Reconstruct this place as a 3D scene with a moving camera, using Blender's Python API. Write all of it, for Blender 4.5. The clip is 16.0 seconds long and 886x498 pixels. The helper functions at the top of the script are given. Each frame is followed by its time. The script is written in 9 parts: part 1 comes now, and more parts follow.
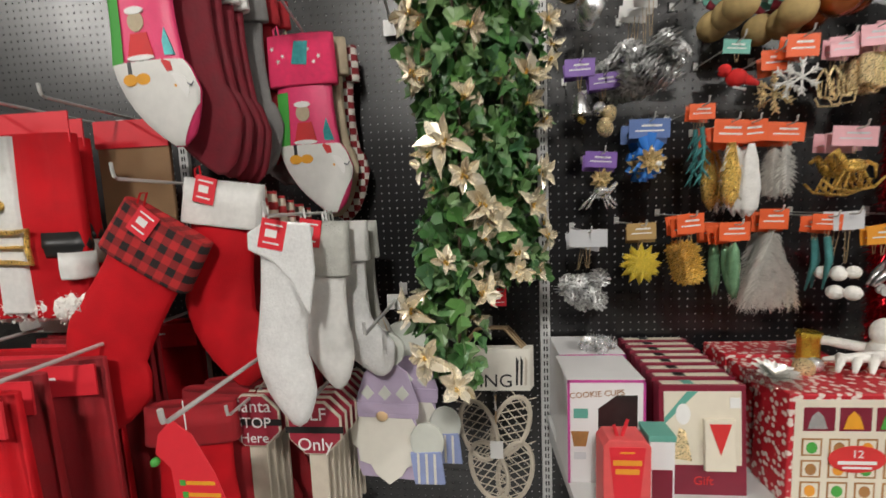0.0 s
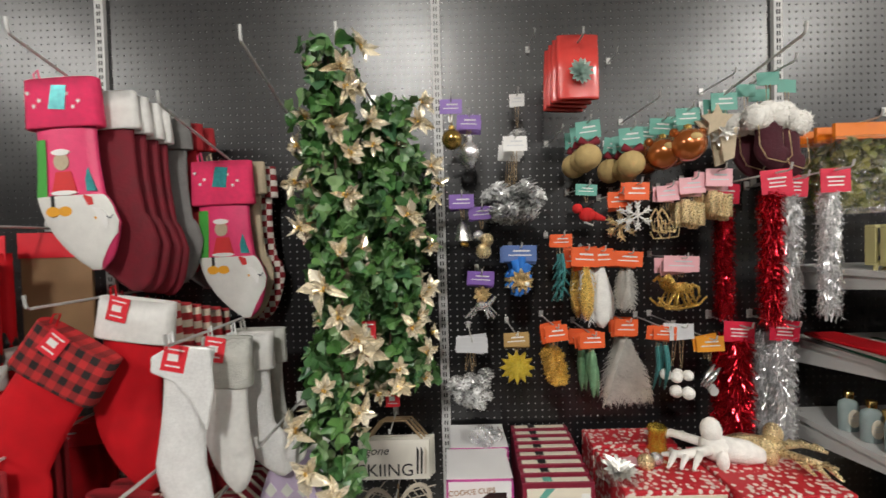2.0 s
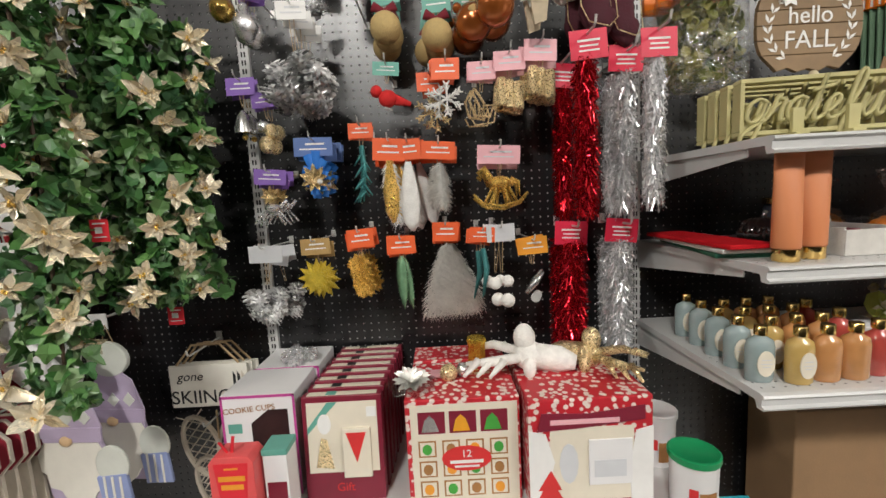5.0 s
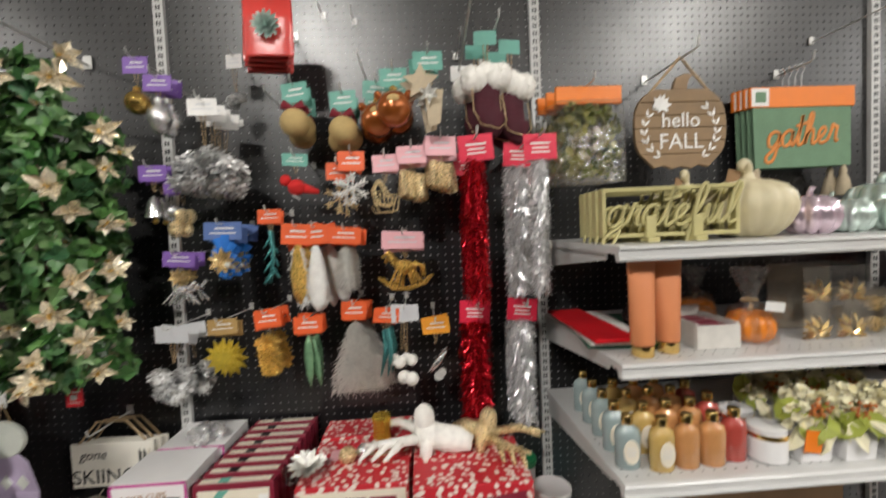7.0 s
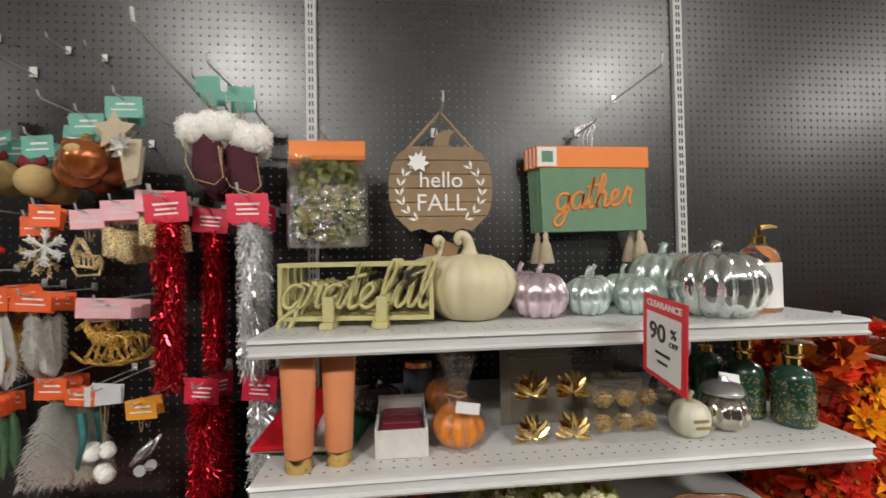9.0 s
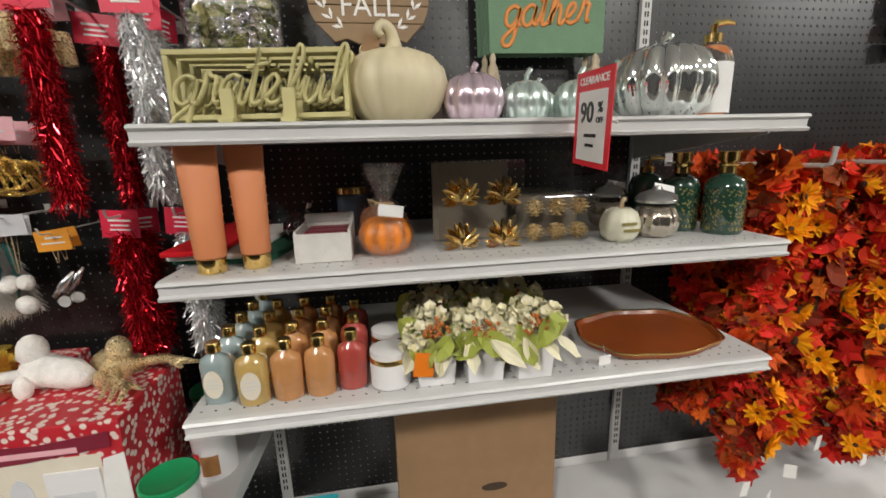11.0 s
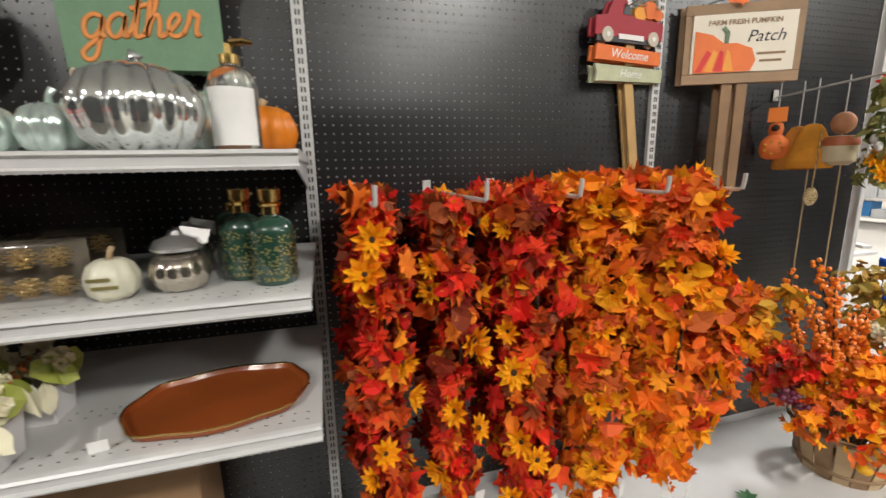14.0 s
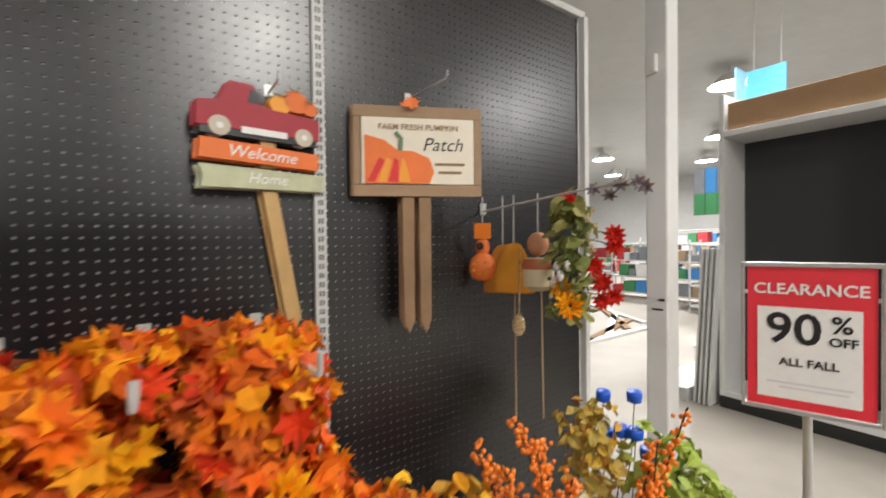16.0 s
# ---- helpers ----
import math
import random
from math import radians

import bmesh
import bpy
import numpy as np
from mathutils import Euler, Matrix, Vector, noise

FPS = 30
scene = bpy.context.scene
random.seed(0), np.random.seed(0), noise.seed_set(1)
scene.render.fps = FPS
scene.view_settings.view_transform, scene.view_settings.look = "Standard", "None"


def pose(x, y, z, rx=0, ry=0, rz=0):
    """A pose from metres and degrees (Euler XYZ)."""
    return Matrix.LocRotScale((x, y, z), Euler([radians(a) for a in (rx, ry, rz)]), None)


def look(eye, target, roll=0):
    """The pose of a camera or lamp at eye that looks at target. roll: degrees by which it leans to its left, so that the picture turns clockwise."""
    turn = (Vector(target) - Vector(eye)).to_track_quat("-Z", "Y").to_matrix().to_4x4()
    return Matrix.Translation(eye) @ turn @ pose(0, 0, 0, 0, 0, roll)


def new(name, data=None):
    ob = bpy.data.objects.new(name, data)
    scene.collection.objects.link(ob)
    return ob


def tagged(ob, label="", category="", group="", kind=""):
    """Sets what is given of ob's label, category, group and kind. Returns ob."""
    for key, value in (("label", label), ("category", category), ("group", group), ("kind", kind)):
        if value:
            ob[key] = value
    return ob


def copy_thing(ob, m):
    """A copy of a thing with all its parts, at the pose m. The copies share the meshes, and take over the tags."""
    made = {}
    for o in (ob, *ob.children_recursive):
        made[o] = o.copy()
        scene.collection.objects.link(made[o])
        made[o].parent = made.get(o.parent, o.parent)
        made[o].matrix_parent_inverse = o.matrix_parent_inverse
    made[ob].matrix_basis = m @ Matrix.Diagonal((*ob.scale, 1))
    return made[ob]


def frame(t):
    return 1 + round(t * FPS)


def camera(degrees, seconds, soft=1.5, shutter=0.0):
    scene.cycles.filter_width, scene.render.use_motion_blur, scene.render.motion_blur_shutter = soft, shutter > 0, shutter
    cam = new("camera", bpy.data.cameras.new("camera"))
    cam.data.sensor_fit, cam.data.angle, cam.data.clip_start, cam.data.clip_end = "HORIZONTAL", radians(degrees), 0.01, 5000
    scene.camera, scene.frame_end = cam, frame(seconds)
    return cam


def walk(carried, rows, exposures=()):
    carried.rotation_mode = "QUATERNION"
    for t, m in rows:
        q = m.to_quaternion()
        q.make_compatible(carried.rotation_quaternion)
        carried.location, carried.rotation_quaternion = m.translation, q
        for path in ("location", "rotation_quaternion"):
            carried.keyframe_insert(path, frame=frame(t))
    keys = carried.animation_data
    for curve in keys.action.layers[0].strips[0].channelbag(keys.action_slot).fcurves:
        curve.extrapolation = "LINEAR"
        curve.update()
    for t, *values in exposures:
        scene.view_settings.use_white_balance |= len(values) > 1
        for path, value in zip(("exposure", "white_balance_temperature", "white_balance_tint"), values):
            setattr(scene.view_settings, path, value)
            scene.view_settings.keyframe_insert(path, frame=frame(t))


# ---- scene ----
cam = camera(94.1, 16.0, shutter=0.4)
PATH = [
    (0, (-0.203, 0.005, 1.296), (-0.39, 1.985, 1.088), -2.3),
    (0.5, (-0.158, -0.08, 1.382), (-0.325, 1.908, 1.236), -2.3),
    (1, (-0.109, -0.14, 1.482), (-0.26, 1.853, 1.407), -2.1),
    (1.5, (-0.057, -0.147, 1.499), (-0.159, 1.849, 1.429), -1.8),
    (2, (0.024, -0.129, 1.526), (-0.001, 1.87, 1.483), -1.6),
    (2.5, (0.165, -0.068, 1.517), (0.172, 1.932, 1.502), -1.6),
    (3, (0.325, -0.004, 1.526), (0.382, 1.995, 1.52), -2.0),
    (3.5, (0.461, 0.028, 1.472), (0.462, 2.028, 1.413), -2.5),
    (4, (0.547, 0.039, 1.38), (0.527, 2.03, 1.193), -2.8),
    (4.2, (0.563, 0.045, 1.345), (0.547, 2.031, 1.107), -2.9),
    (6.5, (0.659, -0.035, 1.305), (0.707, 1.956, 1.122), -2.5),
    (7, (0.806, -0.028, 1.453), (0.913, 1.968, 1.364), -2.4),
    (7.5, (0.981, 0.029, 1.506), (1.123, 2.022, 1.574), -2.2),
    (8, (1.149, 0.049, 1.531), (1.288, 2.042, 1.615), -1.3),
    (8.5, (1.357, 0.032, 1.546), (1.51, 2.024, 1.625), -1.0),
    (9, (1.491, 0.065, 1.545), (1.692, 2.055, 1.581), -1.0),
    (9.5, (1.555, 0.093, 1.533), (1.786, 2.078, 1.462), -1.5),
    (10, (1.581, 0.099, 1.472), (1.824, 2.073, 1.256), -2.2),
    (10.2, (1.585, 0.101, 1.433), (1.821, 2.068, 1.157), -2.4),
    (12.3, (1.672, 0.063, 1.318), (2.152, 1.931, 0.789), -0.5),
    (12.5, (1.76, 0.057, 1.331), (2.268, 1.926, 0.831), -0.7),
    (13, (2.001, 0.068, 1.375), (2.609, 1.93, 0.973), -0.8),
    (13.5, (2.254, 0.082, 1.377), (2.842, 1.958, 1.007), -0.8),
    (14, (2.474, 0.066, 1.37), (3.01, 1.953, 0.978), -1.2),
    (14.5, (2.651, 0.06, 1.348), (3.244, 1.934, 0.977), -1.1),
    (15, (2.926, 0.09, 1.372), (3.708, 1.911, 1.1), -0.4),
    (15.5, (3.115, 0.146, 1.438), (4.06, 1.902, 1.283), -0.6),
    (16, (3.284, 0.229, 1.504), (4.422, 1.873, 1.473), -0.7),
]
walk(cam, [(t, look(eye, target, roll)) for t, eye, target, roll in PATH], [(0, 0.04), (2, 0.08), (4, 0.12), (6.5, 0.12), (8, 0.06), (9, 0.0), (12.5, 0.0), (14.5, 0.06), (16, 0.0)])

# ---- light ----
world = bpy.data.worlds.new("world")
scene.world = world
world.use_nodes = True
world.node_tree.nodes["Background"].inputs[0].default_value = (0.9, 0.95, 1.0, 1)
world.node_tree.nodes["Background"].inputs[1].default_value = 0.12
CEIL = 4.5
LAMPS = [(-5.4, -3.0), (-0.5, -3.0), (4.4, -3.0), (9.2, -3.6), (-0.5, -7.5), (4.4, -7.5), (7.6, 1.6), (11.5, 3.3), (15.4, 5.0), (18.7, 6.7), (15.4, 8.4), (18.7, 10.2)]
for lx, ly in LAMPS:
    data = bpy.data.lights.new("ceiling_light", "AREA")
    far = lx > 7
    data.shape, data.size, data.energy, data.color = "DISK", 0.62, 225 if far else 212, (1.0, 0.985, 0.96) if far else (1.0, 0.965, 0.91)
    new("ceiling_light", data).matrix_basis = pose(lx, ly, CEIL - 0.36)


# ---- materials ----
def mat(name, col, rough=0.5, metal=0.0, var=0.15, scale=30.0, bump=0.0, bscale=None, island=None, coat=0.0, sheen=0.0, trans=0.0, alpha=1.0, spec=0.5, emit=0.0, obj_var=0.0):
    """A principled surface: colour with blotches at two scales, roughness variation and fine relief."""
    m = bpy.data.materials.new(name)
    m.use_nodes = True
    nt = m.node_tree
    p = nt.nodes["Principled BSDF"]
    link = nt.links.new
    co = nt.nodes.new("ShaderNodeTexCoord")
    n1 = nt.nodes.new("ShaderNodeTexNoise")
    n1.inputs["Scale"].default_value, n1.inputs["Detail"].default_value = scale, 5
    n2 = nt.nodes.new("ShaderNodeTexNoise")
    n2.inputs["Scale"].default_value, n2.inputs["Detail"].default_value = scale / 7, 2
    link(co.outputs["Object"], n1.inputs["Vector"])
    link(co.outputs["Object"], n2.inputs["Vector"])
    add = nt.nodes.new("ShaderNodeMath")
    add.operation = "ADD"
    link(n1.outputs["Fac"], add.inputs[0])
    link(n2.outputs["Fac"], add.inputs[1])
    rng = nt.nodes.new("ShaderNodeMapRange")
    rng.inputs["From Min"].default_value, rng.inputs["From Max"].default_value = 0.6, 1.4
    rng.inputs["To Min"].default_value, rng.inputs["To Max"].default_value = 1 - var, 1 + var
    link(add.outputs[0], rng.inputs["Value"])
    if island:
        geo = nt.nodes.new("ShaderNodeNewGeometry")
        ramp = nt.nodes.new("ShaderNodeValToRGB")
        ramp.color_ramp.interpolation = "LINEAR"
        els = ramp.color_ramp.elements
        while len(els) < len(island):
            els.new(0.5)
        for i, c in enumerate(island):
            els[i].position, els[i].color = i / (len(island) - 1), (*c, 1)
        link(geo.outputs["Random Per Island"], ramp.inputs["Fac"])
        src = ramp.outputs["Color"]
    else:
        rgb = nt.nodes.new("ShaderNodeRGB")
        rgb.outputs[0].default_value = (*col, 1)
        src = rgb.outputs[0]
    if obj_var:
        oi = nt.nodes.new("ShaderNodeObjectInfo")
        r2 = nt.nodes.new("ShaderNodeMapRange")
        r2.inputs["To Min"].default_value, r2.inputs["To Max"].default_value = 1 - obj_var, 1 + obj_var
        link(oi.outputs["Random"], r2.inputs["Value"])
        m2 = nt.nodes.new("ShaderNodeMath")
        m2.operation = "MULTIPLY"
        link(rng.outputs[0], m2.inputs[0])
        link(r2.outputs[0], m2.inputs[1])
        fac = m2.outputs[0]
    else:
        fac = rng.outputs[0]
    mul = nt.nodes.new("ShaderNodeVectorMath")
    mul.operation = "SCALE"
    link(src, mul.inputs[0])
    link(fac, mul.inputs["Scale"])
    link(mul.outputs[0], p.inputs["Base Color"])
    rr = nt.nodes.new("ShaderNodeMapRange")
    rr.inputs["To Min"].default_value, rr.inputs["To Max"].default_value = max(0.02, rough * 0.82), min(1, rough * 1.18)
    link(n1.outputs["Fac"], rr.inputs["Value"])
    link(rr.outputs[0], p.inputs["Roughness"])
    p.inputs["Metallic"].default_value = metal
    p.inputs["Specular IOR Level"].default_value = spec
    p.inputs["Coat Weight"].default_value = coat
    p.inputs["Coat Roughness"].default_value = 0.12
    p.inputs["Sheen Weight"].default_value = sheen * 0.2
    p.inputs["Sheen Tint"].default_value = (*[min(1, c * 1.5 + 0.02) for c in col], 1)
    p.inputs["Transmission Weight"].default_value = trans
    p.inputs["Alpha"].default_value = alpha
    if emit:
        p.inputs["Emission Color"].default_value = (*col, 1)
        p.inputs["Emission Strength"].default_value = emit
    if bump:
        n3 = nt.nodes.new("ShaderNodeTexNoise")
        n3.inputs["Scale"].default_value, n3.inputs["Detail"].default_value = bscale or scale * 4, 3
        link(co.outputs["Object"], n3.inputs["Vector"])
        b = nt.nodes.new("ShaderNodeBump")
        b.inputs["Strength"].default_value, b.inputs["Distance"].default_value = bump, 0.004
        link(n3.outputs["Fac"], b.inputs["Height"])
        link(b.outputs["Normal"], p.inputs["Normal"])
    return m


def checker(name, a, b, size, rough=0.9, stripes=False, third=None):
    """Woven cloth: plaid squares or stripes from the object's own coordinates."""
    m = mat(name, a, rough, var=0.12, scale=200, bump=0.5, sheen=0.3)
    nt = m.node_tree
    co = nt.nodes.new("ShaderNodeTexCoord")
    sep = nt.nodes.new("ShaderNodeSeparateXYZ")
    nt.links.new(co.outputs["Object"], sep.inputs[0])
    outs = []
    for axis in ("X", "Z"):
        s = nt.nodes.new("ShaderNodeMath")
        s.operation = "MULTIPLY"
        s.inputs[1].default_value = 0.5 / size
        nt.links.new(sep.outputs[axis], s.inputs[0])
        f = nt.nodes.new("ShaderNodeMath")
        f.operation = "FRACT"
        nt.links.new(s.outputs[0], f.inputs[0])
        g = nt.nodes.new("ShaderNodeMath")
        g.operation = "GREATER_THAN"
        g.inputs[1].default_value = 0.5
        nt.links.new(f.outputs[0], g.inputs[0])
        outs.append(g.outputs[0])
    mix = nt.nodes.new("ShaderNodeMix")
    mix.data_type = "RGBA"
    mix.inputs["A"].default_value, mix.inputs["B"].default_value = (*a, 1), (*b, 1)
    if stripes:
        nt.links.new(outs[1], mix.inputs["Factor"])
    elif third:
        avg = nt.nodes.new("ShaderNodeMath")
        avg.operation = "ADD"
        nt.links.new(outs[0], avg.inputs[0])
        nt.links.new(outs[1], avg.inputs[1])
        half = nt.nodes.new("ShaderNodeMath")
        half.operation = "MULTIPLY"
        half.inputs[1].default_value = 0.5
        nt.links.new(avg.outputs[0], half.inputs[0])
        nt.links.new(half.outputs[0], mix.inputs["Factor"])
    else:
        dif = nt.nodes.new("ShaderNodeMath")
        dif.operation = "COMPARE"
        dif.inputs[2].default_value = 0.1
        nt.links.new(outs[0], dif.inputs[0])
        nt.links.new(outs[1], dif.inputs[1])
        nt.links.new(dif.outputs[0], mix.inputs["Factor"])
    for l in list(nt.links):
        if l.to_node.type == "VECT_MATH" and l.to_socket == l.to_node.inputs[0]:
            node = l.to_node
            nt.links.remove(l)
            nt.links.new(mix.outputs["Result"], node.inputs[0])
            break
    return m


PEG = mat("black_pegboard", (0.006, 0.006, 0.007), 0.32, var=0.25, scale=9, bump=0.06, bscale=240, spec=0.85)
STEEL = mat("light_grey_steel", (0.56, 0.56, 0.55), 0.38, var=0.06, scale=20, bump=0.02, spec=0.5)
WHITE_STEEL = mat("white_shelf_enamel", (0.60, 0.60, 0.59), 0.33, var=0.05, scale=14, bump=0.02)
SLOT = mat("slot_shadow", (0.012, 0.012, 0.012), 0.8)
CHROME = mat("bright_wire", (0.62, 0.62, 0.62), 0.25, 0.9, var=0.1)
WIRE = mat("white_wire", (0.7, 0.7, 0.68), 0.4, var=0.08)
FLOOR = mat("polished_concrete", (0.33, 0.30, 0.26), 0.5, var=0.18, scale=3, bump=0.03, bscale=90)
PAINT = mat("white_wall_paint", (0.78, 0.78, 0.77), 0.6, var=0.06, scale=5, bump=0.05)
CEILING = mat("ceiling_tile", (0.62, 0.63, 0.63), 0.85, var=0.08, scale=4, bump=0.2, bscale=70)
DARK = mat("dark_panel", (0.02, 0.021, 0.024), 0.55, var=0.2, scale=8)
CARD = mat("brown_cardboard", (0.27, 0.16, 0.08), 0.8, var=0.14, scale=18, bump=0.15, bscale=160)
BLACK = mat("black_plastic", (0.015, 0.015, 0.015), 0.4)
WHITE = mat("white_card", (0.78, 0.77, 0.75), 0.55, var=0.05, scale=40)
RED = mat("red_card", (0.72, 0.03, 0.045), 0.45, var=0.06, scale=40)
GLOW = mat("lamp_diffuser", (1.0, 0.97, 0.92), 0.5, emit=14.0)


def film(name, gloss, relief, scale, rough=0.08):
    """Thin clear plastic: mostly see-through, with a glossy, crinkled skin."""
    m = bpy.data.materials.new(name)
    m.use_nodes = True
    nt = m.node_tree
    nt.nodes.remove(nt.nodes["Principled BSDF"])
    clear, shine = nt.nodes.new("ShaderNodeBsdfTransparent"), nt.nodes.new("ShaderNodeBsdfGlossy")
    shine.inputs["Roughness"].default_value = rough
    mix = nt.nodes.new("ShaderNodeMixShader")
    mix.inputs[0].default_value = gloss
    co, no, bu = nt.nodes.new("ShaderNodeTexCoord"), nt.nodes.new("ShaderNodeTexNoise"), nt.nodes.new("ShaderNodeBump")
    no.inputs["Scale"].default_value, no.inputs["Detail"].default_value = scale, 3
    bu.inputs["Strength"].default_value, bu.inputs["Distance"].default_value = relief, 0.02
    nt.links.new(co.outputs["Object"], no.inputs["Vector"])
    nt.links.new(no.outputs["Fac"], bu.inputs["Height"])
    nt.links.new(bu.outputs["Normal"], shine.inputs["Normal"])
    nt.links.new(clear.outputs[0], mix.inputs[1])
    nt.links.new(shine.outputs[0], mix.inputs[2])
    nt.links.new(mix.outputs[0], nt.nodes["Material Output"].inputs["Surface"])
    return m


# ---- mesh building ----
class Shape:
    """Vertices and faces that are gathered and then made one mesh."""

    def __init__(self):
        self.v, self.f = [], []

    def add(self, v, f, m=None):
        k = len(self.v)
        self.v += [tuple(m @ Vector(p)) for p in v] if m else [tuple(p) for p in v]
        self.f += [tuple(k + i for i in q) for q in f]
        return self

    def box(self, x0, y0, z0, x1, y1, z1, m=None):
        v = [(x, y, z) for z in (z0, z1) for y in (y0, y1) for x in (x0, x1)]
        return self.add(v, [(0, 2, 3, 1), (4, 5, 7, 6), (0, 1, 5, 4), (2, 6, 7, 3), (0, 4, 6, 2), (1, 3, 7, 5)], m)

    def rev(self, prof, n=24, lobes=0, depth=0.0, m=None):
        """A turned body round z from (radius, height) pairs; lobes cut ribs into it."""
        v = []
        for r, z in prof:
            for i in range(n):
                a = 2 * math.pi * i / n
                s = r * (1 - depth * (1 - abs(math.sin(lobes * a / 2)))) if lobes else r
                v.append((s * math.cos(a), s * math.sin(a), z))
        f = [(j * n + i, j * n + (i + 1) % n, (j + 1) * n + (i + 1) % n, (j + 1) * n + i) for j in range(len(prof) - 1) for i in range(n)]
        f.append(tuple(range(n))[::-1])
        f.append(tuple((len(prof) - 1) * n + i for i in range(n)))
        return self.add(v, f, m)

    def tube(self, pts, r, n=8, m=None, flat=1.0):
        pts = [Vector(p) for p in pts]
        rs = r if isinstance(r, (list, tuple)) else [r] * len(pts)
        v = []
        for i, p in enumerate(pts):
            d = (pts[min(i + 1, len(pts) - 1)] - pts[max(i - 1, 0)]).normalized()
            ref = Vector((0, 1, 0)) if abs(d.y) < 0.8 else Vector((1, 0, 0))
            a = d.cross(ref).normalized()
            b = d.cross(a)
            v += [p + a * rs[i] * math.cos(2 * math.pi * k / n) + b * rs[i] * flat * math.sin(2 * math.pi * k / n) for k in range(n)]
        f = [(j * n + i, j * n + (i + 1) % n, (j + 1) * n + (i + 1) % n, (j + 1) * n + i) for j in range(len(pts) - 1) for i in range(n)]
        f += [tuple(range(n))[::-1], tuple((len(pts) - 1) * n + i for i in range(n))]
        return self.add(v, f, m)

    def slab(self, outline, y0, y1, m=None):
        """A flat plate with the outline (x, z), its front at y0 and its back at y1."""
        n = len(outline)
        v = [(x, y0, z) for x, z in outline] + [(x, y1, z) for x, z in outline]
        f = [tuple(range(n)), tuple(range(n, 2 * n))[::-1]] + [(i, i + n, (i + 1) % n + n, (i + 1) % n) for i in range(n)]
        return self.add(v, f, m)

    def ball(self, c, r, n=12, sz=1.0, m=None, sy=1.0):
        k = len(self.v)
        prof = [(max(r * math.sin(math.pi * j / n), 0.0002), -r * sz * math.cos(math.pi * j / n)) for j in range(n + 1)]
        mm = Matrix.Translation(c) @ Matrix.Diagonal((1, sy, 1, 1))
        return self.rev(prof, n + 4, m=(m @ mm if m else mm))

    def mesh(self, smooth=False, bevel=0.0):
        me = bpy.data.meshes.new("part")
        me.from_pydata(self.v, [], self.f)
        if bevel:
            bm = bmesh.new()
            bm.from_mesh(me)
            bmesh.ops.recalc_face_normals(bm, faces=bm.faces)
            es = [e for e in bm.edges if len(e.link_faces) == 2 and e.calc_face_angle(0) > 0.6]
            bmesh.ops.bevel(bm, geom=es, offset=bevel, segments=2, affect="EDGES", profile=0.5)
            bm.to_mesh(me)
            bm.free()
        if smooth:
            me.shade_smooth()
            if smooth != "all":
                me.set_sharp_from_angle(angle=radians(42))
        me.update()
        return me


def part(name, shape, material, parent=None, label="", m=None, smooth=False, bevel=0.0, kind=""):
    me = shape.mesh(smooth, bevel) if isinstance(shape, Shape) else shape
    if not me.materials:
        me.materials.append(material)
    ob = new(name, me)
    if m is not None:
        ob.matrix_basis = m
    ob.parent = parent
    return tagged(ob, label, kind=kind)


def thing(name, loc, label, category, group="", m=None, kind=""):
    return tagged(new_at(name, m if m is not None else pose(*loc)), label, category, group, kind)


def new_at(name, m):
    ob = new(name)
    ob.matrix_basis = m
    return ob


def letters(text, size, material, parent, m, name="lettering", deep=0.0015, shear=0.0, bold=0.0, spacing=1.0):
    """Raised letters in the plane x, z of the parent, read from the front (-y), centred on m."""
    c = bpy.data.curves.new("letters", "FONT")
    c.body, c.size, c.extrude, c.shear, c.offset, c.space_character = text, size, deep, shear, bold, spacing
    c.align_x, c.align_y, c.resolution_u = "CENTER", "CENTER", 3
    tmp = bpy.data.objects.new("tmp", c)
    me = bpy.data.meshes.new_from_object(tmp)
    bpy.data.objects.remove(tmp)
    me.transform(pose(0, 0, 0, 90))
    return part(name, me, material, parent, m=m)


def bars(rows, material, parent, y, name="lettering"):
    """Writing too small to read: plain bars (x, z, width, height)."""
    s = Shape()
    for x, z, w, h in rows:
        s.box(x - w / 2, y - 0.0006, z - h / 2, x + w / 2, y, z + h / 2)
    return part(name, s, material, parent)


def oval(cx, cz, rx, rz, n=20, a0=0.0, a1=360.0):
    return [(cx + rx * math.cos(radians(a0 + (a1 - a0) * i / n)), cz + rz * math.sin(radians(a0 + (a1 - a0) * i / n))) for i in range(n if a1 - a0 >= 360 else n + 1)][::1]


def rect(x0, z0, x1, z1):
    return [(x0, z0), (x1, z0), (x1, z1), (x0, z1)]


# ---- setting ----
WALL = 1.385
UP = [-2.44, -1.22, 0.0, 1.22, 2.44, 3.66, 4.82]


def structure(name, shape, material, label, category, **kw):
    ob = part(name, shape, material, **kw)
    return tagged(ob, label, category, kind="structure")


floor = structure("floor", Shape().box(-12, -12, -0.1, 24, 16, 0), FLOOR, "polished beige concrete shop floor", "floor")
structure("ceiling", Shape().box(-12, -12, CEIL, 24, 16, CEIL + 0.1), CEILING, "light grey shop ceiling high above", "ceiling")
structure("wall_north", Shape().box(-12, 16, 0, 24, 16.2, CEIL), PAINT, "plain white far shop wall", "wall")
structure("wall_south", Shape().box(-12, -12.2, 0, 24, -12, CEIL), PAINT, "plain white shop wall", "wall")
structure("wall_west", Shape().box(-12.2, -12, 0, -12, 16, CEIL), PAINT, "plain white shop wall", "wall")
structure("wall_east", Shape().box(24, -12, 0, 24.2, 16, CEIL), PAINT, "plain white shop wall", "wall")


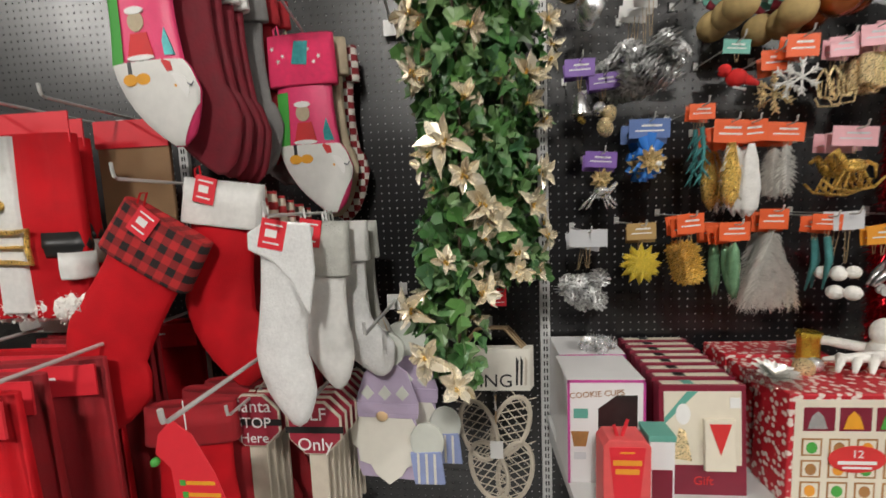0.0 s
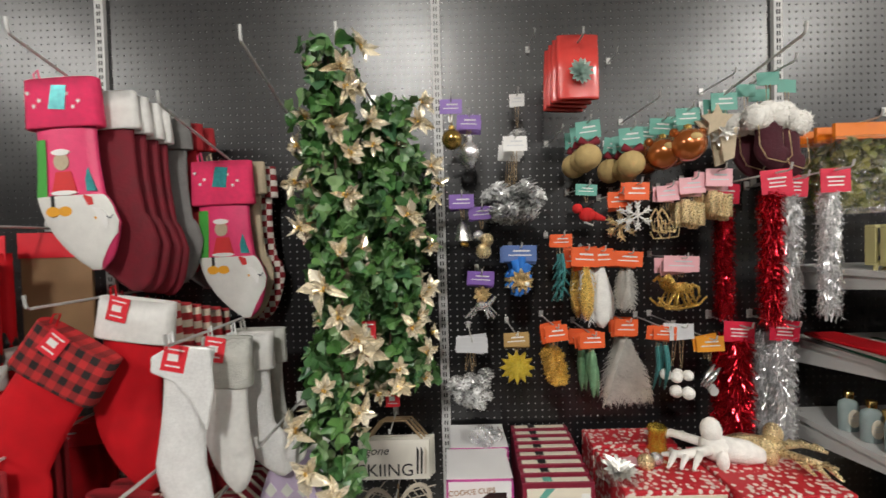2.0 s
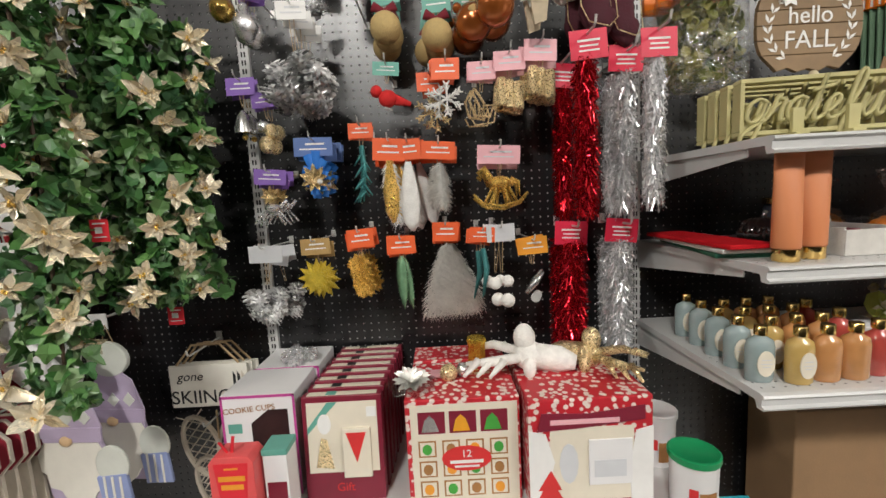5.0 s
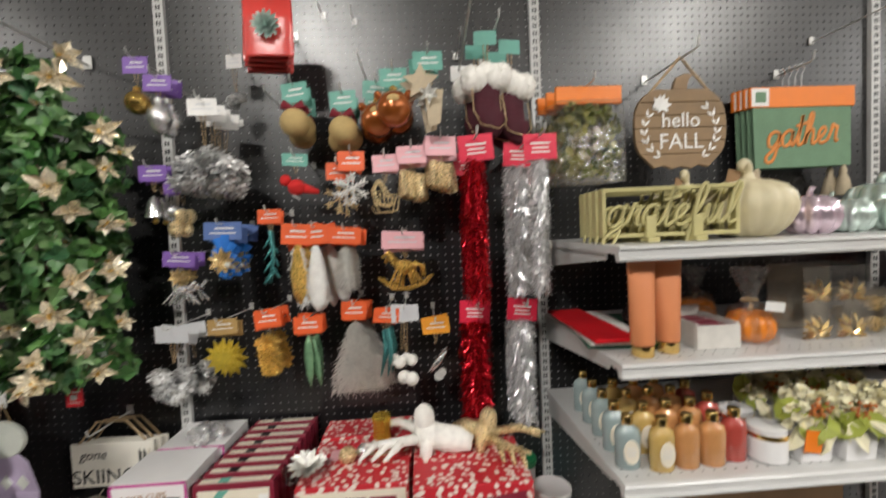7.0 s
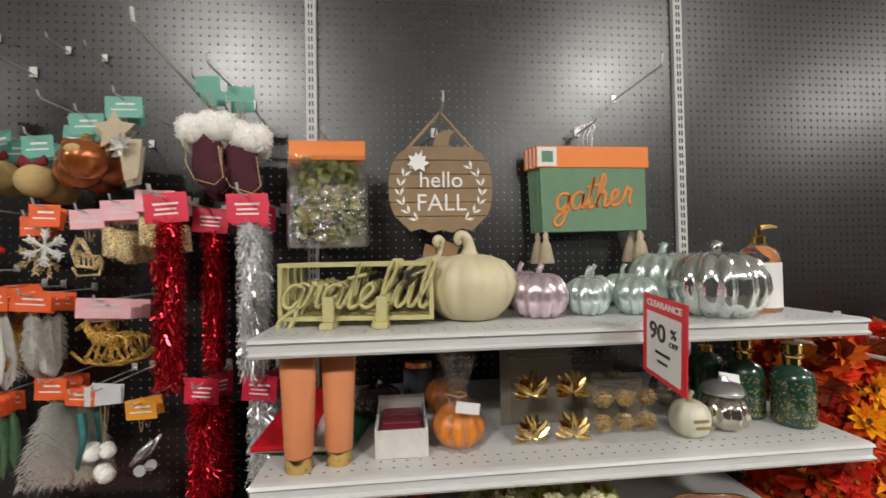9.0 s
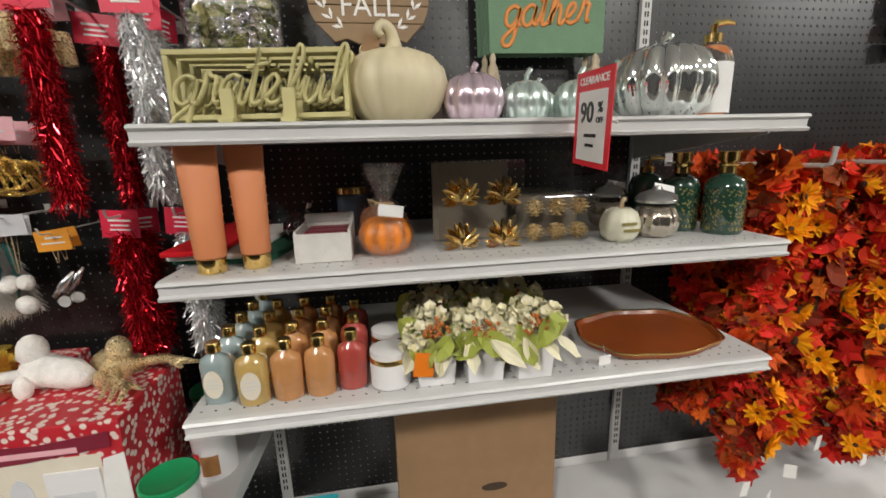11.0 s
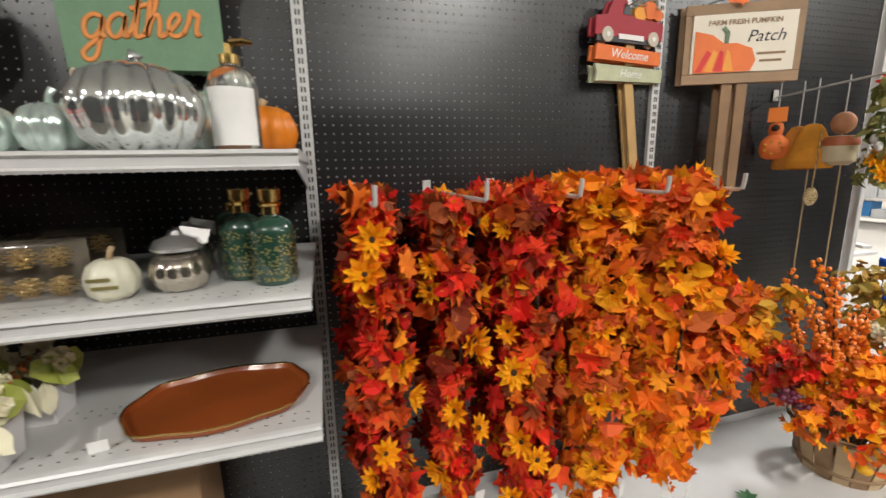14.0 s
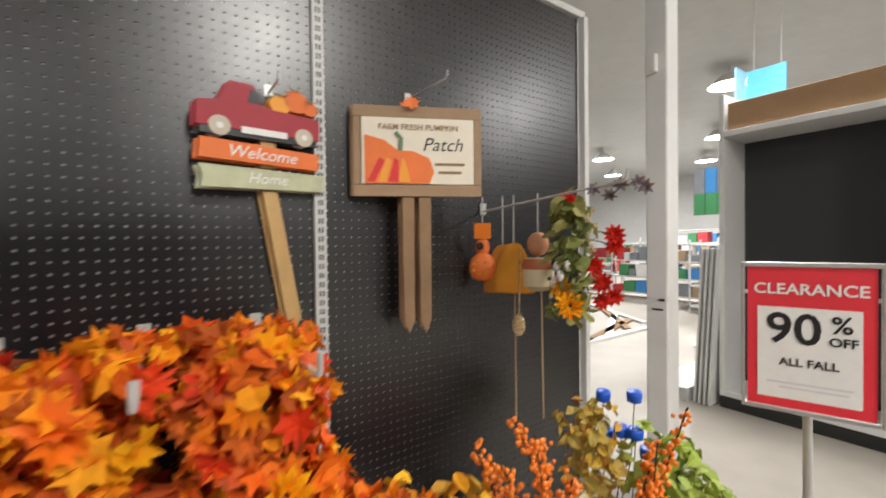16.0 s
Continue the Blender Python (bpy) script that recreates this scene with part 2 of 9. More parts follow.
def peg_mesh(cols, rows, p=0.0254, r=0.0031, deep=0.005):
    """A perforated board: every hole is cut through the sheet."""
    cx, cz = np.meshgrid((np.arange(cols) + 0.5) * p, (np.arange(rows) + 0.5) * p)
    c = np.stack([cx.ravel(), cz.ravel()], 1)
    h = p / 2
    sq = np.array([(h, h), (-h, h), (-h, -h), (h, -h)])
    ang = np.radians(22.5 + 45 * np.arange(8))
    ring = np.stack([np.cos(ang), np.sin(ang)], 1) * r
    loc = np.vstack([sq, ring, ring])
    v = np.zeros((len(c), 20, 3))
    v[:, :, 0] = c[:, None, 0] + loc[None, :, 0]
    v[:, :, 2] = c[:, None, 1] + loc[None, :, 1]
    v[:, 12:, 1] = deep
    # sides: top, left, bottom, right; ring vertex k at 22.5 + 45 k degrees
    quads = [(1, 0, 5, 6), (2, 1, 7, 8), (3, 2, 9, 10), (0, 3, 11, 4)]
    tris = [(0, 4, 5), (1, 6, 7), (2, 8, 9), (3, 10, 11)]
    walls = [(4 + k, 12 + k, 12 + (k + 1) % 8, 4 + (k + 1) % 8) for k in range(8)]
    off = (np.arange(len(c)) * 20)[:, None, None]
    q = (np.array(quads + walls)[None] + off).reshape(-1, 4)
    t = (np.array(tris)[None] + off).reshape(-1, 3)
    me = bpy.data.meshes.new("pegboard")
    me.from_pydata(v.reshape(-1, 3).tolist(), [], q.tolist() + t.tolist())
    me.materials.append(PEG)
    return me


PW, PH, P0 = 47 * 0.0254, 90 * 0.0254, 0.19
board = peg_mesh(47, 90)
# white, so that the peg holes show as pale dots in the black board
structure("wall_back", Shape().box(-2.46, WALL + 0.0045, 0, 4.84, WALL + 0.05, 2.5), PAINT, "white back sheet behind the perforated panels", "wall")
for i in range(6):
    x0 = (UP[i] + UP[i + 1]) / 2 - PW / 2
    w = UP[i + 1] - UP[i]
    ob = new("pegboard_panel", board)
    ob.matrix_basis = Matrix.Translation((x0 if i < 5 else UP[5] + 0.012, WALL, P0)) @ Matrix.Diagonal((1 if i < 5 else 0.955, 1, 1, 1))
    tagged(ob, "black perforated pegboard panel of the wall display", "pegboard", "pegboard panels", "structure")
slot_shape = Shape()
for k in range(86):
    z = 0.24 + k * 0.0254
    for sx in (-0.0045, 0.0045):
        slot_shape.box(sx - 0.0022, -0.0012, z, sx + 0.0022, 0.0, z + 0.015)
slot_mesh = slot_shape.mesh()
up_mesh = Shape().box(-0.0165, 0, 0.0, 0.0165, 0.03, 2.49).mesh(bevel=0.002)
for i, x in enumerate(UP):
    if i == 6:
        continue
    u = part("upright", up_mesh, STEEL)
    u.matrix_basis = pose(x, WALL - 0.016, 0.0)
    tagged(u, "light grey slotted steel upright between pegboard panels", "upright", "uprights", "structure")
    part("slot_row", slot_mesh, SLOT, u)
structure("trim_top", Shape().box(-2.46, WALL - 0.014, 2.48, 4.85, WALL + 0.06, 2.51), STEEL, "light grey steel top rail of the wall fixture", "trim", bevel=0.003)
structure("trim_end", Shape().box(4.822, WALL - 0.03, 0, 4.85, WALL + 0.07, 2.48), WHITE_STEEL, "white steel end post of the wall fixture", "trim", bevel=0.003)
structure("wall_left_end", Shape().box(-3.7, WALL - 0.01, 0, -2.46, WALL + 0.05, 2.5), DARK, "plain black end panel of the wall display", "wall")


def shelf(name, x0, x1, z, front, label, holes=True):
    """A steel shelf: folded deck with a price channel in front and a bracket at each end."""
    t = thing(name, (0, 0, 0), label, "shelf", "steel shelves", kind="structure")
    prof = [(WALL - 0.02, 0), (front + 0.014, 0), (front + 0.004, -0.002), (front, -0.007), (front + 0.007, -0.011), (front + 0.008, -0.025), (front, -0.029), (front + 0.003, -0.034), (front + 0.02, -0.034), (front + 0.026, -0.018), (WALL - 0.02, -0.018)]
    s = Shape()
    n = len(prof)
    s.add([(x, y, z + h) for x in (x0, x1) for y, h in prof], [tuple(range(n)), tuple(range(n, 2 * n))[::-1]] + [(i, (i + 1) % n, (i + 1) % n + n, i + n) for i in range(n)])
    part("deck", s, WHITE_STEEL, t)
    for x in (x0 + 0.006, x1 - 0.010):
        b = Shape().add([(x, front + 0.08, z - 0.019), (x, WALL - 0.015, z - 0.019), (x, WALL - 0.015, z - 0.09), (x, front + 0.08, z - 0.035),
                         (x + 0.004, front + 0.08, z - 0.019), (x + 0.004, WALL - 0.015, z - 0.019), (x + 0.004, WALL - 0.015, z - 0.09), (x + 0.004, front + 0.08, z - 0.035)],
                        [(0, 1, 2, 3), (7, 6, 5, 4), (0, 4, 5, 1), (1, 5, 6, 2), (2, 6, 7, 3), (3, 7, 4, 0)])
        part("bracket", b, STEEL, t)
    if holes:
        h = Shape()
        k = int((x1 - x0) / 0.0254)
        for r in range(4):
            for i in range(k):
                cx, cy = x0 + 0.02 + i * 0.0254, front + 0.035 + r * 0.0254 + (0.09 if r > 1 else 0)
                h.add([(cx + 0.003 * math.cos(a), cy + 0.0022 * math.sin(a), z + 0.0006) for a in (0, 1.05, 2.09, 3.14, 4.19, 5.24)], [(0, 1, 2, 3, 4, 5)])
        part("perforation", h, SLOT, t, kind="stuff")
    return t


FRONT = 0.812
SHELF1, SHELF2, SHELF3 = 1.405, 1.152, 0.887
shelf("shelf_top", 1.222, 2.438, SHELF1, FRONT, "white steel display shelf with price channel")
shelf("shelf_middle", 1.222, 2.438, SHELF2, FRONT, "white perforated steel display shelf with price channel")
shelf("shelf_bottom", 1.222, 2.438, SHELF3, FRONT, "white perforated steel display shelf with price channel")
shelf("shelf_gift", 0.002, 1.218, 0.575, 0.80, "white steel shelf under gift boxes", False)
for name, x0, x1 in (("base_deck_1", -2.44, 1.21), ("base_deck_2", 1.22, 4.82)):
    d = structure(name, Shape().box(x0, 0.775, 0.13, x1, WALL - 0.02, 0.17), WHITE_STEEL, "white steel base deck of the wall fixture", "base deck", bevel=0.004)
    part("kick_plate", Shape().box(x0, 0.80, 0.0, x1, 0.82, 0.128), BLACK, d)
    vent = Shape()
    for i in range(int((x1 - x0) / 0.02)):
        for yy in (0.80, 0.815):
            vent.box(x0 + 0.01 + i * 0.02, yy, 0.1702, x0 + 0.022 + i * 0.02, yy + 0.004, 0.1706)
    part("perforation", vent, SLOT, d, kind="stuff")

# unseen dark panel behind the walker, added to keep the pegboard's reflections dark
structure("wall_unseen_dark", Shape().box(-6, -1.75, 0, 3.9, -1.7, 2.45), DARK, "unseen dark panel across the aisle, added to darken pegboard reflections", "wall")

# ---- far side of the shop ----
col = structure("column", Shape().box(5.87, 1.53, 0, 6.01, 1.67, CEIL), PAINT, "white painted square shop column with scuff marks", "column", bevel=0.012)
part("junction_box", Shape().box(5.83, 1.585, 2.55, 5.868, 1.65, 2.66), WHITE, col, bevel=0.004)
part("scuff", Shape().box(5.868, 1.55, 1.12, 5.8692, 1.59, 1.135).box(5.868, 1.56, 1.06, 5.8692, 1.63, 1.072), BLACK, col)


def lamp(x, y):
    t = thing("ceiling_lamp", (x, y, CEIL - 0.33), "round white high-bay lamp hanging from the ceiling", "lamp", "ceiling lamps")
    part("reflector", Shape().rev([(0.09, 0.2), (0.12, 0.19), (0.33, 0.01), (0.34, 0.0), (0.325, 0.0), (0.11, 0.17)], 24), WHITE, t, smooth=True)
    part("diffuser", Shape().rev([(0.315, -0.004), (0.315, 0.004)], 24), GLOW, t)
    part("stem", Shape().tube([(0, 0, 0.19), (0, 0, 0.33)], 0.012), STEEL, t)


for lx, ly in LAMPS:
    lamp(lx, ly)

# ---- leaves, petals, cloth: shared builders ----
RNG = random.Random(5)
MAPLE = [(0, -0.5, 0), (0.16, -0.3, 0.04), (0.46, -0.36, 0.1), (0.36, -0.1, 0.07), (0.56, 0.12, 0.1), (0.3, 0.16, 0.05), (0.26, 0.42, 0.05), (0.1, 0.3, 0.02), (0, 0.6, 0.04), (-0.1, 0.3, 0.02), (-0.26, 0.42, 0.05), (-0.3, 0.16, 0.05), (-0.56, 0.12, 0.1), (-0.36, -0.1, 0.07), (-0.46, -0.36, 0.1), (-0.16, -0.3, 0.04)]
BRACT = [(0, 0, 0), (0.13, 0.16, 0.05), (0.25, 0.42, 0.11), (0.23, 0.66, 0.09), (0.1, 0.9, 0.03), (0, 1.06, -0.02), (-0.1, 0.9, 0.03), (-0.23, 0.66, 0.09), (-0.25, 0.42, 0.11), (-0.13, 0.16, 0.05)]
IVY = [(0, -0.5, 0), (0.34, -0.42, 0.06), (0.5, -0.12, 0.1), (0.26, 0.1, 0.04), (0.14, 0.42, 0.03), (0, 0.62, 0.05), (-0.14, 0.42, 0.03), (-0.26, 0.1, 0.04), (-0.5, -0.12, 0.1), (-0.34, -0.42, 0.06)]
ROUND = [(0, -0.5, 0), (0.28, -0.3, 0.05), (0.36, 0.05, 0.07), (0.22, 0.38, 0.04), (0, 0.55, 0), (-0.22, 0.38, 0.04), (-0.36, 0.05, 0.07), (-0.28, -0.3, 0.05)]
PETAL = [(0, 0, 0), (0.17, 0.22, 0.06), (0.2, 0.55, 0.1), (0.1, 0.85, 0.05), (0, 1.0, 0.0), (-0.1, 0.85, 0.05), (-0.2, 0.55, 0.1), (-0.17, 0.22, 0.06)]


def leaf_into(s, outline, m):
    """One bent leaf: its outline fanned from a sunken middle."""
    n = len(outline)
    s.add([(0, sum(p[1] for p in outline) / n, -0.03)] + list(outline), [(0, 1 + i, 1 + (i + 1) % n) for i in range(n)], m)


def turn_to(p, d, roll, size):
    """The pose at p whose z looks along d, turned by roll and scaled."""
    q = Vector(d).to_track_quat("Z", "Y").to_matrix().to_4x4()
    return Matrix.Translation(p) @ q @ pose(0, 0, 0, 0, 0, roll) @ Matrix.Diagonal((size, size, size, 1))


def blossom(s, outline, m, n, size, lift=25, layers=1):
    for k in range(layers):
        for i in range(n):
            a = 360 * i / n + k * 180 / n
            leaf_into(s, outline, m @ pose(0, 0, 0.002 * k, 0, 0, a + RNG.uniform(-6, 6)) @ pose(0, 0, 0, lift + 18 * k + RNG.uniform(-8, 8)) @ Matrix.Diagonal((size * (1 - 0.25 * k),) * 3 + (1,)))


def mass(n, centre, radii, outline, size, out=0.6, rng=RNG):
    """Leaves strewn through an upright ellipse-section column, most near its skin and facing out."""
    s = Shape()
    for _ in range(n):
        a = rng.uniform(0, 2 * math.pi)
        r = math.sqrt(rng.uniform(0.25, 1.0))
        h = rng.uniform(-1, 1)
        taper = 1.0 if abs(h) < 0.8 else 0.75
        p = Vector((centre[0] + radii[0] * r * math.cos(a) * taper, centre[1] + radii[1] * r * math.sin(a) * taper, centre[2] + radii[2] * h))
        d = Vector((math.cos(a) * out + rng.gauss(0, 0.35), math.sin(a) * out + rng.gauss(0, 0.35), rng.gauss(0.15, 0.4)))
        leaf_into(s, outline, turn_to(p, d, rng.uniform(0, 360), size * rng.uniform(0.65, 1.2)))
    return s


FALL_RED = mat("red_cloth_leaves", (0, 0, 0), 0.65, var=0.15, scale=60, bump=0.2, spec=0.2, island=[(0.12, 0.012, 0.008), (0.50, 0.010, 0.006), (0.72, 0.022, 0.012), (0.74, 0.06, 0.012), (0.70, 0.10, 0.01), (0.20, 0.05, 0.015), (0.24, 0.02, 0.008), (0.66, 0.016, 0.01), (0.82, 0.18, 0.02), (0.84, 0.34, 0.01)])
FALL_ORANGE = mat("orange_cloth_leaves", (0, 0, 0), 0.65, var=0.15, scale=60, bump=0.2, spec=0.2, island=[(0.62, 0.03, 0.008), (0.76, 0.10, 0.01), (0.82, 0.17, 0.006), (0.74, 0.12, 0.04), (0.40, 0.09, 0.012), (0.82, 0.16, 0.02), (0.88, 0.42, 0.01), (0.86, 0.34, 0.01), (0.84, 0.26, 0.008), (0.80, 0.20, 0.008), (0.64, 0.09, 0.012)])
SUN_PETAL = mat("yellow_cloth_petals", (0, 0, 0), 0.65, var=0.1, scale=80, spec=0.2, island=[(0.84, 0.30, 0.004), (0.88, 0.42, 0.006), (0.78, 0.17, 0.004)])
SUN_EYE = mat("brown_flower_eye", (0.045, 0.018, 0.008), 0.9, var=0.3, scale=200, bump=0.8)
GREEN_LEAF = mat("green_ivy_leaves", (0, 0, 0), 0.34, var=0.15, scale=60, bump=0.2, island=[(0.024, 0.08, 0.022), (0.055, 0.16, 0.038), (0.12, 0.26, 0.07), (0.038, 0.12, 0.05), (0.21, 0.33, 0.14), (0.065, 0.19, 0.05)])
CHAMPAGNE = mat("champagne_satin_petals", (0, 0, 0), 0.27, 0.45, var=0.12, scale=60, island=[(0.74, 0.65, 0.47), (0.86, 0.79, 0.63), (0.64, 0.54, 0.37)])
GOLD = mat("gold_glitter", (0.85, 0.56, 0.15), 0.28, 0.9, var=0.3, scale=260, bump=0.7, bscale=900)
PALE_GOLD = mat("pale_gold_glitter", (0.88, 0.70, 0.40), 0.28, 0.85, var=0.3, scale=260, bump=0.7, bscale=900)
SILVER = mat("silver_glitter", (0.82, 0.82, 0.83), 0.24, 0.85, var=0.15, scale=260, bump=0.25, bscale=800)
STEM = mat("brown_wire_stem", (0.06, 0.035, 0.018), 0.7)
TWINE = mat("jute_twine", (0.42, 0.30, 0.17), 0.9, bump=0.5, bscale=400)
HOOK = mat("pale_steel_hook", (0.60, 0.60, 0.58), 0.35, 0.3, var=0.08)


def arm(x, z, tip, r=0.004, up=0.03, card=None, y_back=WALL - 0.004, dz=0.0, label="pale steel peg hook with an upturned tip"):
    """A peg hook out of the board, its tip turned up, with a plate on the board and perhaps a price card."""
    t = thing("peg_hook", (x, 0, z), label, "hook", "peg hooks")
    part("rod", Shape().tube([(0, y_back, dz), (0, (y_back + tip) / 2, dz / 2), (0, tip + 0.012, 0), (0, tip + 0.003, 0.004), (0, tip, 0.014), (0, tip - 0.002, up)], r), HOOK, t, smooth=True)
    k = min(1.0, r / 0.004)
    part("back_plate", Shape().box(-0.014 * k, y_back - 0.003, dz - 0.012 * k, 0.014 * k, y_back, dz + 0.03 * k), HOOK, t, bevel=0.0008)
    if card:
        part("price_holder", Shape().box(-0.028, card, dz - 0.03, 0.028, card + 0.003, dz + 0.018), WHITE, t, "blank white price holder")
    return t


def crumpled_into(s, outline, m, rng, curl=0.28):
    """A cloth leaf with a fold along its rib, curled tips and uneven edges."""
    n = len(outline)
    fold, bend = rng.uniform(-0.1, 0.75), rng.uniform(-0.7, 0.9)
    pts = [(0, -0.02, rng.uniform(-0.06, 0.06))]
    for x, y, z in outline:
        pts.append((x * (1 - 0.22 * abs(fold)) + rng.gauss(0, 0.02), y + rng.gauss(0, 0.025), z + abs(x) * fold + bend * y * y + rng.gauss(0, curl * 0.22)))
    s.add(pts, [(0, 1 + i, 1 + (i + 1) % n) for i in range(n)], m)


def fall_garland(x, w, z0, z1, material, n, seed, y0=0.93, y1=1.27, flowers=8, bulge=0.0):
    """Autumn leaf garlands folded over a hook: leaves, sunflowers and the wire stems inside."""
    rng = random.Random(seed)
    t = thing("leaf_garland", (0, 0, 0), "garland of red, orange and yellow cloth maple leaves with sunflowers", "garland", "autumn leaf garlands")
    s, petals, eyes = Shape(), Shape(), Shape()
    cols = []
    for k in range(5):
        cols.append((x + (rng.uniform(-0.12, 0.12) * w if k else 0), y0 + 0.045 + (y1 - y0 - 0.06) * k / 4.4, w * rng.uniform(0.38, 0.45), z0 + rng.uniform(0, 0.12) + 0.03 * k))
    for k, (cx, cy, r, zb) in enumerate(cols):
        part("stem", Shape().tube([(cx, cy, z1 - 0.02), (cx + 0.02, cy, (z1 + zb) / 2), (cx, cy, zb)], 0.004, 6), STEM, t)
        count = int(n * (0.44 if k == 0 else 0.24))
        for i in range(count):
            h = rng.uniform(zb, z1)
            a = rng.uniform(0, 2 * math.pi)
            wide = 0.82 + 0.18 * math.sin(h * 23 + seed) + 0.1 * math.sin(h * 51 + k)
            rr = r * math.sqrt(rng.uniform(0.12, 1)) * wide * (1.0 if h > zb + 0.12 else 0.7)
            lift = bulge * max(0.0, 1 - abs(h - 0.82) / 0.34)
            p = Vector((cx + rr * math.cos(a) + 0.012 * math.sin(h * 14 + k) + lift * (0.5 + 0.5 * math.cos(a)), cy + rr * 0.6 * math.sin(a), h))
            d = Vector((math.cos(a) + rng.gauss(0, 0.55), math.sin(a) * 0.9 - 0.25 + rng.gauss(0, 0.55), rng.gauss(0.2, 0.5)))
            size = rng.choice((0.032, 0.042, 0.05, 0.056, 0.064, 0.074)) * rng.uniform(0.9, 1.1)
            crumpled_into(s, MAPLE if rng.random() < 0.72 else ROUND, turn_to(p, d, rng.gauss(180, 70), size), rng)
    for i in range(flowers):
        cx, cy, r, zb = cols[0 if i % 3 else min(1, i)]
        a = rng.uniform(-2.9, -0.25)
        h = zb + 0.06 + (z1 - zb - 0.1) * (i + rng.uniform(0.1, 0.9)) / flowers
        p = Vector((cx + r * 0.92 * math.cos(a), cy + r * 0.66 * math.sin(a) - 0.012, h))
        d = Vector((math.cos(a) * 1.1 + rng.gauss(0, 0.25), -0.85, rng.uniform(-0.3, 0.7)))
        size = rng.uniform(0.034, 0.052)
        m = turn_to(p, d, rng.uniform(0, 90), 1)
        blossom(petals, PETAL, m, 10, size, rng.uniform(14, 40), 2)
        eyes.ball((0, 0, 0.003), size * 0.26, 8, 0.6, m)
    part("leaves", s, material, t, kind="stuff")
    part("sunflower_petals", petals, SUN_PETAL, t, "yellow sunflower petals", kind="stuff")
    part("sunflower_eyes", eyes, SUN_EYE, t, kind="stuff")
    for dx in (-0.03, 0.05):
        part("price_tag", Shape().box(-0.016, 0, -0.022, 0.016, 0.0015, 0.022), WHITE, t, "small white price tag", pose(x + dx, y0 - 0.005, z0 + rng.uniform(0.0, 0.12), 0, rng.uniform(-15, 15), rng.uniform(-30, 30)))


HOOKS_FALL = [2.567, 2.796, 3.019, 3.255, 3.488]
for i, hx in enumerate(HOOKS_FALL):
    arm(hx, 1.298, 0.862, 0.0052, 0.04, label="pale steel face-out arm holding leaf garlands")
fall_garland(2.575, 0.185, 0.34, 1.31, FALL_RED, 760, 1, 0.925, flowers=9)
fall_garland(2.765, 0.15, 0.38, 1.295, FALL_RED, 560, 2, 0.965, flowers=9)
fall_garland(2.97, 0.245, 0.35, 1.32, FALL_RED, 880, 3, 0.932, flowers=9)
fall_garland(3.185, 0.26, 0.37, 1.33, FALL_ORANGE, 1100, 4, 0.922, flowers=6)
fall_garland(3.42, 0.30, 0.33, 1.335, FALL_ORANGE, 1450, 5, 0.912, flowers=3, bulge=0.17)


# ---- poinsettia garland ----
def ivy_garland(x, y, w, z0, z1, seed, flowers):
    rng = random.Random(seed)
    t = thing("ivy_garland", (0, 0, 0), "green ivy leaf garland with champagne poinsettias hung on a hook", "garland", "ivy garlands")
    s = Shape()
    gi_front = y < 0.95
    for i in range(560):
        h = rng.uniform(z0, z1)
        a = rng.uniform(0, 2 * math.pi)
        rr = w * 0.5 * math.sqrt(rng.uniform(0.1, 1)) * (0.85 + 0.2 * math.sin(h * 31 + seed))
        sway = 0.02 * math.sin(h * 9 + seed)
        p = Vector((x + sway + rr * math.cos(a), y + rr * 0.5 * math.sin(a), h))
        crumpled_into(s, IVY, turn_to(p, (math.cos(a) * 0.8 + rng.gauss(0, 0.5), math.sin(a) - 0.25 + rng.gauss(0, 0.4), rng.gauss(0.3, 0.45)), rng.gauss(180, 60), rng.uniform(0.018, 0.056)), rng, 0.2)
    part("leaves", s, GREEN_LEAF, t, kind="stuff")
    part("stem", Shape().tube([(x, y, z1), (x + 0.02, y, (z0 + z1) / 2), (x, y, z0)], 0.004, 6), STEM, t)
    for i in range(flowers):
        h = z0 + (z1 - z0) * (i + rng.uniform(0.2, 0.8)) / flowers
        a = rng.uniform(-2.9, 0.3)
        p = Vector((x + 0.02 * math.sin(h * 9 + seed) + w * 0.52 * math.cos(a), y + w * 0.34 * math.sin(a) - 0.014, h))
        f = Shape()
        m = turn_to(p, (math.cos(a) * 0.9 + rng.gauss(0, 0.25), -1, rng.uniform(-0.4, 0.6)), rng.uniform(0, 60), 1)
        size = rng.uniform(0.036, 0.056) if gi_front else rng.uniform(0.03, 0.048)
        n_, lift = rng.choice((5, 6, 6, 7)), rng.uniform(4, 40)
        for q in range(n_):
            k_ = size * rng.uniform(0.8, 1.12)
            crumpled_into(f, BRACT, m @ pose(0, 0, 0, 0, 0, 360 * q / n_ + rng.uniform(-12, 12)) @ pose(0, 0, 0, lift + rng.uniform(-22, 18)) @ Matrix.Diagonal((k_ * rng.uniform(0.9, 1.3), k_, k_, 1)), rng, 0.2)
        blossom(f, PETAL, m @ pose(0, 0, 0.003, 0, 0, 25), 5, size * 0.55, 38, 1)
        fl = part("poinsettia", f, CHAMPAGNE, t)
        e = Shape()
        for k in range(4):
            e.ball(p + Vector((rng.uniform(-0.006, 0.006), -0.012, rng.uniform(-0.006, 0.006))), 0.0035, 5)
        part("stamen", e, GOLD, fl)


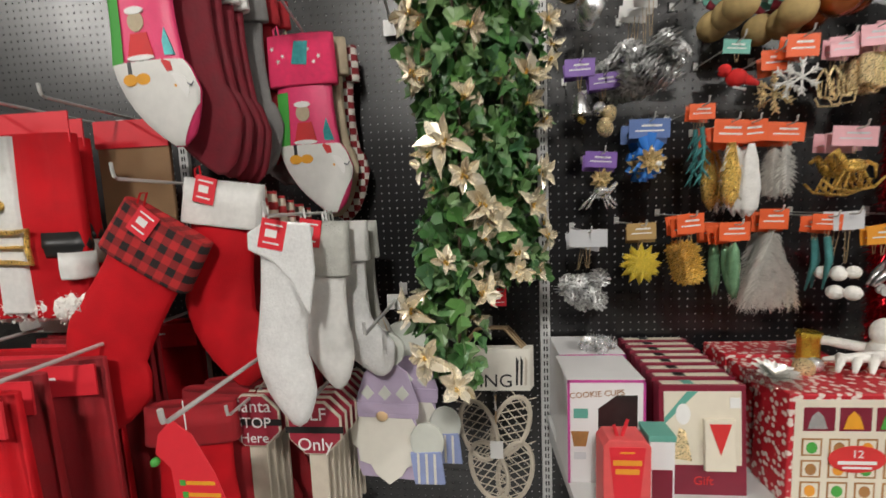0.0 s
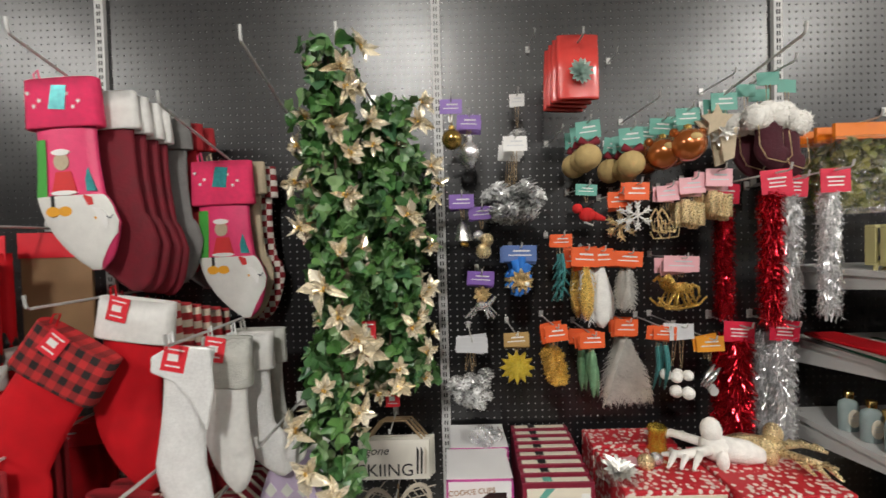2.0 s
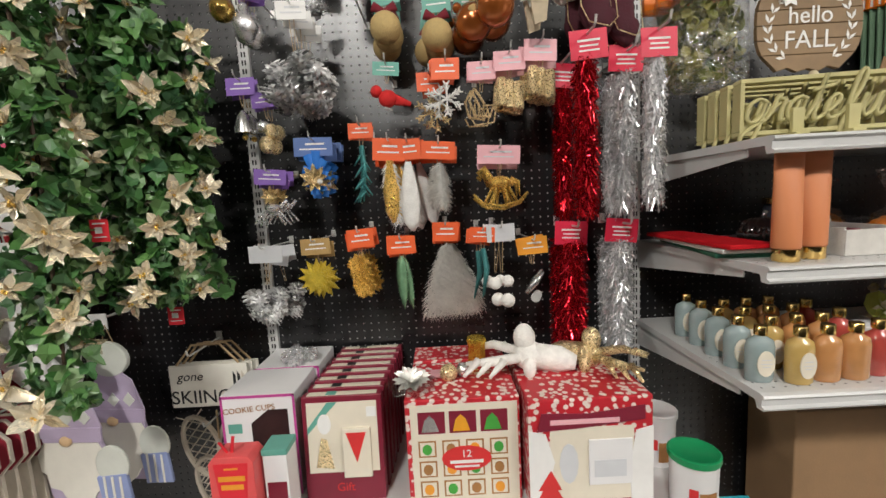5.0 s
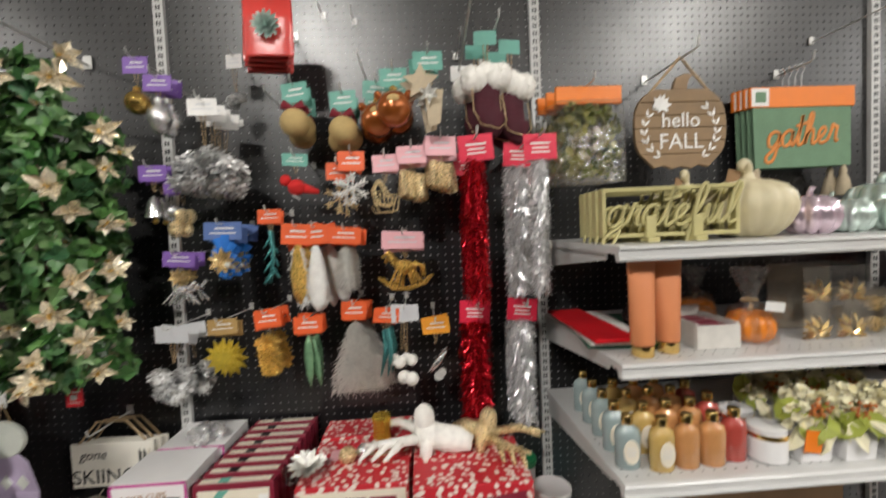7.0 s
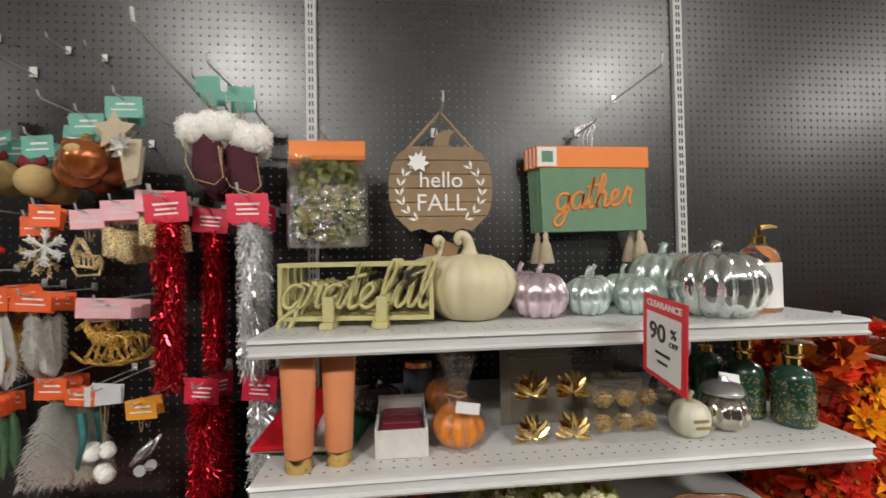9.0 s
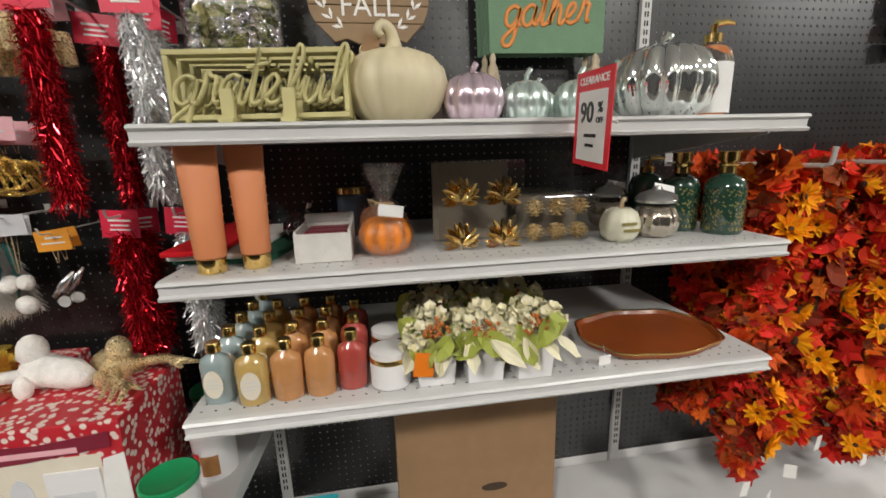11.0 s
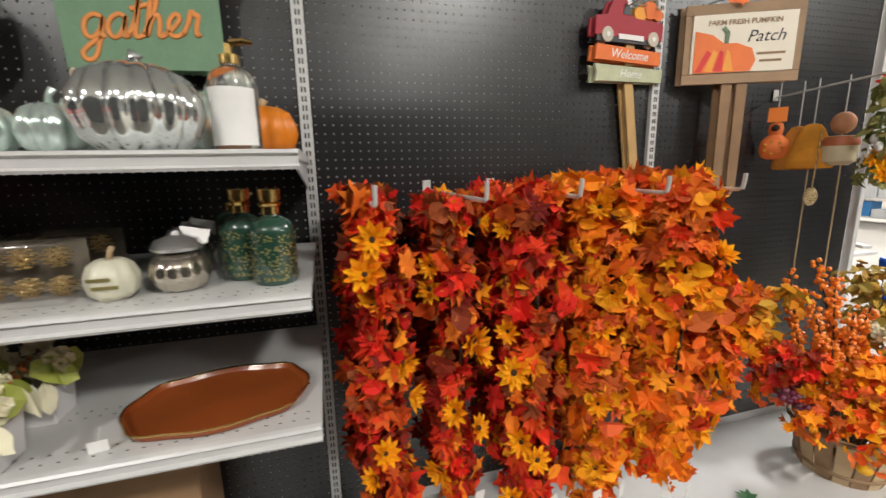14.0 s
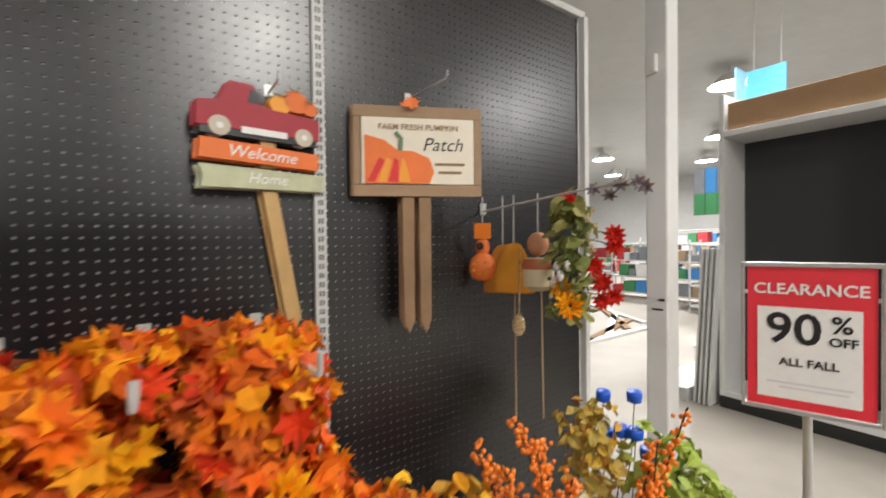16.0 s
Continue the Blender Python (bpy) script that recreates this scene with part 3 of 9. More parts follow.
for gi, (gx, gy, gw, za, zb) in enumerate([(-0.262, 0.90, 0.16, 0.90, 2.03), (-0.285, 0.97, 0.15, 1.02, 1.99), (-0.16, 1.07, 0.2, 1.09, 1.93), (-0.23, 1.10, 0.2, 1.08, 1.87), (-0.125, 1.17, 0.2, 1.08, 1.81), (-0.175, 1.25, 0.22, 1.10, 1.73)]):
    ivy_garland(gx, gy, gw, za, zb, 20 + gi, (18, 17, 16, 16, 16, 16)[gi])
arm(-0.235, 2.03, 0.885, 0.004, 0.035, label="pale steel peg hook holding ivy garlands")


def sticker(x, y, z, w, h, material, label, rows, name="price_tag", rz=0.0, ry=0.0):
    """A small printed card hanging free."""
    t = thing(name, (x, y, z), label, "price tag", "price tags", pose(x, y, z, 0, ry, rz))
    part("card", Shape().box(-w / 2, 0, -h / 2, w / 2, 0.0012, h / 2), material, t)
    part("string", Shape().tube([(0, 0.001, h / 2 - 0.004), (0.004, 0.012, h / 2 + 0.02)], 0.0006, 4), WHITE, t)
    if rows:
        bars([(a * w, b * h, c * w, d * h) for a, b, c, d in rows], WHITE if material == RED else BLACK, t, 0)


ROWS_TAG = [(0, 0.32, 0.7, 0.07), (-0.05, 0.02, 0.4, 0.28), (0, -0.28, 0.7, 0.05)]
sticker(-0.197, 0.972, 1.288, 0.042, 0.052, RED, "small red price tag on a garland", ROWS_TAG)
sticker(-0.161, 1.14, 1.037, 0.044, 0.05, RED, "small red price tag on a garland", ROWS_TAG)
sticker(-0.072, 1.2, 1.092, 0.045, 0.046, WHITE, "small white price tag on a garland", [(0.1, 0.1, 0.5, 0.12)], ry=-5)

# ---- stockings ----
PINK = mat("pink_plush", (0.78, 0.035, 0.13), 0.9, var=0.16, scale=60, bump=0.6, bscale=500, sheen=0.6)
TAG_INK = mat("slate_ink", (0.05, 0.06, 0.10), 0.6)
WHITE_CLOTH = mat("white_printed_cloth", (0.70, 0.69, 0.66), 0.6, var=0.08, scale=40, bump=0.15)
PINK_SATIN = mat("pink_printed_satin", (0.74, 0.045, 0.16), 0.45, var=0.12, scale=40, bump=0.2)
WHITE_PLUSH = mat("white_plush", (0.80, 0.79, 0.76), 0.95, var=0.1, scale=70, bump=0.8, bscale=420, sheen=0.5)
BURGUNDY = mat("burgundy_velvet", (0.16, 0.006, 0.016), 0.8, var=0.3, scale=25, bump=0.3, sheen=0.5)
GREY_FELT = mat("grey_felt", (0.17, 0.165, 0.16), 0.95, var=0.15, scale=60, bump=0.5, sheen=0.3)
RED_FELT = mat("red_velour", (0.49, 0.006, 0.012), 0.75, spec=0.2, var=0.3, scale=14, bump=0.4, bscale=350, sheen=0.4)
DARK_RED = mat("dark_red_felt", (0.30, 0.008, 0.014), 0.88, var=0.2, scale=20, bump=0.4, bscale=350, sheen=0.3)
BEIGE = mat("beige_linen", (0.52, 0.43, 0.30), 0.9, var=0.14, scale=90, bump=0.5, bscale=500)
WHITE_SATIN = mat("white_sequin_satin", (0.80, 0.80, 0.79), 0.3, 0.1, var=0.12, scale=120, bump=0.5, bscale=160)
GREY_FUR = mat("grey_white_fur", (0.50, 0.50, 0.46), 0.95, var=0.4, scale=22, bump=0.9, bscale=260, sheen=0.4)
PLAID = checker("red_black_plaid", (0.50, 0.02, 0.022), (0.015, 0.01, 0.01), 0.021, third=True)
STRIPE = checker("red_cream_stripes", (0.36, 0.02, 0.024), (0.62, 0.53, 0.42), 0.022, stripes=True)
DIAMOND = checker("red_white_check", (0.22, 0.012, 0.018), (0.66, 0.62, 0.56), 0.02)
PLASTIC = film("clear_plastic_film", 0.2, 1.0, 32)
APPLE_GREEN = mat("green_print", (0.06, 0.34, 0.05), 0.6)
YELLOW_PRINT = mat("yellow_print", (0.75, 0.34, 0.02), 0.6)
RED_PRINT = mat("red_print", (0.62, 0.03, 0.03), 0.6)


def sock_shape(w, h, toe, thick, n=14, flip=1):
    """A stuffed stocking: rings swept down the leg and round the heel into the foot."""
    secs = []
    for i in range(7):
        f = i / 6
        secs.append((0, -h * 0.62 * f, w * (0.5 - 0.06 * math.sin(math.pi * f)), 0))
    for i in range(1, 7):
        f = i / 6
        a = radians(58) * f
        secs.append((toe * 0.95 * f * f * 0.55 + toe * 0.45 * f, -h * (0.62 + 0.28 * f), w * (0.5 - 0.08 * f + 0.03 * math.sin(math.pi * f)), a))
    secs.append((toe * 1.08, -h * 0.935, w * 0.3, radians(62)))
    secs.append((toe * 1.16, -h * 0.955, w * 0.1, radians(64)))
    s = Shape()
    v = []
    for x, z, r, a in secs:
        for k in range(n):
            b = 2 * math.pi * k / n
            lx, ly = r * math.cos(b), thick * 0.5 * min(1, r / (w * 0.4)) * math.sin(b)
            v.append((flip * (x + lx * math.cos(a)), ly, z + lx * math.sin(a)))
    f = [(j * n + i, (j + 1) * n + i, (j + 1) * n + (i + 1) % n, j * n + (i + 1) % n) for j in range(len(secs) - 1) for i in range(n)]
    f += [tuple(range(n)), tuple((len(secs) - 1) * n + i for i in range(n))[::-1]]
    return s.add(v, f)


def sock_skin(w, h, toe, thick, ring0, ring1, a0, a1, off=0.0015, n=12, flip=1):
    """A strip of the stocking's front lying just over its cloth, from ring to ring and angle to angle."""
    secs = []
    for i in range(7):
        f = i / 6
        secs.append((0, -h * 0.62 * f, w * (0.5 - 0.06 * math.sin(math.pi * f)), 0))
    for i in range(1, 7):
        f = i / 6
        secs.append((toe * 0.95 * f * f * 0.55 + toe * 0.45 * f, -h * (0.62 + 0.28 * f), w * (0.5 - 0.08 * f + 0.03 * math.sin(math.pi * f)), radians(58) * f))
    secs.append((toe * 1.08, -h * 0.935, w * 0.3, radians(62)))
    v = []
    for x, z, r, a in secs[ring0:ring1 + 1]:
        for k in range(n + 1):
            b = math.pi + a0 + (math.pi - a0 - a1) * k / n
            lx, ly = r * math.cos(b), (thick * 0.5 * min(1, r / (w * 0.4)) + off) * math.sin(b) - off
            v.append((flip * (x + lx * math.cos(a)), ly, z + lx * math.sin(a)))
    return Shape().add(v, [(j * (n + 1) + i, (j + 1) * (n + 1) + i, (j + 1) * (n + 1) + i + 1, j * (n + 1) + i + 1) for j in range(ring1 - ring0) for i in range(n)])


def cuff_shape(w, h, thick, flare=1.06, n=18, fold=0.0, waves=4.0):
    v = []
    n = 48 if fold else n
    for z, g in ((0.004, 0.96), (0.008, 1.0), (-h * 0.5, 1.03), (-h + 0.006, flare), (-h, flare * 0.97), (-h, 0.8)):
        for k in range(n):
            b = 2 * math.pi * k / n
            c, q = math.cos(b), math.sin(b)
            e = 0.55
            px = w * 0.5 * g * math.copysign(abs(c) ** e, c)
            deep = fold * min(1.0, -z / h * 1.4 + 0.1)
            v.append((px, thick * 0.5 * g * math.copysign(abs(q) ** e, q) + deep * (math.sin(px / w * 6.283 * waves + 1) + 0.6 * math.sin(px / w * 6.283 * waves * 1.7 + z * 6)), z))
    f = [(j * n + i, (j + 1) * n + i, (j + 1) * n + (i + 1) % n, j * n + (i + 1) % n) for j in range(5) for i in range(n)] + [tuple(range(n))]
    return Shape().add(v, f)


def stocking(loc, w, h, toe, thick, body, cuff, cuff_h, label, rz=0, ry=0, flip=1, art=False, tag=False, flap=False):
    t = thing("christmas_stocking", loc, label, "stocking", "christmas stockings", pose(*loc, 0, ry, rz))
    part("body", sock_shape(w, h, toe, thick, flip=flip), body, t, smooth="all")
    if flap:
        part("folded_cuff", Shape().slab([(-w * 0.62, -0.02), (-w * 0.25, 0.012), (w * 0.5, 0.01), (w * 0.62, -h * 0.2), (w * 0.55, -h * 0.42), (w * 0.2, -h * 0.26), (-w * 0.15, -h * 0.17), (-w * 0.6, -h * 0.12)], -thick * 0.72, -thick * 0.5), cuff, t, "folded white satin cuff", bevel=0.005)
    else:
        part("cuff", cuff_shape(w * 1.04, cuff_h, thick * 1.25), cuff, t, smooth="all")
    part("loop", Shape().tube([(-w * 0.4, 0, 0), (-w * 0.42, 0, 0.03), (-w * 0.36, 0, 0.04), (-w * 0.32, 0, 0)], 0.003, 6, flat=0.5), body, t)
    yf = -thick * 0.5
    if art:
        part("snow_print", sock_skin(w, h, toe, thick, 6, 13, 0.25, 0.2), WHITE_CLOTH, t, "white snow print on the foot", smooth="all")
        part("tree_print", sock_skin(w, h, toe, thick, 3, 6, 0.12, 2.15), APPLE_GREEN, t, smooth="all")
        part("small_tree_print", Shape().slab([(w * 0.22, -h * 0.60), (w * 0.42, -h * 0.60), (w * 0.32, -h * 0.47)], yf * 0.75 - 0.001, yf * 0.75 + 0.004), mat_teal, t)
        part("coat_print", Shape().slab([(-w * 0.2, -h * 0.61), (w * 0.16, -h * 0.60), (w * 0.1, -h * 0.49), (-w * 0.12, -h * 0.49)], yf - 0.002, yf + 0.005), RED_PRINT, t)
        part("trim_print", Shape().slab(oval(-w * 0.02, -h * 0.605, w * 0.19, h * 0.013, 12), yf - 0.003, yf + 0.005), WHITE, t)
        part("round_print", Shape().slab(oval(-w * 0.03, -h * 0.435, w * 0.11, h * 0.048, 14), yf - 0.002, yf + 0.005), BEIGE, t)
        part("hat_print", Shape().slab(oval(-w * 0.03, -h * 0.385, w * 0.13, h * 0.018, 12), yf - 0.003, yf + 0.005), WHITE, t)
        for bx in (-0.2, -0.02):
            part("leg_print", Shape().slab(rect(w * bx - 0.004, -h * 0.685, w * bx + 0.006, -h * 0.617), yf - 0.002, yf + 0.005), BLACK, t)
            part("boot_print", Shape().slab(oval(w * bx, -h * 0.705, w * 0.1, h * 0.028, 12), yf - 0.003, yf + 0.005), YELLOW_PRINT, t)
        part("snowball_print", Shape().slab(oval(w * 0.32 + toe * 0.12, -h * 0.765, w * 0.2, h * 0.075, 16), yf * 0.9 - 0.002, yf * 0.9 + 0.004), WHITE, t)
        part("cap_print", Shape().slab([(w * 0.16, -h * 0.69), (w * 0.38, -h * 0.675), (w * 0.36, -h * 0.635), (w * 0.26, -h * 0.62), (w * 0.17, -h * 0.65)], yf * 0.85 - 0.0035, yf * 0.85 + 0.004), RED_PRINT, t)
        for sg, bx in ((-1, 0.16), (1, 0.56)):
            part("twig_print", Shape().tube([(w * bx, yf * 0.9 - 0.003, -h * 0.745), (w * (bx + 0.05 * sg), yf * 0.8 - 0.003, -h * 0.755), (w * (bx + 0.08 * sg), yf * 0.7 - 0.003, -h * 0.735)], 0.0016, 4), TAG_INK, t)
        for k in range(3):
            part("button_print", Shape().slab(oval(w * 0.34 + toe * 0.12, -h * (0.75 + 0.022 * k), 0.004, 0.004, 8), yf * 0.9 - 0.003, yf * 0.9), YELLOW_PRINT, t)
        part("badge", Shape().slab([(-0.025, -0.075), (0.02, -0.08), (0.028, -0.015), (-0.012, -0.012)], -thick * 0.70, -thick * 0.62), mat_teal, t, "shiny teal badge")
        st = Shape()
        for k in range(6):
            cx, cz = w * (0.08 * k - 0.42 + (0.32 if k > 2 else 0)), -0.03 - 0.05 * ((k * 5) % 7) / 7
            st.slab([(cx + (0.007 if i % 2 else 0.003) * math.cos(i * 0.628), cz + (0.007 if i % 2 else 0.003) * math.sin(i * 0.628)) for i in range(10)], -thick * 0.66, -thick * 0.6)
        part("star_print", st, WHITE, t)
    if tag:
        g = part("price_tag", Shape().box(-0.028, -0.001, -0.034, 0.028, 0.001, 0.034), RED, t, "red price tag", pose(-w * 0.16, -thick * 0.72, -0.02, 0, 8, 0))
        bars([(0, 0.022, 0.04, 0.004), (-0.003, 0.002, 0.026, 0.018), (0, -0.02, 0.036, 0.004)], WHITE, g, -0.0012)
    return t


mat_teal = mat("teal_foil", (0.05, 0.33, 0.34), 0.3, 0.3, var=0.4, scale=90)
# upper hooks
arm(-1.02, 2.05, 0.86, 0.004, 0.04, dz=-0.14)
arm(-0.71, 1.895, 0.93, 0.004, 0.035, card=1.33, dz=-0.1)
arm(-0.465, 2.02, 0.875, 0.004, 0.04, card=1.358, dz=-0.15)
stocking((-1.02, 1.0, 1.985), 0.19, 0.50, 0.09, 0.035, PINK_SATIN, PINK, 0.125, "bright pink plush christmas stocking with printed winter scene", ry=-2, art=True)
for i in range(4):
    stocking((-0.965 + 0.012 * i, 1.05 + 0.034 * i, 1.965 - 0.008 * i), 0.2, 0.55, 0.09, 0.028, BURGUNDY, WHITE_PLUSH, 0.10, "burgundy velvet christmas stocking with white plush cuff", rz=RNG.uniform(-6, 6), ry=-3)
stocking((-0.90, 1.20, 1.93), 0.2, 0.5, 0.09, 0.022, GREY_FELT, GREY_FELT, 0.09, "grey felt christmas stocking")
stocking((-0.885, 1.24, 1.925), 0.2, 0.46, 0.09, 0.022, DARK_RED, DARK_RED, 0.08, "dark red felt christmas stocking with gold band")
stocking((-0.87, 1.28, 1.92), 0.2, 0.52, 0.1, 0.022, GREY_FELT, DARK_RED, 0.07, "grey felt christmas stocking with red cuff")
stocking((-0.71, 1.22, 1.795), 0.19, 0.49, 0.09, 0.03, PINK_SATIN, PINK, 0.135, "bright pink plush christmas stocking with printed winter scene", ry=-1, art=True)
stocking((-0.70, 1.27, 1.80), 0.21, 0.50, 0.085, 0.028, BEIGE, BEIGE, 0.1, "beige linen christmas stocking")
stocking((-0.685, 1.31, 1.79), 0.22, 0.50, 0.09, 0.028, DIAMOND, DIAMOND, 0.1, "red and white checked christmas stocking")
# middle hooks
arm(-1.01, 1.385, 0.86, 0.004, 0.035)
arm(-0.655, 1.29, 0.84, 0.004, 0.03)
stocking((-0.975, 0.965, 1.28), 0.225, 0.56, 0.12, 0.045, RED_FELT, PLAID, 0.135, "red felt christmas stocking with red and black plaid cuff", ry=33, rz=4, tag=True)
stocking((-0.86, 1.03, 1.375), 0.2, 0.52, 0.11, 0.045, RED_FELT, WHITE_PLUSH, 0.11, "red velvet christmas stocking with white plush cuff", ry=8, tag=True)
for i in range(6):
    stocking((-0.885 + 0.006 * i, 1.09 + 0.042 * i, 1.36 - 0.012 * i), 0.2, 0.52, 0.1, 0.03, DARK_RED, STRIPE, 0.14, "dark red christmas stocking with striped knit cuff", rz=RNG.uniform(-5, 5))
stocking((-0.655, 0.93, 1.265), 0.125, 0.49, 0.06, 0.045, WHITE_SATIN, WHITE_SATIN, 0.13, "white sequined christmas stocking with folded satin cuff", ry=6, rz=8, tag=True, flap=True)
stocking((-0.605, 1.02, 1.262), 0.13, 0.43, 0.05, 0.04, WHITE_PLUSH, GREY_FUR, 0.13, "white christmas stocking with grey fur cuff", ry=2, tag=True)
stocking((-0.575, 1.09, 1.258), 0.13, 0.42, 0.10, 0.035, WHITE_SATIN, WHITE_PLUSH, 0.1, "white satin christmas stocking with plush cuff")
stocking((-0.58, 1.17, 1.255), 0.15, 0.42, 0.08, 0.03, GREY_FUR, GREY_FUR, 0.1, "pale grey fur christmas stocking in clear film")


# ---- santa suits in bags, red aprons ----
FUR = mat("white_fur", (0.88, 0.86, 0.81), 0.95, var=0.15, scale=60, bump=1.0, bscale=180, sheen=0.3)


def fluffy(s, centre, radii, n, length, rng):
    """A core ball under many short bent tufts."""
    c = Vector(centre)
    s.add(*ball_mesh(c, radii))
    for _ in range(n):
        d = Vector((rng.gauss(0, 1), rng.gauss(0, 1), rng.gauss(0, 1))).normalized()
        p = c + Vector((d.x * radii[0], d.y * radii[1], d.z * radii[2])) * 0.92
        g = (d + Vector((rng.gauss(0, 0.35), rng.gauss(0, 0.35), rng.gauss(-0.1, 0.35)))).normalized()
        side = g.cross(Vector((rng.gauss(0, 1), rng.gauss(0, 1), rng.gauss(0, 1)))).normalized() * length * 0.2
        q = p + g * length * rng.uniform(0.5, 1.1)
        s.add([p - side, p + side, (p + q) / 2 + side * 0.9, q, (p + q) / 2 - side * 0.9], [(0, 1, 2, 4), (4, 2, 3)])
    return s


def ball_mesh(c, r, n=10, k=6):
    v = [(c[0] + r[0] * math.sin(math.pi * j / k) * math.cos(2 * math.pi * i / n), c[1] + r[1] * math.sin(math.pi * j / k) * math.sin(2 * math.pi * i / n), c[2] + r[2] * math.cos(math.pi * j / k)) for j in range(k + 1) for i in range(n)]
    return v, [(j * n + i, (j + 1) * n + i, (j + 1) * n + (i + 1) % n, j * n + (i + 1) % n) for j in range(k) for i in range(n)]


def suit(loc, w, h, label, rz=0):
    t = thing("santa_suit_bag", loc, label, "costume bag", "santa suit bags", pose(*loc, 0, 0, rz))
    part("coat", cuff_shape(w, h - 0.07, 0.05, 1.02, fold=0.006, waves=3), RED_FELT, t, m=pose(0, 0, -0.06), smooth="all")
    part("fur_front", cuff_shape(w * 0.24, h - 0.09, 0.034, 1.06, fold=0.002), WHITE_PLUSH, t, m=pose(0.0, -0.02, -0.065), smooth="all")
    rng = random.Random(int(-loc[0] * 100))
    hem = Shape()
    for k in range(11):
        fluffy(hem, (w * (-0.48 + 0.096 * k), 0.0, -h + 0.036 + rng.uniform(-0.004, 0.004)), (0.028, 0.034, 0.042), 110, 0.012, rng)
    part("fur_hem", hem, FUR, t, smooth="all")
    part("fur_cuff", cuff_shape(w * 0.16, 0.06, 0.07, 1.0), WHITE_PLUSH, t, m=pose(w * 0.44, -0.01, -h + 0.17), smooth="all")
    part("belt", cuff_shape(w * 1.015, 0.055, 0.058, 1.0), BLACK, t, m=pose(0, 0, -h * 0.58), smooth="all")
    b = Shape()
    bw, bh = w * 0.2, 0.042
    b.tube([(-bw, 0, -bh), (-bw * 0.4, 0, -bh * 0.86), (bw * 0.4, 0, -bh * 0.9), (bw, 0, -bh), (bw * 0.92, 0, 0), (bw, 0, bh), (bw * 0.4, 0, bh * 0.86), (-bw * 0.4, 0, bh * 0.9), (-bw, 0, bh), (-bw * 0.92, 0, 0), (-bw, 0, -bh)], 0.0065, 6)
    b.tube([(-bw * 0.4, 0, 0), (bw * 0.9, 0, 0)], 0.004, 6)
    part("buckle", b, GOLD, t, m=pose(0.0, -0.047, -h * 0.58 - 0.025))
    part("header_card", Shape().box(-w / 2, -0.012, -0.075, w / 2, -0.009, 0.0), RED, t, "red cardboard header")
    for bz in (0.24, 0.43):
        part("button", Shape().ball((0.0, -0.045, -h * bz), 0.014, 8), GOLD, t, smooth="all")


suit((-1.39, 0.97, 1.565), 0.37, 0.525, "red santa suit with black belt in a hanging bag")
suit((-1.475, 1.09, 1.575), 0.37, 0.51, "red santa suit with black belt in a hanging bag")
suit((-1.86, 1.02, 1.575), 0.36, 0.51, "red santa suit with black belt in a hanging bag")
arm(-1.45, 1.61, 0.80, 0.0045, 0.03)
arm(-1.80, 1.60, 0.84, 0.0045, 0.03)
pk = thing("costume_pack", (-1.228, 1.17, 1.585), "flat brown cardboard costume pack with red header hanging on a hook", "pack")
part("card", Shape().box(-0.115, 0, -0.5, 0.115, 0.012, 0), CARD, pk, bevel=0.003)
part("header_card", Shape().box(-0.117, -0.004, -0.08, 0.117, -0.001, 0.0), RED, pk)
arm(-1.26, 1.60, 0.95)
PILE = mat("white_tartan_fleece", (0.72, 0.70, 0.66), 0.95, var=0.12, scale=60, bump=0.6, bscale=400)
fl = thing("fleece_throw", (-1.45, 1.12, 1.04), "folded white fleece throw hung below santa suits", "throw")
part("fold", cuff_shape(0.3, 0.07, 0.08, 1.02), PILE, fl, smooth="all")
arm(-1.16, 0.985, 0.62, 0.005, 0.025, label="white wire arm holding red aprons")
arm(-1.50, 0.985, 0.66, 0.005, 0.025, label="white wire arm holding red aprons")
for i in range(7):
    ap = thing("red_apron", (-1.30 - 0.06 * (i % 2), 0.70 + 0.085 * i, 0.955), "red felt apron on a small white hanger", "apron", "red aprons", pose(-1.30 - 0.05 * (i % 2), 0.70 + 0.085 * i, 0.955, 0, 0, RNG.uniform(-12, 12)))
    part("cloth", cuff_shape(0.36, 0.62, 0.03, 1.12, fold=0.014, waves=4.5), DARK_RED if i % 3 else RED_FELT, ap, smooth="all")
    part("label_card", Shape().box(-0.17, -0.026, -0.075, 0.17, -0.021, 0.0), RED, ap, "red card across the top")
    bars([(0.0, -0.03, 0.16, 0.006), (0.0, -0.045, 0.12, 0.005)], WHITE, ap, -0.0265)
    hg = Shape()
    for k in range(3):
        hg.tube([(-0.12 + 0.08 * k, -0.024, -0.06), (-0.12 + 0.08 * k, -0.03, -0.13)], 0.0016, 5)
    part("wire_clip", hg, WIRE, ap)
for i in range(5):
    ap = thing("red_stocking_row", (-0.98 + 0.02 * i, 0.98 + 0.075 * i, 0.80), "dark red velvet stocking hanging low on a hook", "stocking", "low red stockings", pose(-0.98 + 0.03 * i, 0.98 + 0.075 * i, 0.80, 0, 0, RNG.uniform(-10, 10)))
    part("body", sock_shape(0.22, 0.5, 0.1, 0.04), DARK_RED if i else RED_FELT, ap, smooth="all")
    part("cuff", cuff_shape(0.23, 0.1, 0.05), DARK_RED, ap, smooth="all")

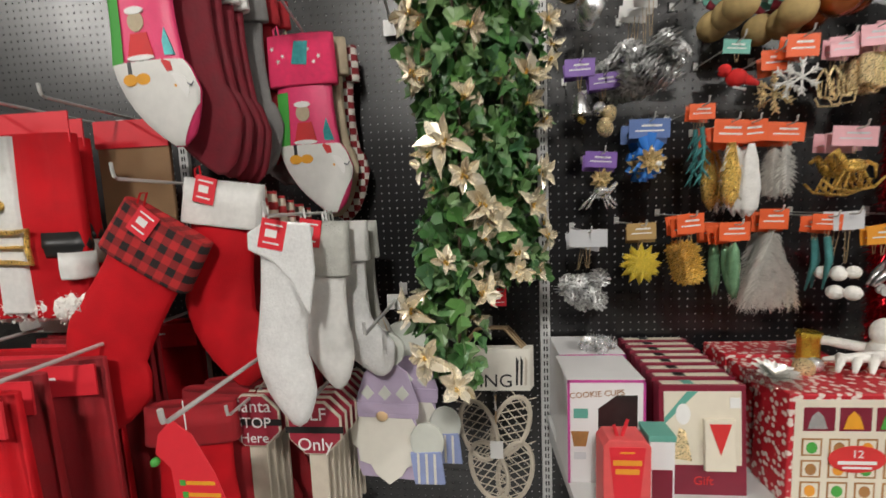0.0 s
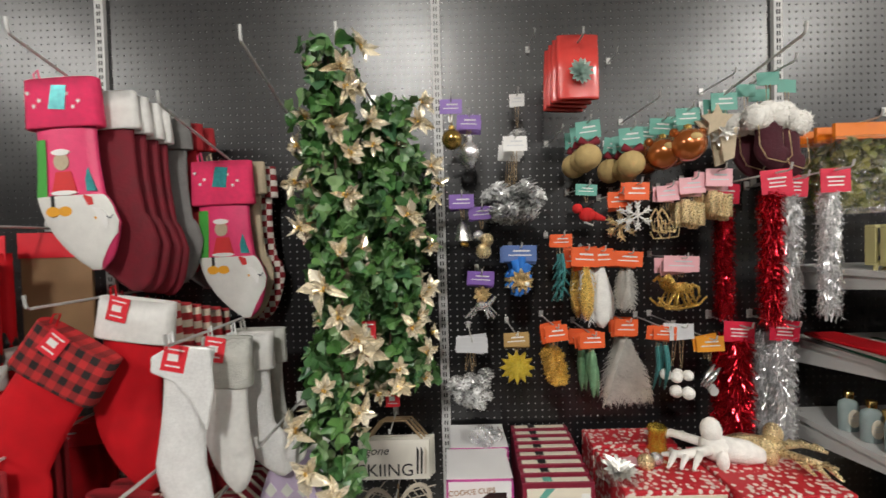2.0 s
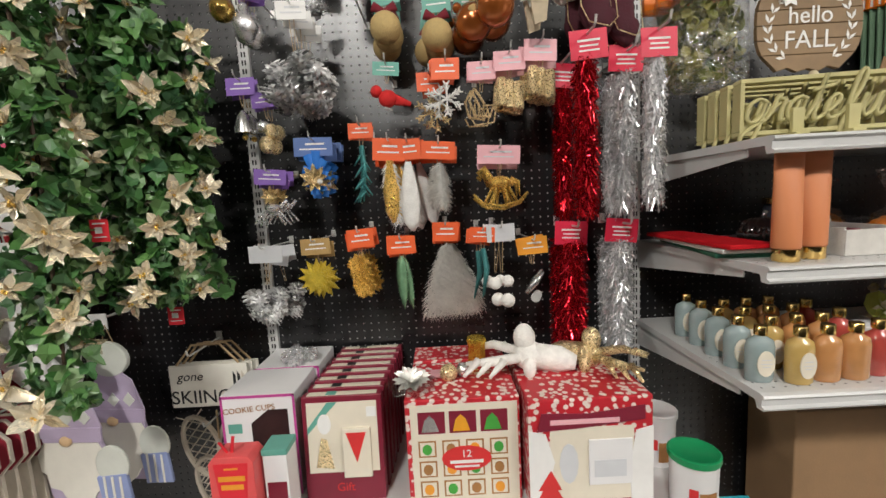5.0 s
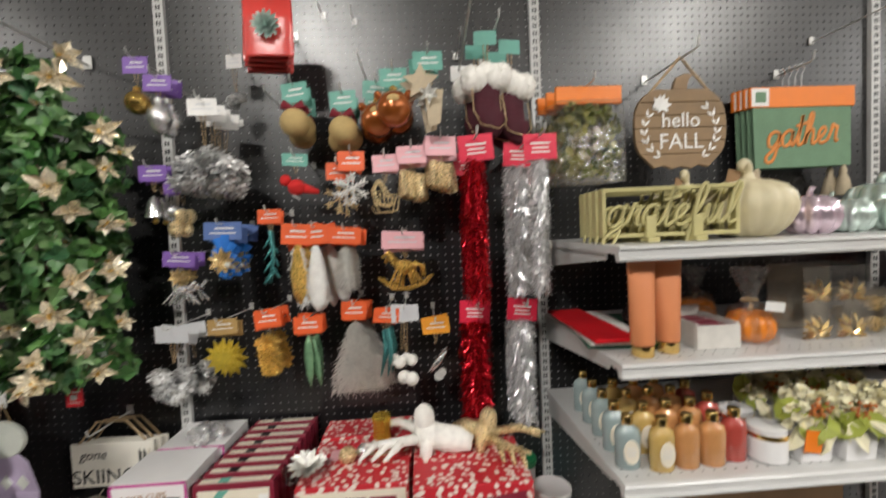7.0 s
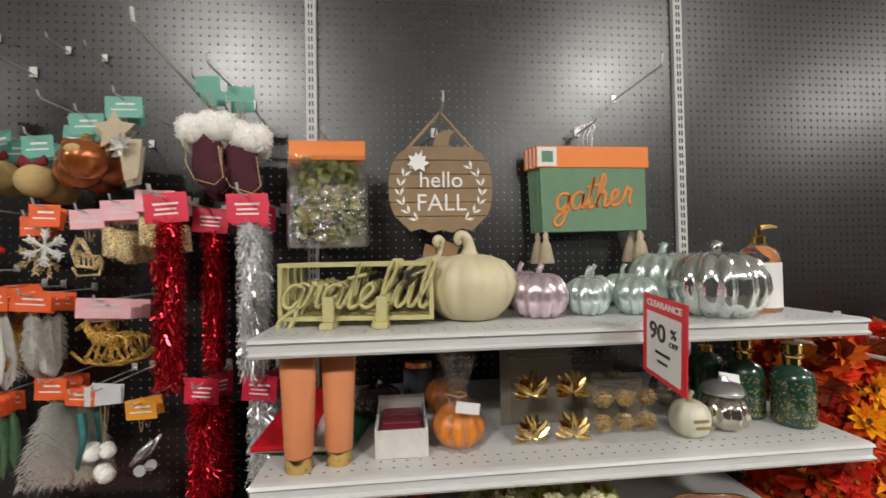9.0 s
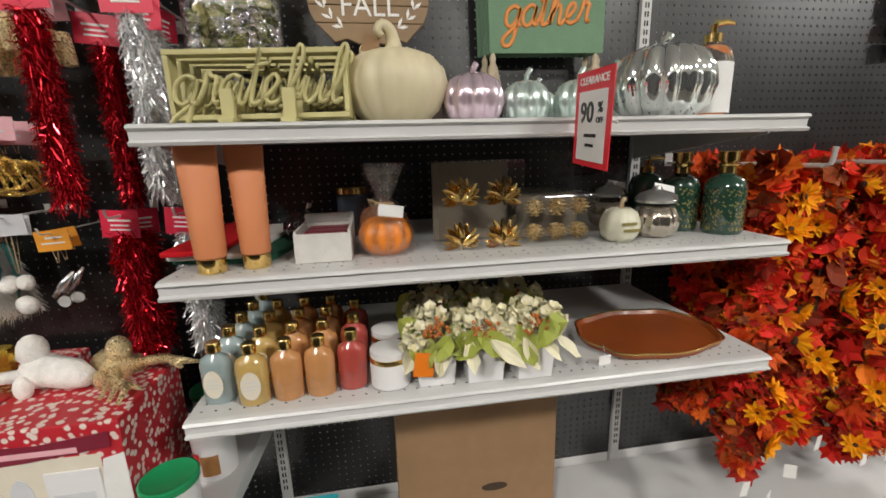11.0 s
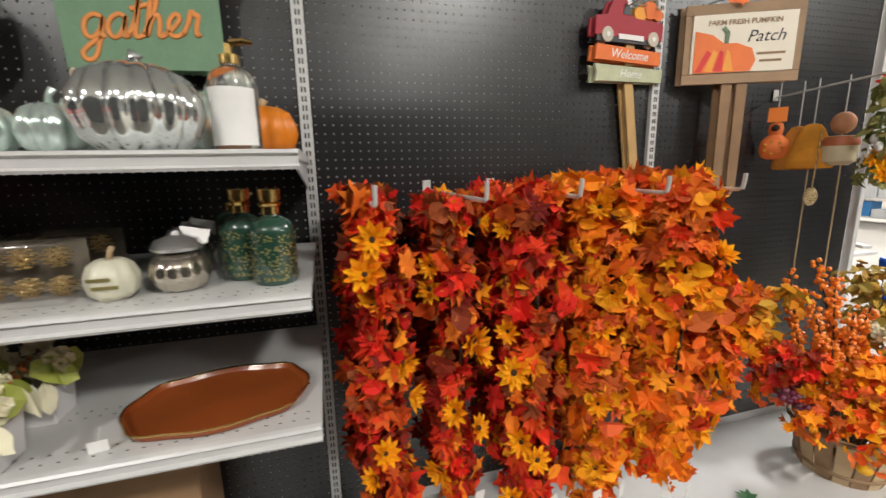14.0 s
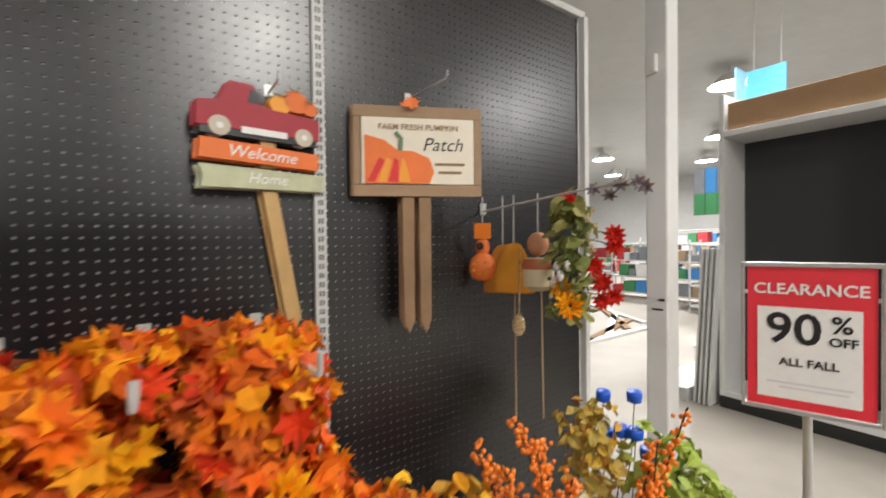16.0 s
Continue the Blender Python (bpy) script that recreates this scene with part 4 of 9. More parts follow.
# ---- ornaments on peg hooks ----
TAG_PURPLE = mat("purple_card", (0.22, 0.11, 0.42), 0.5, var=0.08)
TAG_ORANGE = mat("orange_card", (0.78, 0.12, 0.03), 0.5, var=0.08)
TAG_AMBER = mat("amber_card", (0.78, 0.32, 0.03), 0.5, var=0.08)
TAG_TEAL = mat("sea_green_card", (0.12, 0.36, 0.29), 0.5, var=0.1)
TAG_PINK = mat("pale_pink_card", (0.78, 0.42, 0.46), 0.5, var=0.08)
TAG_BLUE = mat("slate_blue_card", (0.10, 0.17, 0.40), 0.5, var=0.08)
TAG_KRAFT = mat("gold_brown_card", (0.42, 0.27, 0.10), 0.5, var=0.1)
TAG_GREY = mat("pale_grey_card", (0.60, 0.61, 0.63), 0.5, var=0.06)
TAG_RED = mat("crimson_card", (0.66, 0.02, 0.06), 0.45, var=0.08)
TAN_BALL = mat("tan_woven_ball", (0.50, 0.36, 0.15), 0.8, var=0.15, scale=120, bump=0.7, bscale=300)
COPPER = mat("copper_gloss", (0.42, 0.12, 0.025), 0.18, 0.6, var=0.15, coat=0.6)
BLUE = mat("bright_blue_felt", (0.02, 0.17, 0.58), 0.6, var=0.15)
TEAL = mat("teal_glitter", (0.06, 0.24, 0.24), 0.35, 0.5, var=0.3, scale=200, bump=0.5)
BIRD_RED = mat("red_feather", (0.60, 0.015, 0.015), 0.85, var=0.2, bump=0.6, bscale=300)
WHITE_GLITTER = mat("white_glitter", (0.80, 0.79, 0.76), 0.5, var=0.15, scale=240, bump=0.6, bscale=700)
FEATHER = mat("silver_white_feather", (0.80, 0.79, 0.75), 0.32, 0.6, var=0.2, scale=90)
ICE_GREEN = mat("green_glass_glitter", (0.22, 0.42, 0.24), 0.2, 0.4, var=0.3, scale=90)
YELLOW_GOLD = mat("lemon_gold_glitter", (0.66, 0.50, 0.06), 0.35, 0.7, var=0.25, scale=260, bump=0.6, bscale=900)
MAROON = mat("maroon_felt", (0.06, 0.008, 0.016), 0.9, var=0.2, bump=0.5)
TINSEL_RED = mat("red_tinsel", (0, 0, 0), 0.18, 0.85, var=0.2, island=[(0.28, 0.003, 0.010), (0.58, 0.008, 0.02), (0.78, 0.03, 0.04)])
TINSEL_SILVER = mat("silver_tinsel", (0, 0, 0), 0.24, 0.55, var=0.2, island=[(0.55, 0.55, 0.56), (0.92, 0.92, 0.93), (0.98, 0.98, 0.98)])


CONE_SILVER = mat("silver_painted_scales", (0, 0, 0), 0.3, 0.4, var=0.2, scale=120, island=[(0.12, 0.12, 0.12), (0.62, 0.62, 0.62), (0.9, 0.9, 0.9), (0.35, 0.35, 0.34), (0.8, 0.8, 0.8)])
CONE_WHITE = mat("white_dusted_scales", (0, 0, 0), 0.55, 0.2, var=0.2, scale=120, island=[(0.30, 0.29, 0.27), (0.8, 0.8, 0.79), (0.9, 0.9, 0.9), (0.6, 0.6, 0.58)])


def cone_into(s, c, r, h, m=None, rows=5):
    """A pine cone: rings of scales round a core, hanging tip down."""
    s.ball(c, r * 0.55, 8, h / r * 0.85, m)
    for j in range(rows):
        f = (j + 0.5) / rows
        rr = r * (0.5 + 0.55 * math.sin(math.pi * min(1, f * 1.15)))
        z = c[2] + h * 0.5 - h * f
        n = 8
        for i in range(n):
            a = 2 * math.pi * (i + 0.5 * (j % 2)) / n
            da = 0.32
            p = [(c[0] + q * math.cos(a + b), c[1] + q * math.sin(a + b), z + dz) for q, b, dz in ((rr * 0.35, -da, 0), (rr, -da * 0.8, -h * 0.05), (rr * 1.15, 0, -h * 0.1), (rr, da * 0.8, -h * 0.05), (rr * 0.35, da, 0), (rr * 0.5, 0, -h * 0.12))]
            s.add(p, [(0, 1, 2, 5), (5, 2, 3, 4), (0, 5, 4)], m)


def star_into(s, cx, cz, r, n, inner=0.42, y=0.0, th=0.004):
    s.slab([(cx + (r if i % 2 == 0 else r * inner) * math.sin(math.pi * i / n), cz + (r if i % 2 == 0 else r * inner) * math.cos(math.pi * i / n)) for i in range(2 * n)][::-1], y - th / 2, y + th / 2)


def hook_for(x, z, tip, back=WALL - 0.004):
    arm(x, z, tip, 0.0022, 0.016, y_back=back)


def ornament(name, x, z, card, cw, ch, pieces, label, copies=1, y=1.17, dy=0.024, string=0.03, jitter=3.0, hook=True, group="ornaments on hooks"):
    """A hanging ornament: header card with bars of print, string, and its own pieces below. Further copies behind it on the hook."""
    t = thing(name, (x, y, z), label, "ornament", group)
    c = part("header_card", Shape().box(-cw / 2, 0, -ch, cw / 2, 0.0012, 0), card, t, m=pose(0, 0, 0, 0, RNG.uniform(-5, 5), RNG.uniform(-8, 8)))
    bars([(cw * 0.05, -ch * 0.35, cw * 0.5, ch * 0.1), (0, -ch * 0.62, cw * 0.7, ch * 0.07)], WHITE if card not in (TAG_GREY, TAG_PINK, WHITE) else TAG_GREY, c, 0)
    part("string", Shape().tube([(-0.006, 0.002, -ch + 0.004), (-0.002, 0.004, -ch - string)], 0.0009, 4).tube([(0.006, 0.002, -ch + 0.004), (0.002, 0.004, -ch - string)], 0.0009, 4), TWINE, t)
    for pn, shape, material, smooth in pieces:
        part(pn, shape, material, t, smooth=smooth, kind="stuff" if pn == "feather" else "")
    for i in range(1, copies):
        copy_thing(t, pose(x + RNG.uniform(-0.012, 0.012), y + dy * i, z - RNG.uniform(0, 0.012), 0, RNG.uniform(-jitter, jitter) * 2, RNG.uniform(-jitter, jitter) * 4))
    if hook:
        hook_for(x, z - 0.006, y - 0.035)
    return t


def cones(n, r, h, z, spread, seed):
    rng = random.Random(seed)
    out = []
    for i in range(n):
        s = Shape()
        a = 2 * math.pi * i / n
        cone_into(s, (0, 0, 0), r, h)
        mm = Matrix.Translation((spread * math.cos(a) * rng.uniform(0.5, 1.1), spread * 0.5 * math.sin(a), z + rng.uniform(-spread, spread) * 0.7)) @ pose(0, 0, 0, rng.uniform(-60, 60), rng.uniform(-60, 60), 0)
        s.v = [tuple(mm @ Vector(p)) for p in s.v]
        out.append(("pine_cone", s, CONE_SILVER, False))
    return out


def feather(w, h, z, lean=0.0, y=0.0):
    """A quill with fine loose barbs that droop and part."""
    rng = random.Random(int(1000 * (w + h + lean + y)))
    s = Shape()
    n = 44
    s.tube([(0, y, z), (lean * 0.5, y, z - h * 0.5), (lean, y, z - h * 0.93)], 0.0009, 5)
    for i in range(n):
        f = (i + 1) / n
        px, pz = lean * f, z - h * f * 0.9
        ww = w * 0.5 * math.sin(math.pi * min(0.96, 0.14 + f * 0.82)) ** 0.6
        for sgn in (-1, 1):
            k, d, th = rng.uniform(0.7, 1.15), rng.uniform(0.07, 0.16), rng.uniform(0.0012, 0.0026)
            yy = y + rng.uniform(-0.008, 0.006)
            s.add([(px, y, pz), (px + sgn * ww * 0.55 * k, (y + yy) / 2 - 0.003, pz - h * d * 0.25), (px + sgn * ww * k, yy, pz - h * d), (px + sgn * ww * 0.5 * k, (y + yy) / 2 - 0.002, pz - h * d * 0.25 - th * 1.6), (px, y, pz - th)], [(0, 1, 3, 4), (1, 2, 3)])
    return s


def tinsel(w, z0, z1, seed, n=1500):
    """A column of thin foil strands."""
    rng = random.Random(seed)
    s = Shape()
    for _ in range(n):
        a, h = rng.uniform(0, 6.283), rng.uniform(z1, z0)
        r0, r1 = w * rng.uniform(0.1, 0.3), w * rng.uniform(0.26, 0.54)
        p = Vector((math.cos(a) * r0, math.sin(a) * r0, h))
        q = Vector((math.cos(a + rng.gauss(0, 0.3)) * r1, math.sin(a) * r1, h - rng.uniform(-0.012, 0.045)))
        side = Vector((-math.sin(a), math.cos(a), rng.uniform(-1.6, 1.6))).normalized() * rng.uniform(0.0006, 0.0018)
        mid = (p + q) / 2 + Vector((rng.gauss(0, 0.005), rng.gauss(0, 0.005), rng.gauss(0.003, 0.006)))
        s.add([p - side, p + side, mid + side, mid - side, q + side, q - side], [(0, 1, 2, 3), (3, 2, 4, 5)])
    return s


def petals(n, size, z, layers=2, y=-0.004):
    s = Shape()
    blossom(s, PETAL, Matrix.Translation((0, y, z)) @ pose(0, 0, 0, 90), n, size, 20, layers)
    return s


# column by the upright: purple cards
ornament("gold_bauble", 0.045, 1.965, TAG_PURPLE, 0.07, 0.045, [("bauble", Shape().ball((0, 0, -0.125), 0.032, 14), mat("smoky_gold_glass", (0.45, 0.30, 0.08), 0.15, 0.8, var=0.5, scale=25), "all"), ("cap", Shape().rev([(0.009, -0.094), (0.009, -0.084), (0.004, -0.08)], 10), GOLD, True)], "smoky gold glass bauble with purple card")
ornament("silver_bauble", 0.10, 1.915, TAG_PURPLE, 0.075, 0.045, [("bauble", Shape().rev([(0.002, -0.16), (0.02, -0.15), (0.034, -0.12), (0.026, -0.095), (0.012, -0.085), (0.014, -0.07), (0.006, -0.06)], 14, 7, 0.12), SILVER, "all")], "white and silver glass bauble with purple card", 3)
ornament("bell_ornament", 0.07, 1.668, TAG_PURPLE, 0.078, 0.045, [("bell", Shape().rev([(0.026, -0.145), (0.022, -0.125), (0.016, -0.1), (0.004, -0.085)], 14), CHROME, True), ("bead", Shape().ball((0, 0, -0.155), 0.008, 8), GOLD, "all")], "small silver bell ornament with purple card", 2)
ornament("gold_cluster", 0.132, 1.628, TAG_PURPLE, 0.078, 0.04, [("bud", Shape().ball((-0.012, 0, -0.09), 0.017, 8), SILVER, "all"), ("bud", Shape().ball((0.013, -0.006, -0.105), 0.018, 8, 1.2), PALE_GOLD, "all"), ("bud", Shape().ball((-0.002, -0.01, -0.14), 0.02, 8, 1.2), PALE_GOLD, "all")], "gold and silver bell cluster with purple card", 2)
deer = Shape().ball((0, 0, -0.105), 0.022, 8, 0.6).tube([(0.02, 0, -0.105), (0.04, 0, -0.085)], 0.006, 6)
for lx in (-0.03, -0.02, 0.012, 0.022):
    deer.tube([(lx * 0.6, 0, -0.11), (lx * 1.8, 0, -0.145)], 0.003, 5)
ornament("leaping_figure", 0.126, 1.424, TAG_PURPLE, 0.085, 0.042, [("flower", petals(7, 0.03, -0.07), PALE_GOLD, False), ("figure", deer, SILVER, "all")], "silver leaping reindeer ornament with gold flower and purple card", 3)
ornament("pine_cone_pair", 0.268, 2.01, WHITE, 0.05, 0.042, cones(3, 0.018, 0.03, -0.13, 0.02, 3), "pair of small silver pine cones on a long cord", 1, string=0.07, y=1.27)
ornament("pine_cone_bunch", 0.235, 1.835, WHITE, 0.075, 0.045, cones(10, 0.034, 0.05, -0.19, 0.066, 4), "bunch of silver painted pine cones on cords with white card", 4, dy=0.045, string=0.09, jitter=8, y=1.13)
blue = Shape()
for k in range(8):
    a = radians(45 * k + 10)
    blue.tube([(0.012 * math.sin(a), 0, -0.095 + 0.012 * math.cos(a)), (0.033 * math.sin(a), 0, -0.095 + 0.06 * math.cos(a))], [0.009, 0.012], 6, flat=0.5)
ornament("blue_bow_ornament", 0.25, 1.503, TAG_BLUE, 0.105, 0.05, [("ribbon", blue, BLUE, True), ("flower", petals(9, 0.042, -0.11), PALE_GOLD, False), ("berry", Shape().ball((0.016, -0.02, -0.12), 0.008, 6), WHITE_GLITTER, "all")], "bright blue ribbon ornament with gold flower and blue card", 5, string=0.06)
twig = Shape().tube([(0, 0, -0.06), (0.006, 0, -0.12), (-0.004, 0, -0.21)], [0.007, 0.006, 0.002], 6)
for k in range(7):
    zz = -0.08 - 0.017 * k
    twig.tube([(0, 0, zz), ((0.022 if k % 2 else -0.02), -0.004, zz - 0.03)], [0.005, 0.0015], 5)
ornament("teal_twig", 0.381, 1.534, TAG_ORANGE, 0.066, 0.04, [("twig", twig, TEAL, "all")], "teal glitter twig ornament with orange card", 2)
for bx, bz, nn in ((0.468, 1.885, 3), (0.602, 1.86, 3)):
    bow = Shape().tube([(-0.03, -0.01, -0.062), (0, -0.012, -0.075), (0.03, -0.01, -0.062)], [0.014, 0.006, 0.014], 6, flat=0.5)
    ornament("woven_ball", bx, bz, TAG_TEAL, 0.075, 0.055, [("ball", Shape().ball((0, 0, -0.112), 0.041, 14), TAN_BALL, "all"), ("bow", bow, BURGUNDY, "all")], "tan woven ball ornament with dark red bow and green card", nn, dy=0.055, string=0.02, jitter=6)
bird = Shape().ball((0, 0, -0.095), 0.025, 10, 0.9, sy=0.8).ball((-0.03, 0, -0.075), 0.016, 8).tube([(0.018, 0, -0.098), (0.06, 0.01, -0.11)], [0.015, 0.006], 8, flat=0.5)
ornament("bird_ornament", 0.462, 1.688, TAG_TEAL, 0.07, 0.035, [("body", bird, BIRD_RED, "all"), ("beak", Shape().tube([(-0.043, 0, -0.075), (-0.054, 0, -0.078)], [0.004, 0.001], 6), BLACK, True), ("clip", Shape().tube([(-0.01, -0.004, -0.118), (0.012, -0.02, -0.13)], 0.003, 5), HOOK, True)], "red feathered bird clip ornament with green card", 1, string=0.02, jitter=0)
sf = Shape()
for k in range(6):
    a = radians(60 * k)
    sf.tube([(0, 0, -0.105), (0.042 * math.sin(a), 0, -0.105 + 0.042 * math.cos(a))], 0.0028, 5)
    for q in (0.5, 0.78):
        for sg in (-0.55, 0.55):
            b0 = Vector((0.042 * q * math.sin(a), 0, -0.105 + 0.042 * q * math.cos(a)))
            sf.tube([b0, b0 + Vector((0.016 * math.sin(a + sg), 0, 0.016 * math.cos(a + sg)))], 0.0022, 4)
ornament("snowflake", 0.575, 1.665, TAG_ORANGE, 0.072, 0.05, [("flake", sf, PALE_GOLD, True)], "pale gold glitter snowflake ornament with orange card", 2, y=1.2, jitter=10)
ornament("snowflake", 0.62, 1.69, TAG_ORANGE, 0.075, 0.055, [("flake", Shape().add(sf.v, sf.f), WHITE_GLITTER, True)], "white glitter snowflake ornament with orange card", 2, jitter=10)
wing = feather(0.07, 0.19, -0.06, 0.012, -0.004)
body = Shape().rev([(0.004, -0.23), (0.02, -0.2), (0.024, -0.14), (0.014, -0.09), (0.01, -0.06)], 12)
ornament("feather_bunch", 0.455, 1.49, TAG_ORANGE, 0.085, 0.06, [("gilt_figure", body, GOLD, "all"), ("feather", wing, WHITE_GLITTER, False)], "gold ornament with white feather wing and orange card", 5, dy=0.03, jitter=10)
ornament("white_feather", 0.505, 1.485, TAG_ORANGE, 0.07, 0.055, [("feather", Shape().rev([(0.003, -0.25), (0.022, -0.225), (0.028, -0.17), (0.018, -0.1), (0.008, -0.06)], 12, m=Matrix.Diagonal((1, 0.35, 1, 1))), WHITE_GLITTER, "all")], "white feather ornament with orange card", 4, dy=0.03, jitter=10)
ornament("pale_feather", 0.59, 1.475, TAG_ORANGE, 0.092, 0.048, [("feather", feather(0.05, 0.14, -0.055, 0.005), FEATHER, False), ("feather", feather(0.045, 0.13, -0.06, -0.01, 0.006), FEATHER, False)], "pale feather ornament with orange card", 4)
ornament("silver_feather", 0.598, 1.252, TAG_ORANGE, 0.075, 0.055, [("feather", feather(0.075, 0.235, -0.06, d, 0.004 * k), FEATHER, False) for k, d in enumerate((-0.07, -0.045, -0.02, 0.0, 0.025, 0.05, 0.075))], "large silver feather bunch with orange card", 4, string=0.02, y=1.215)
gl = Shape()
for k in range(3):
    blossom(gl, MAPLE, Matrix.Translation((0.006 * (k - 1), -0.004 * k, -0.10 - 0.03 * k)) @ pose(0, 0, 0, 90), 5, 0.06, 30, 1)
ornament("gilt_leaf", 0.357, 1.248, TAG_ORANGE, 0.072, 0.052, [("leaf", gl, GOLD, False)], "gold glitter leaf bunch with orange card", 4)
ornament("green_icicle", 0.471, 1.222, TAG_ORANGE, 0.08, 0.05, [("icicle", Shape().rev([(0.001, -0.21), (0.012, -0.17), (0.016, -0.12), (0.012, -0.075), (0.003, -0.055)], 10, 5, 0.3), ICE_GREEN, "all")], "green glass icicle ornament with orange card", 5, jitter=6)
sb = Shape()
for k in range(3):
    star_into(sb, 0, -0.11, 0.056 - 0.012 * k, 12, 0.62, -0.004 * k)
ornament("star_burst", 0.231, 1.228, TAG_KRAFT, 0.08, 0.045, [("star", sb, YELLOW_GOLD, False)], "lemon gold glitter starburst ornament with brown card", 2)
ornament("white_cone_bunch", 0.09, 1.215, TAG_GREY, 0.1, 0.048, [(n_, s_, CONE_WHITE if k % 2 else CONE_SILVER, f_) for k, (n_, s_, m_, f_, ) in enumerate(cones(6, 0.026, 0.04, -0.17, 0.05, 8))], "bunch of white and silver pine cones with grey cards", 3, dy=0.04, string=0.06, jitter=8)
sl = Shape().tube([(-0.032, 0, -0.145), (-0.02, 0, -0.165), (0.03, 0, -0.16), (0.036, 0, -0.125)], 0.0025, 6).tube([(-0.02, 0, -0.07), (-0.034, 0, -0.1), (-0.022, 0, -0.14), (0.02, 0, -0.145), (0.03, 0, -0.115), (0.008, 0, -0.115), (-0.006, 0, -0.09), (-0.02, 0, -0.07)], 0.0035, 6)
for k in range(4):
    sl.tube([(-0.02 + 0.011 * k, 0, -0.1 - 0.006 * k), (-0.018 + 0.012 * k, 0, -0.145)], 0.0018, 5)
ornament("sleigh_ornament", 0.714, 1.677, TAG_PINK, 0.074, 0.048, [("sleigh", sl, PALE_GOLD, True)], "gold wire sleigh ornament with pink card", 2)
cork = Shape()
for k in range(3):
    cork.rev([(0.013, -0.14), (0.015, -0.135), (0.015, -0.075), (0.011, -0.068)], 10, m=Matrix.Translation((0.022 * (k - 1), 0.006 * (k % 2), -0.006 * k)))
ornament("gilt_cork_bundle", 0.79, 1.70, TAG_PINK, 0.085, 0.05, [("cork", cork, PALE_GOLD, True)], "gold glitter cork bundle with pink card", 4, string=0.03)
ornament("gilt_cork_bundle", 0.875, 1.725, TAG_PINK, 0.09, 0.055, [("cork", Shape().add(cork.v, cork.f), PALE_GOLD, True)], "gold glitter cork bundle with pink card", 4, string=0.03)
rk = Shape().tube([(-0.075, 0, -0.13), (-0.05, 0, -0.155), (0, 0, -0.165), (0.05, 0, -0.155), (0.075, 0, -0.13)], 0.004, 6).ball((0, 0, -0.1), 0.03, 8, 0.6, sy=0.6).tube([(-0.025, 0, -0.095), (-0.045, 0, -0.06), (-0.062, 0, -0.075)], [0.012, 0.009, 0.006], 6).tube([(0.028, 0, -0.09), (0.05, 0, -0.1), (0.052, 0, -0.135)], [0.006, 0.005, 0.002], 6)
for lx in (-0.03, -0.014, 0.014, 0.03):
    rk.tube([(lx * 0.7, 0, -0.11), (lx * 1.5, 0, -0.155)], 0.004, 5)
ornament("rocking_horse", 0.755, 1.456, TAG_PINK, 0.12, 0.05, [("horse", rk, GOLD, "all")], "gold rocking horse ornament with pink card", 3, string=0.02, dy=0.035)
ornament("teal_icicle", 0.70, 1.235, TAG_ORANGE, 0.07, 0.042, [("icicle", Shape().tube([(0, 0, -0.06), (0.008, 0, -0.12), (-0.006, 0, -0.2)], [0.008, 0.009, 0.002], 7), TEAL, "all")], "teal glass icicle ornament with orange card", 3)
ornament("snow_puff_cluster", 0.75, 1.24, TAG_GREY, 0.08, 0.048, [("puff", Shape().ball((-0.02, -0.004, -0.165), 0.018, 8), FUR, "all"), ("puff", Shape().ball((0.016, -0.004, -0.16), 0.017, 8), FUR, "all"), ("puff", Shape().ball((0.014, -0.008, -0.215), 0.02, 8), FUR, "all")], "white snowball cluster with grey card", 2, string=0.09)
ornament("wire_plane", 0.838, 1.20, TAG_AMBER, 0.08, 0.048, [("body", Shape().tube([(-0.02, 0, -0.16), (0.005, 0, -0.13), (0.03, 0, -0.1)], [0.008, 0.012, 0.004], 7), CHROME, "all"), ("wheel", Shape().rev([(0.014, -0.002), (0.014, 0.002)], 14, m=Matrix.Translation((0.004, -0.01, -0.17)) @ pose(0, 0, 0, 90)), HOOK, True)], "small silver plane ornament with amber card", 2)
for bx, bz in ((0.75, 1.90), (0.70, 1.885)):
    ornament("bear_bauble", bx, bz, TAG_TEAL, 0.075, 0.05, [("bauble", Shape().ball((0, 0, -0.11), 0.05, 16), COPPER, "all"), ("muzzle", Shape().ball((0.0, -0.042, -0.095), 0.018, 8, 0.7, sy=0.5), TAN_BALL, "all"), ("ear", Shape().ball((-0.042, 0, -0.072), 0.013, 8), COPPER, "all"), ("ear", Shape().ball((0.042, 0, -0.072), 0.013, 8), COPPER, "all"), ("cap", Shape().rev([(0.01, -0.062), (0.01, -0.052), (0.004, -0.048)], 10), GOLD, True)], "glossy brown round bear bauble with green card", 2, y=1.12 if bx > 0.72 else 1.17, string=0.01, dy=0.09)
kr = Shape()
star_into(kr, -0.02, -0.08, 0.05, 5, 0.5)
ornament("burlap_star", 0.845, 1.935, TAG_TEAL, 0.08, 0.05, [("star", kr, BEIGE, False), ("tail", Shape().slab([(-0.015, -0.1), (0.04, -0.1), (0.03, -0.19), (0.0, -0.2)], 0.002, 0.006), BEIGE, False), ("sprig", petals(6, 0.03, -0.115), FEATHER, False)], "burlap star and bow ornament with green card", 2, y=1.1)


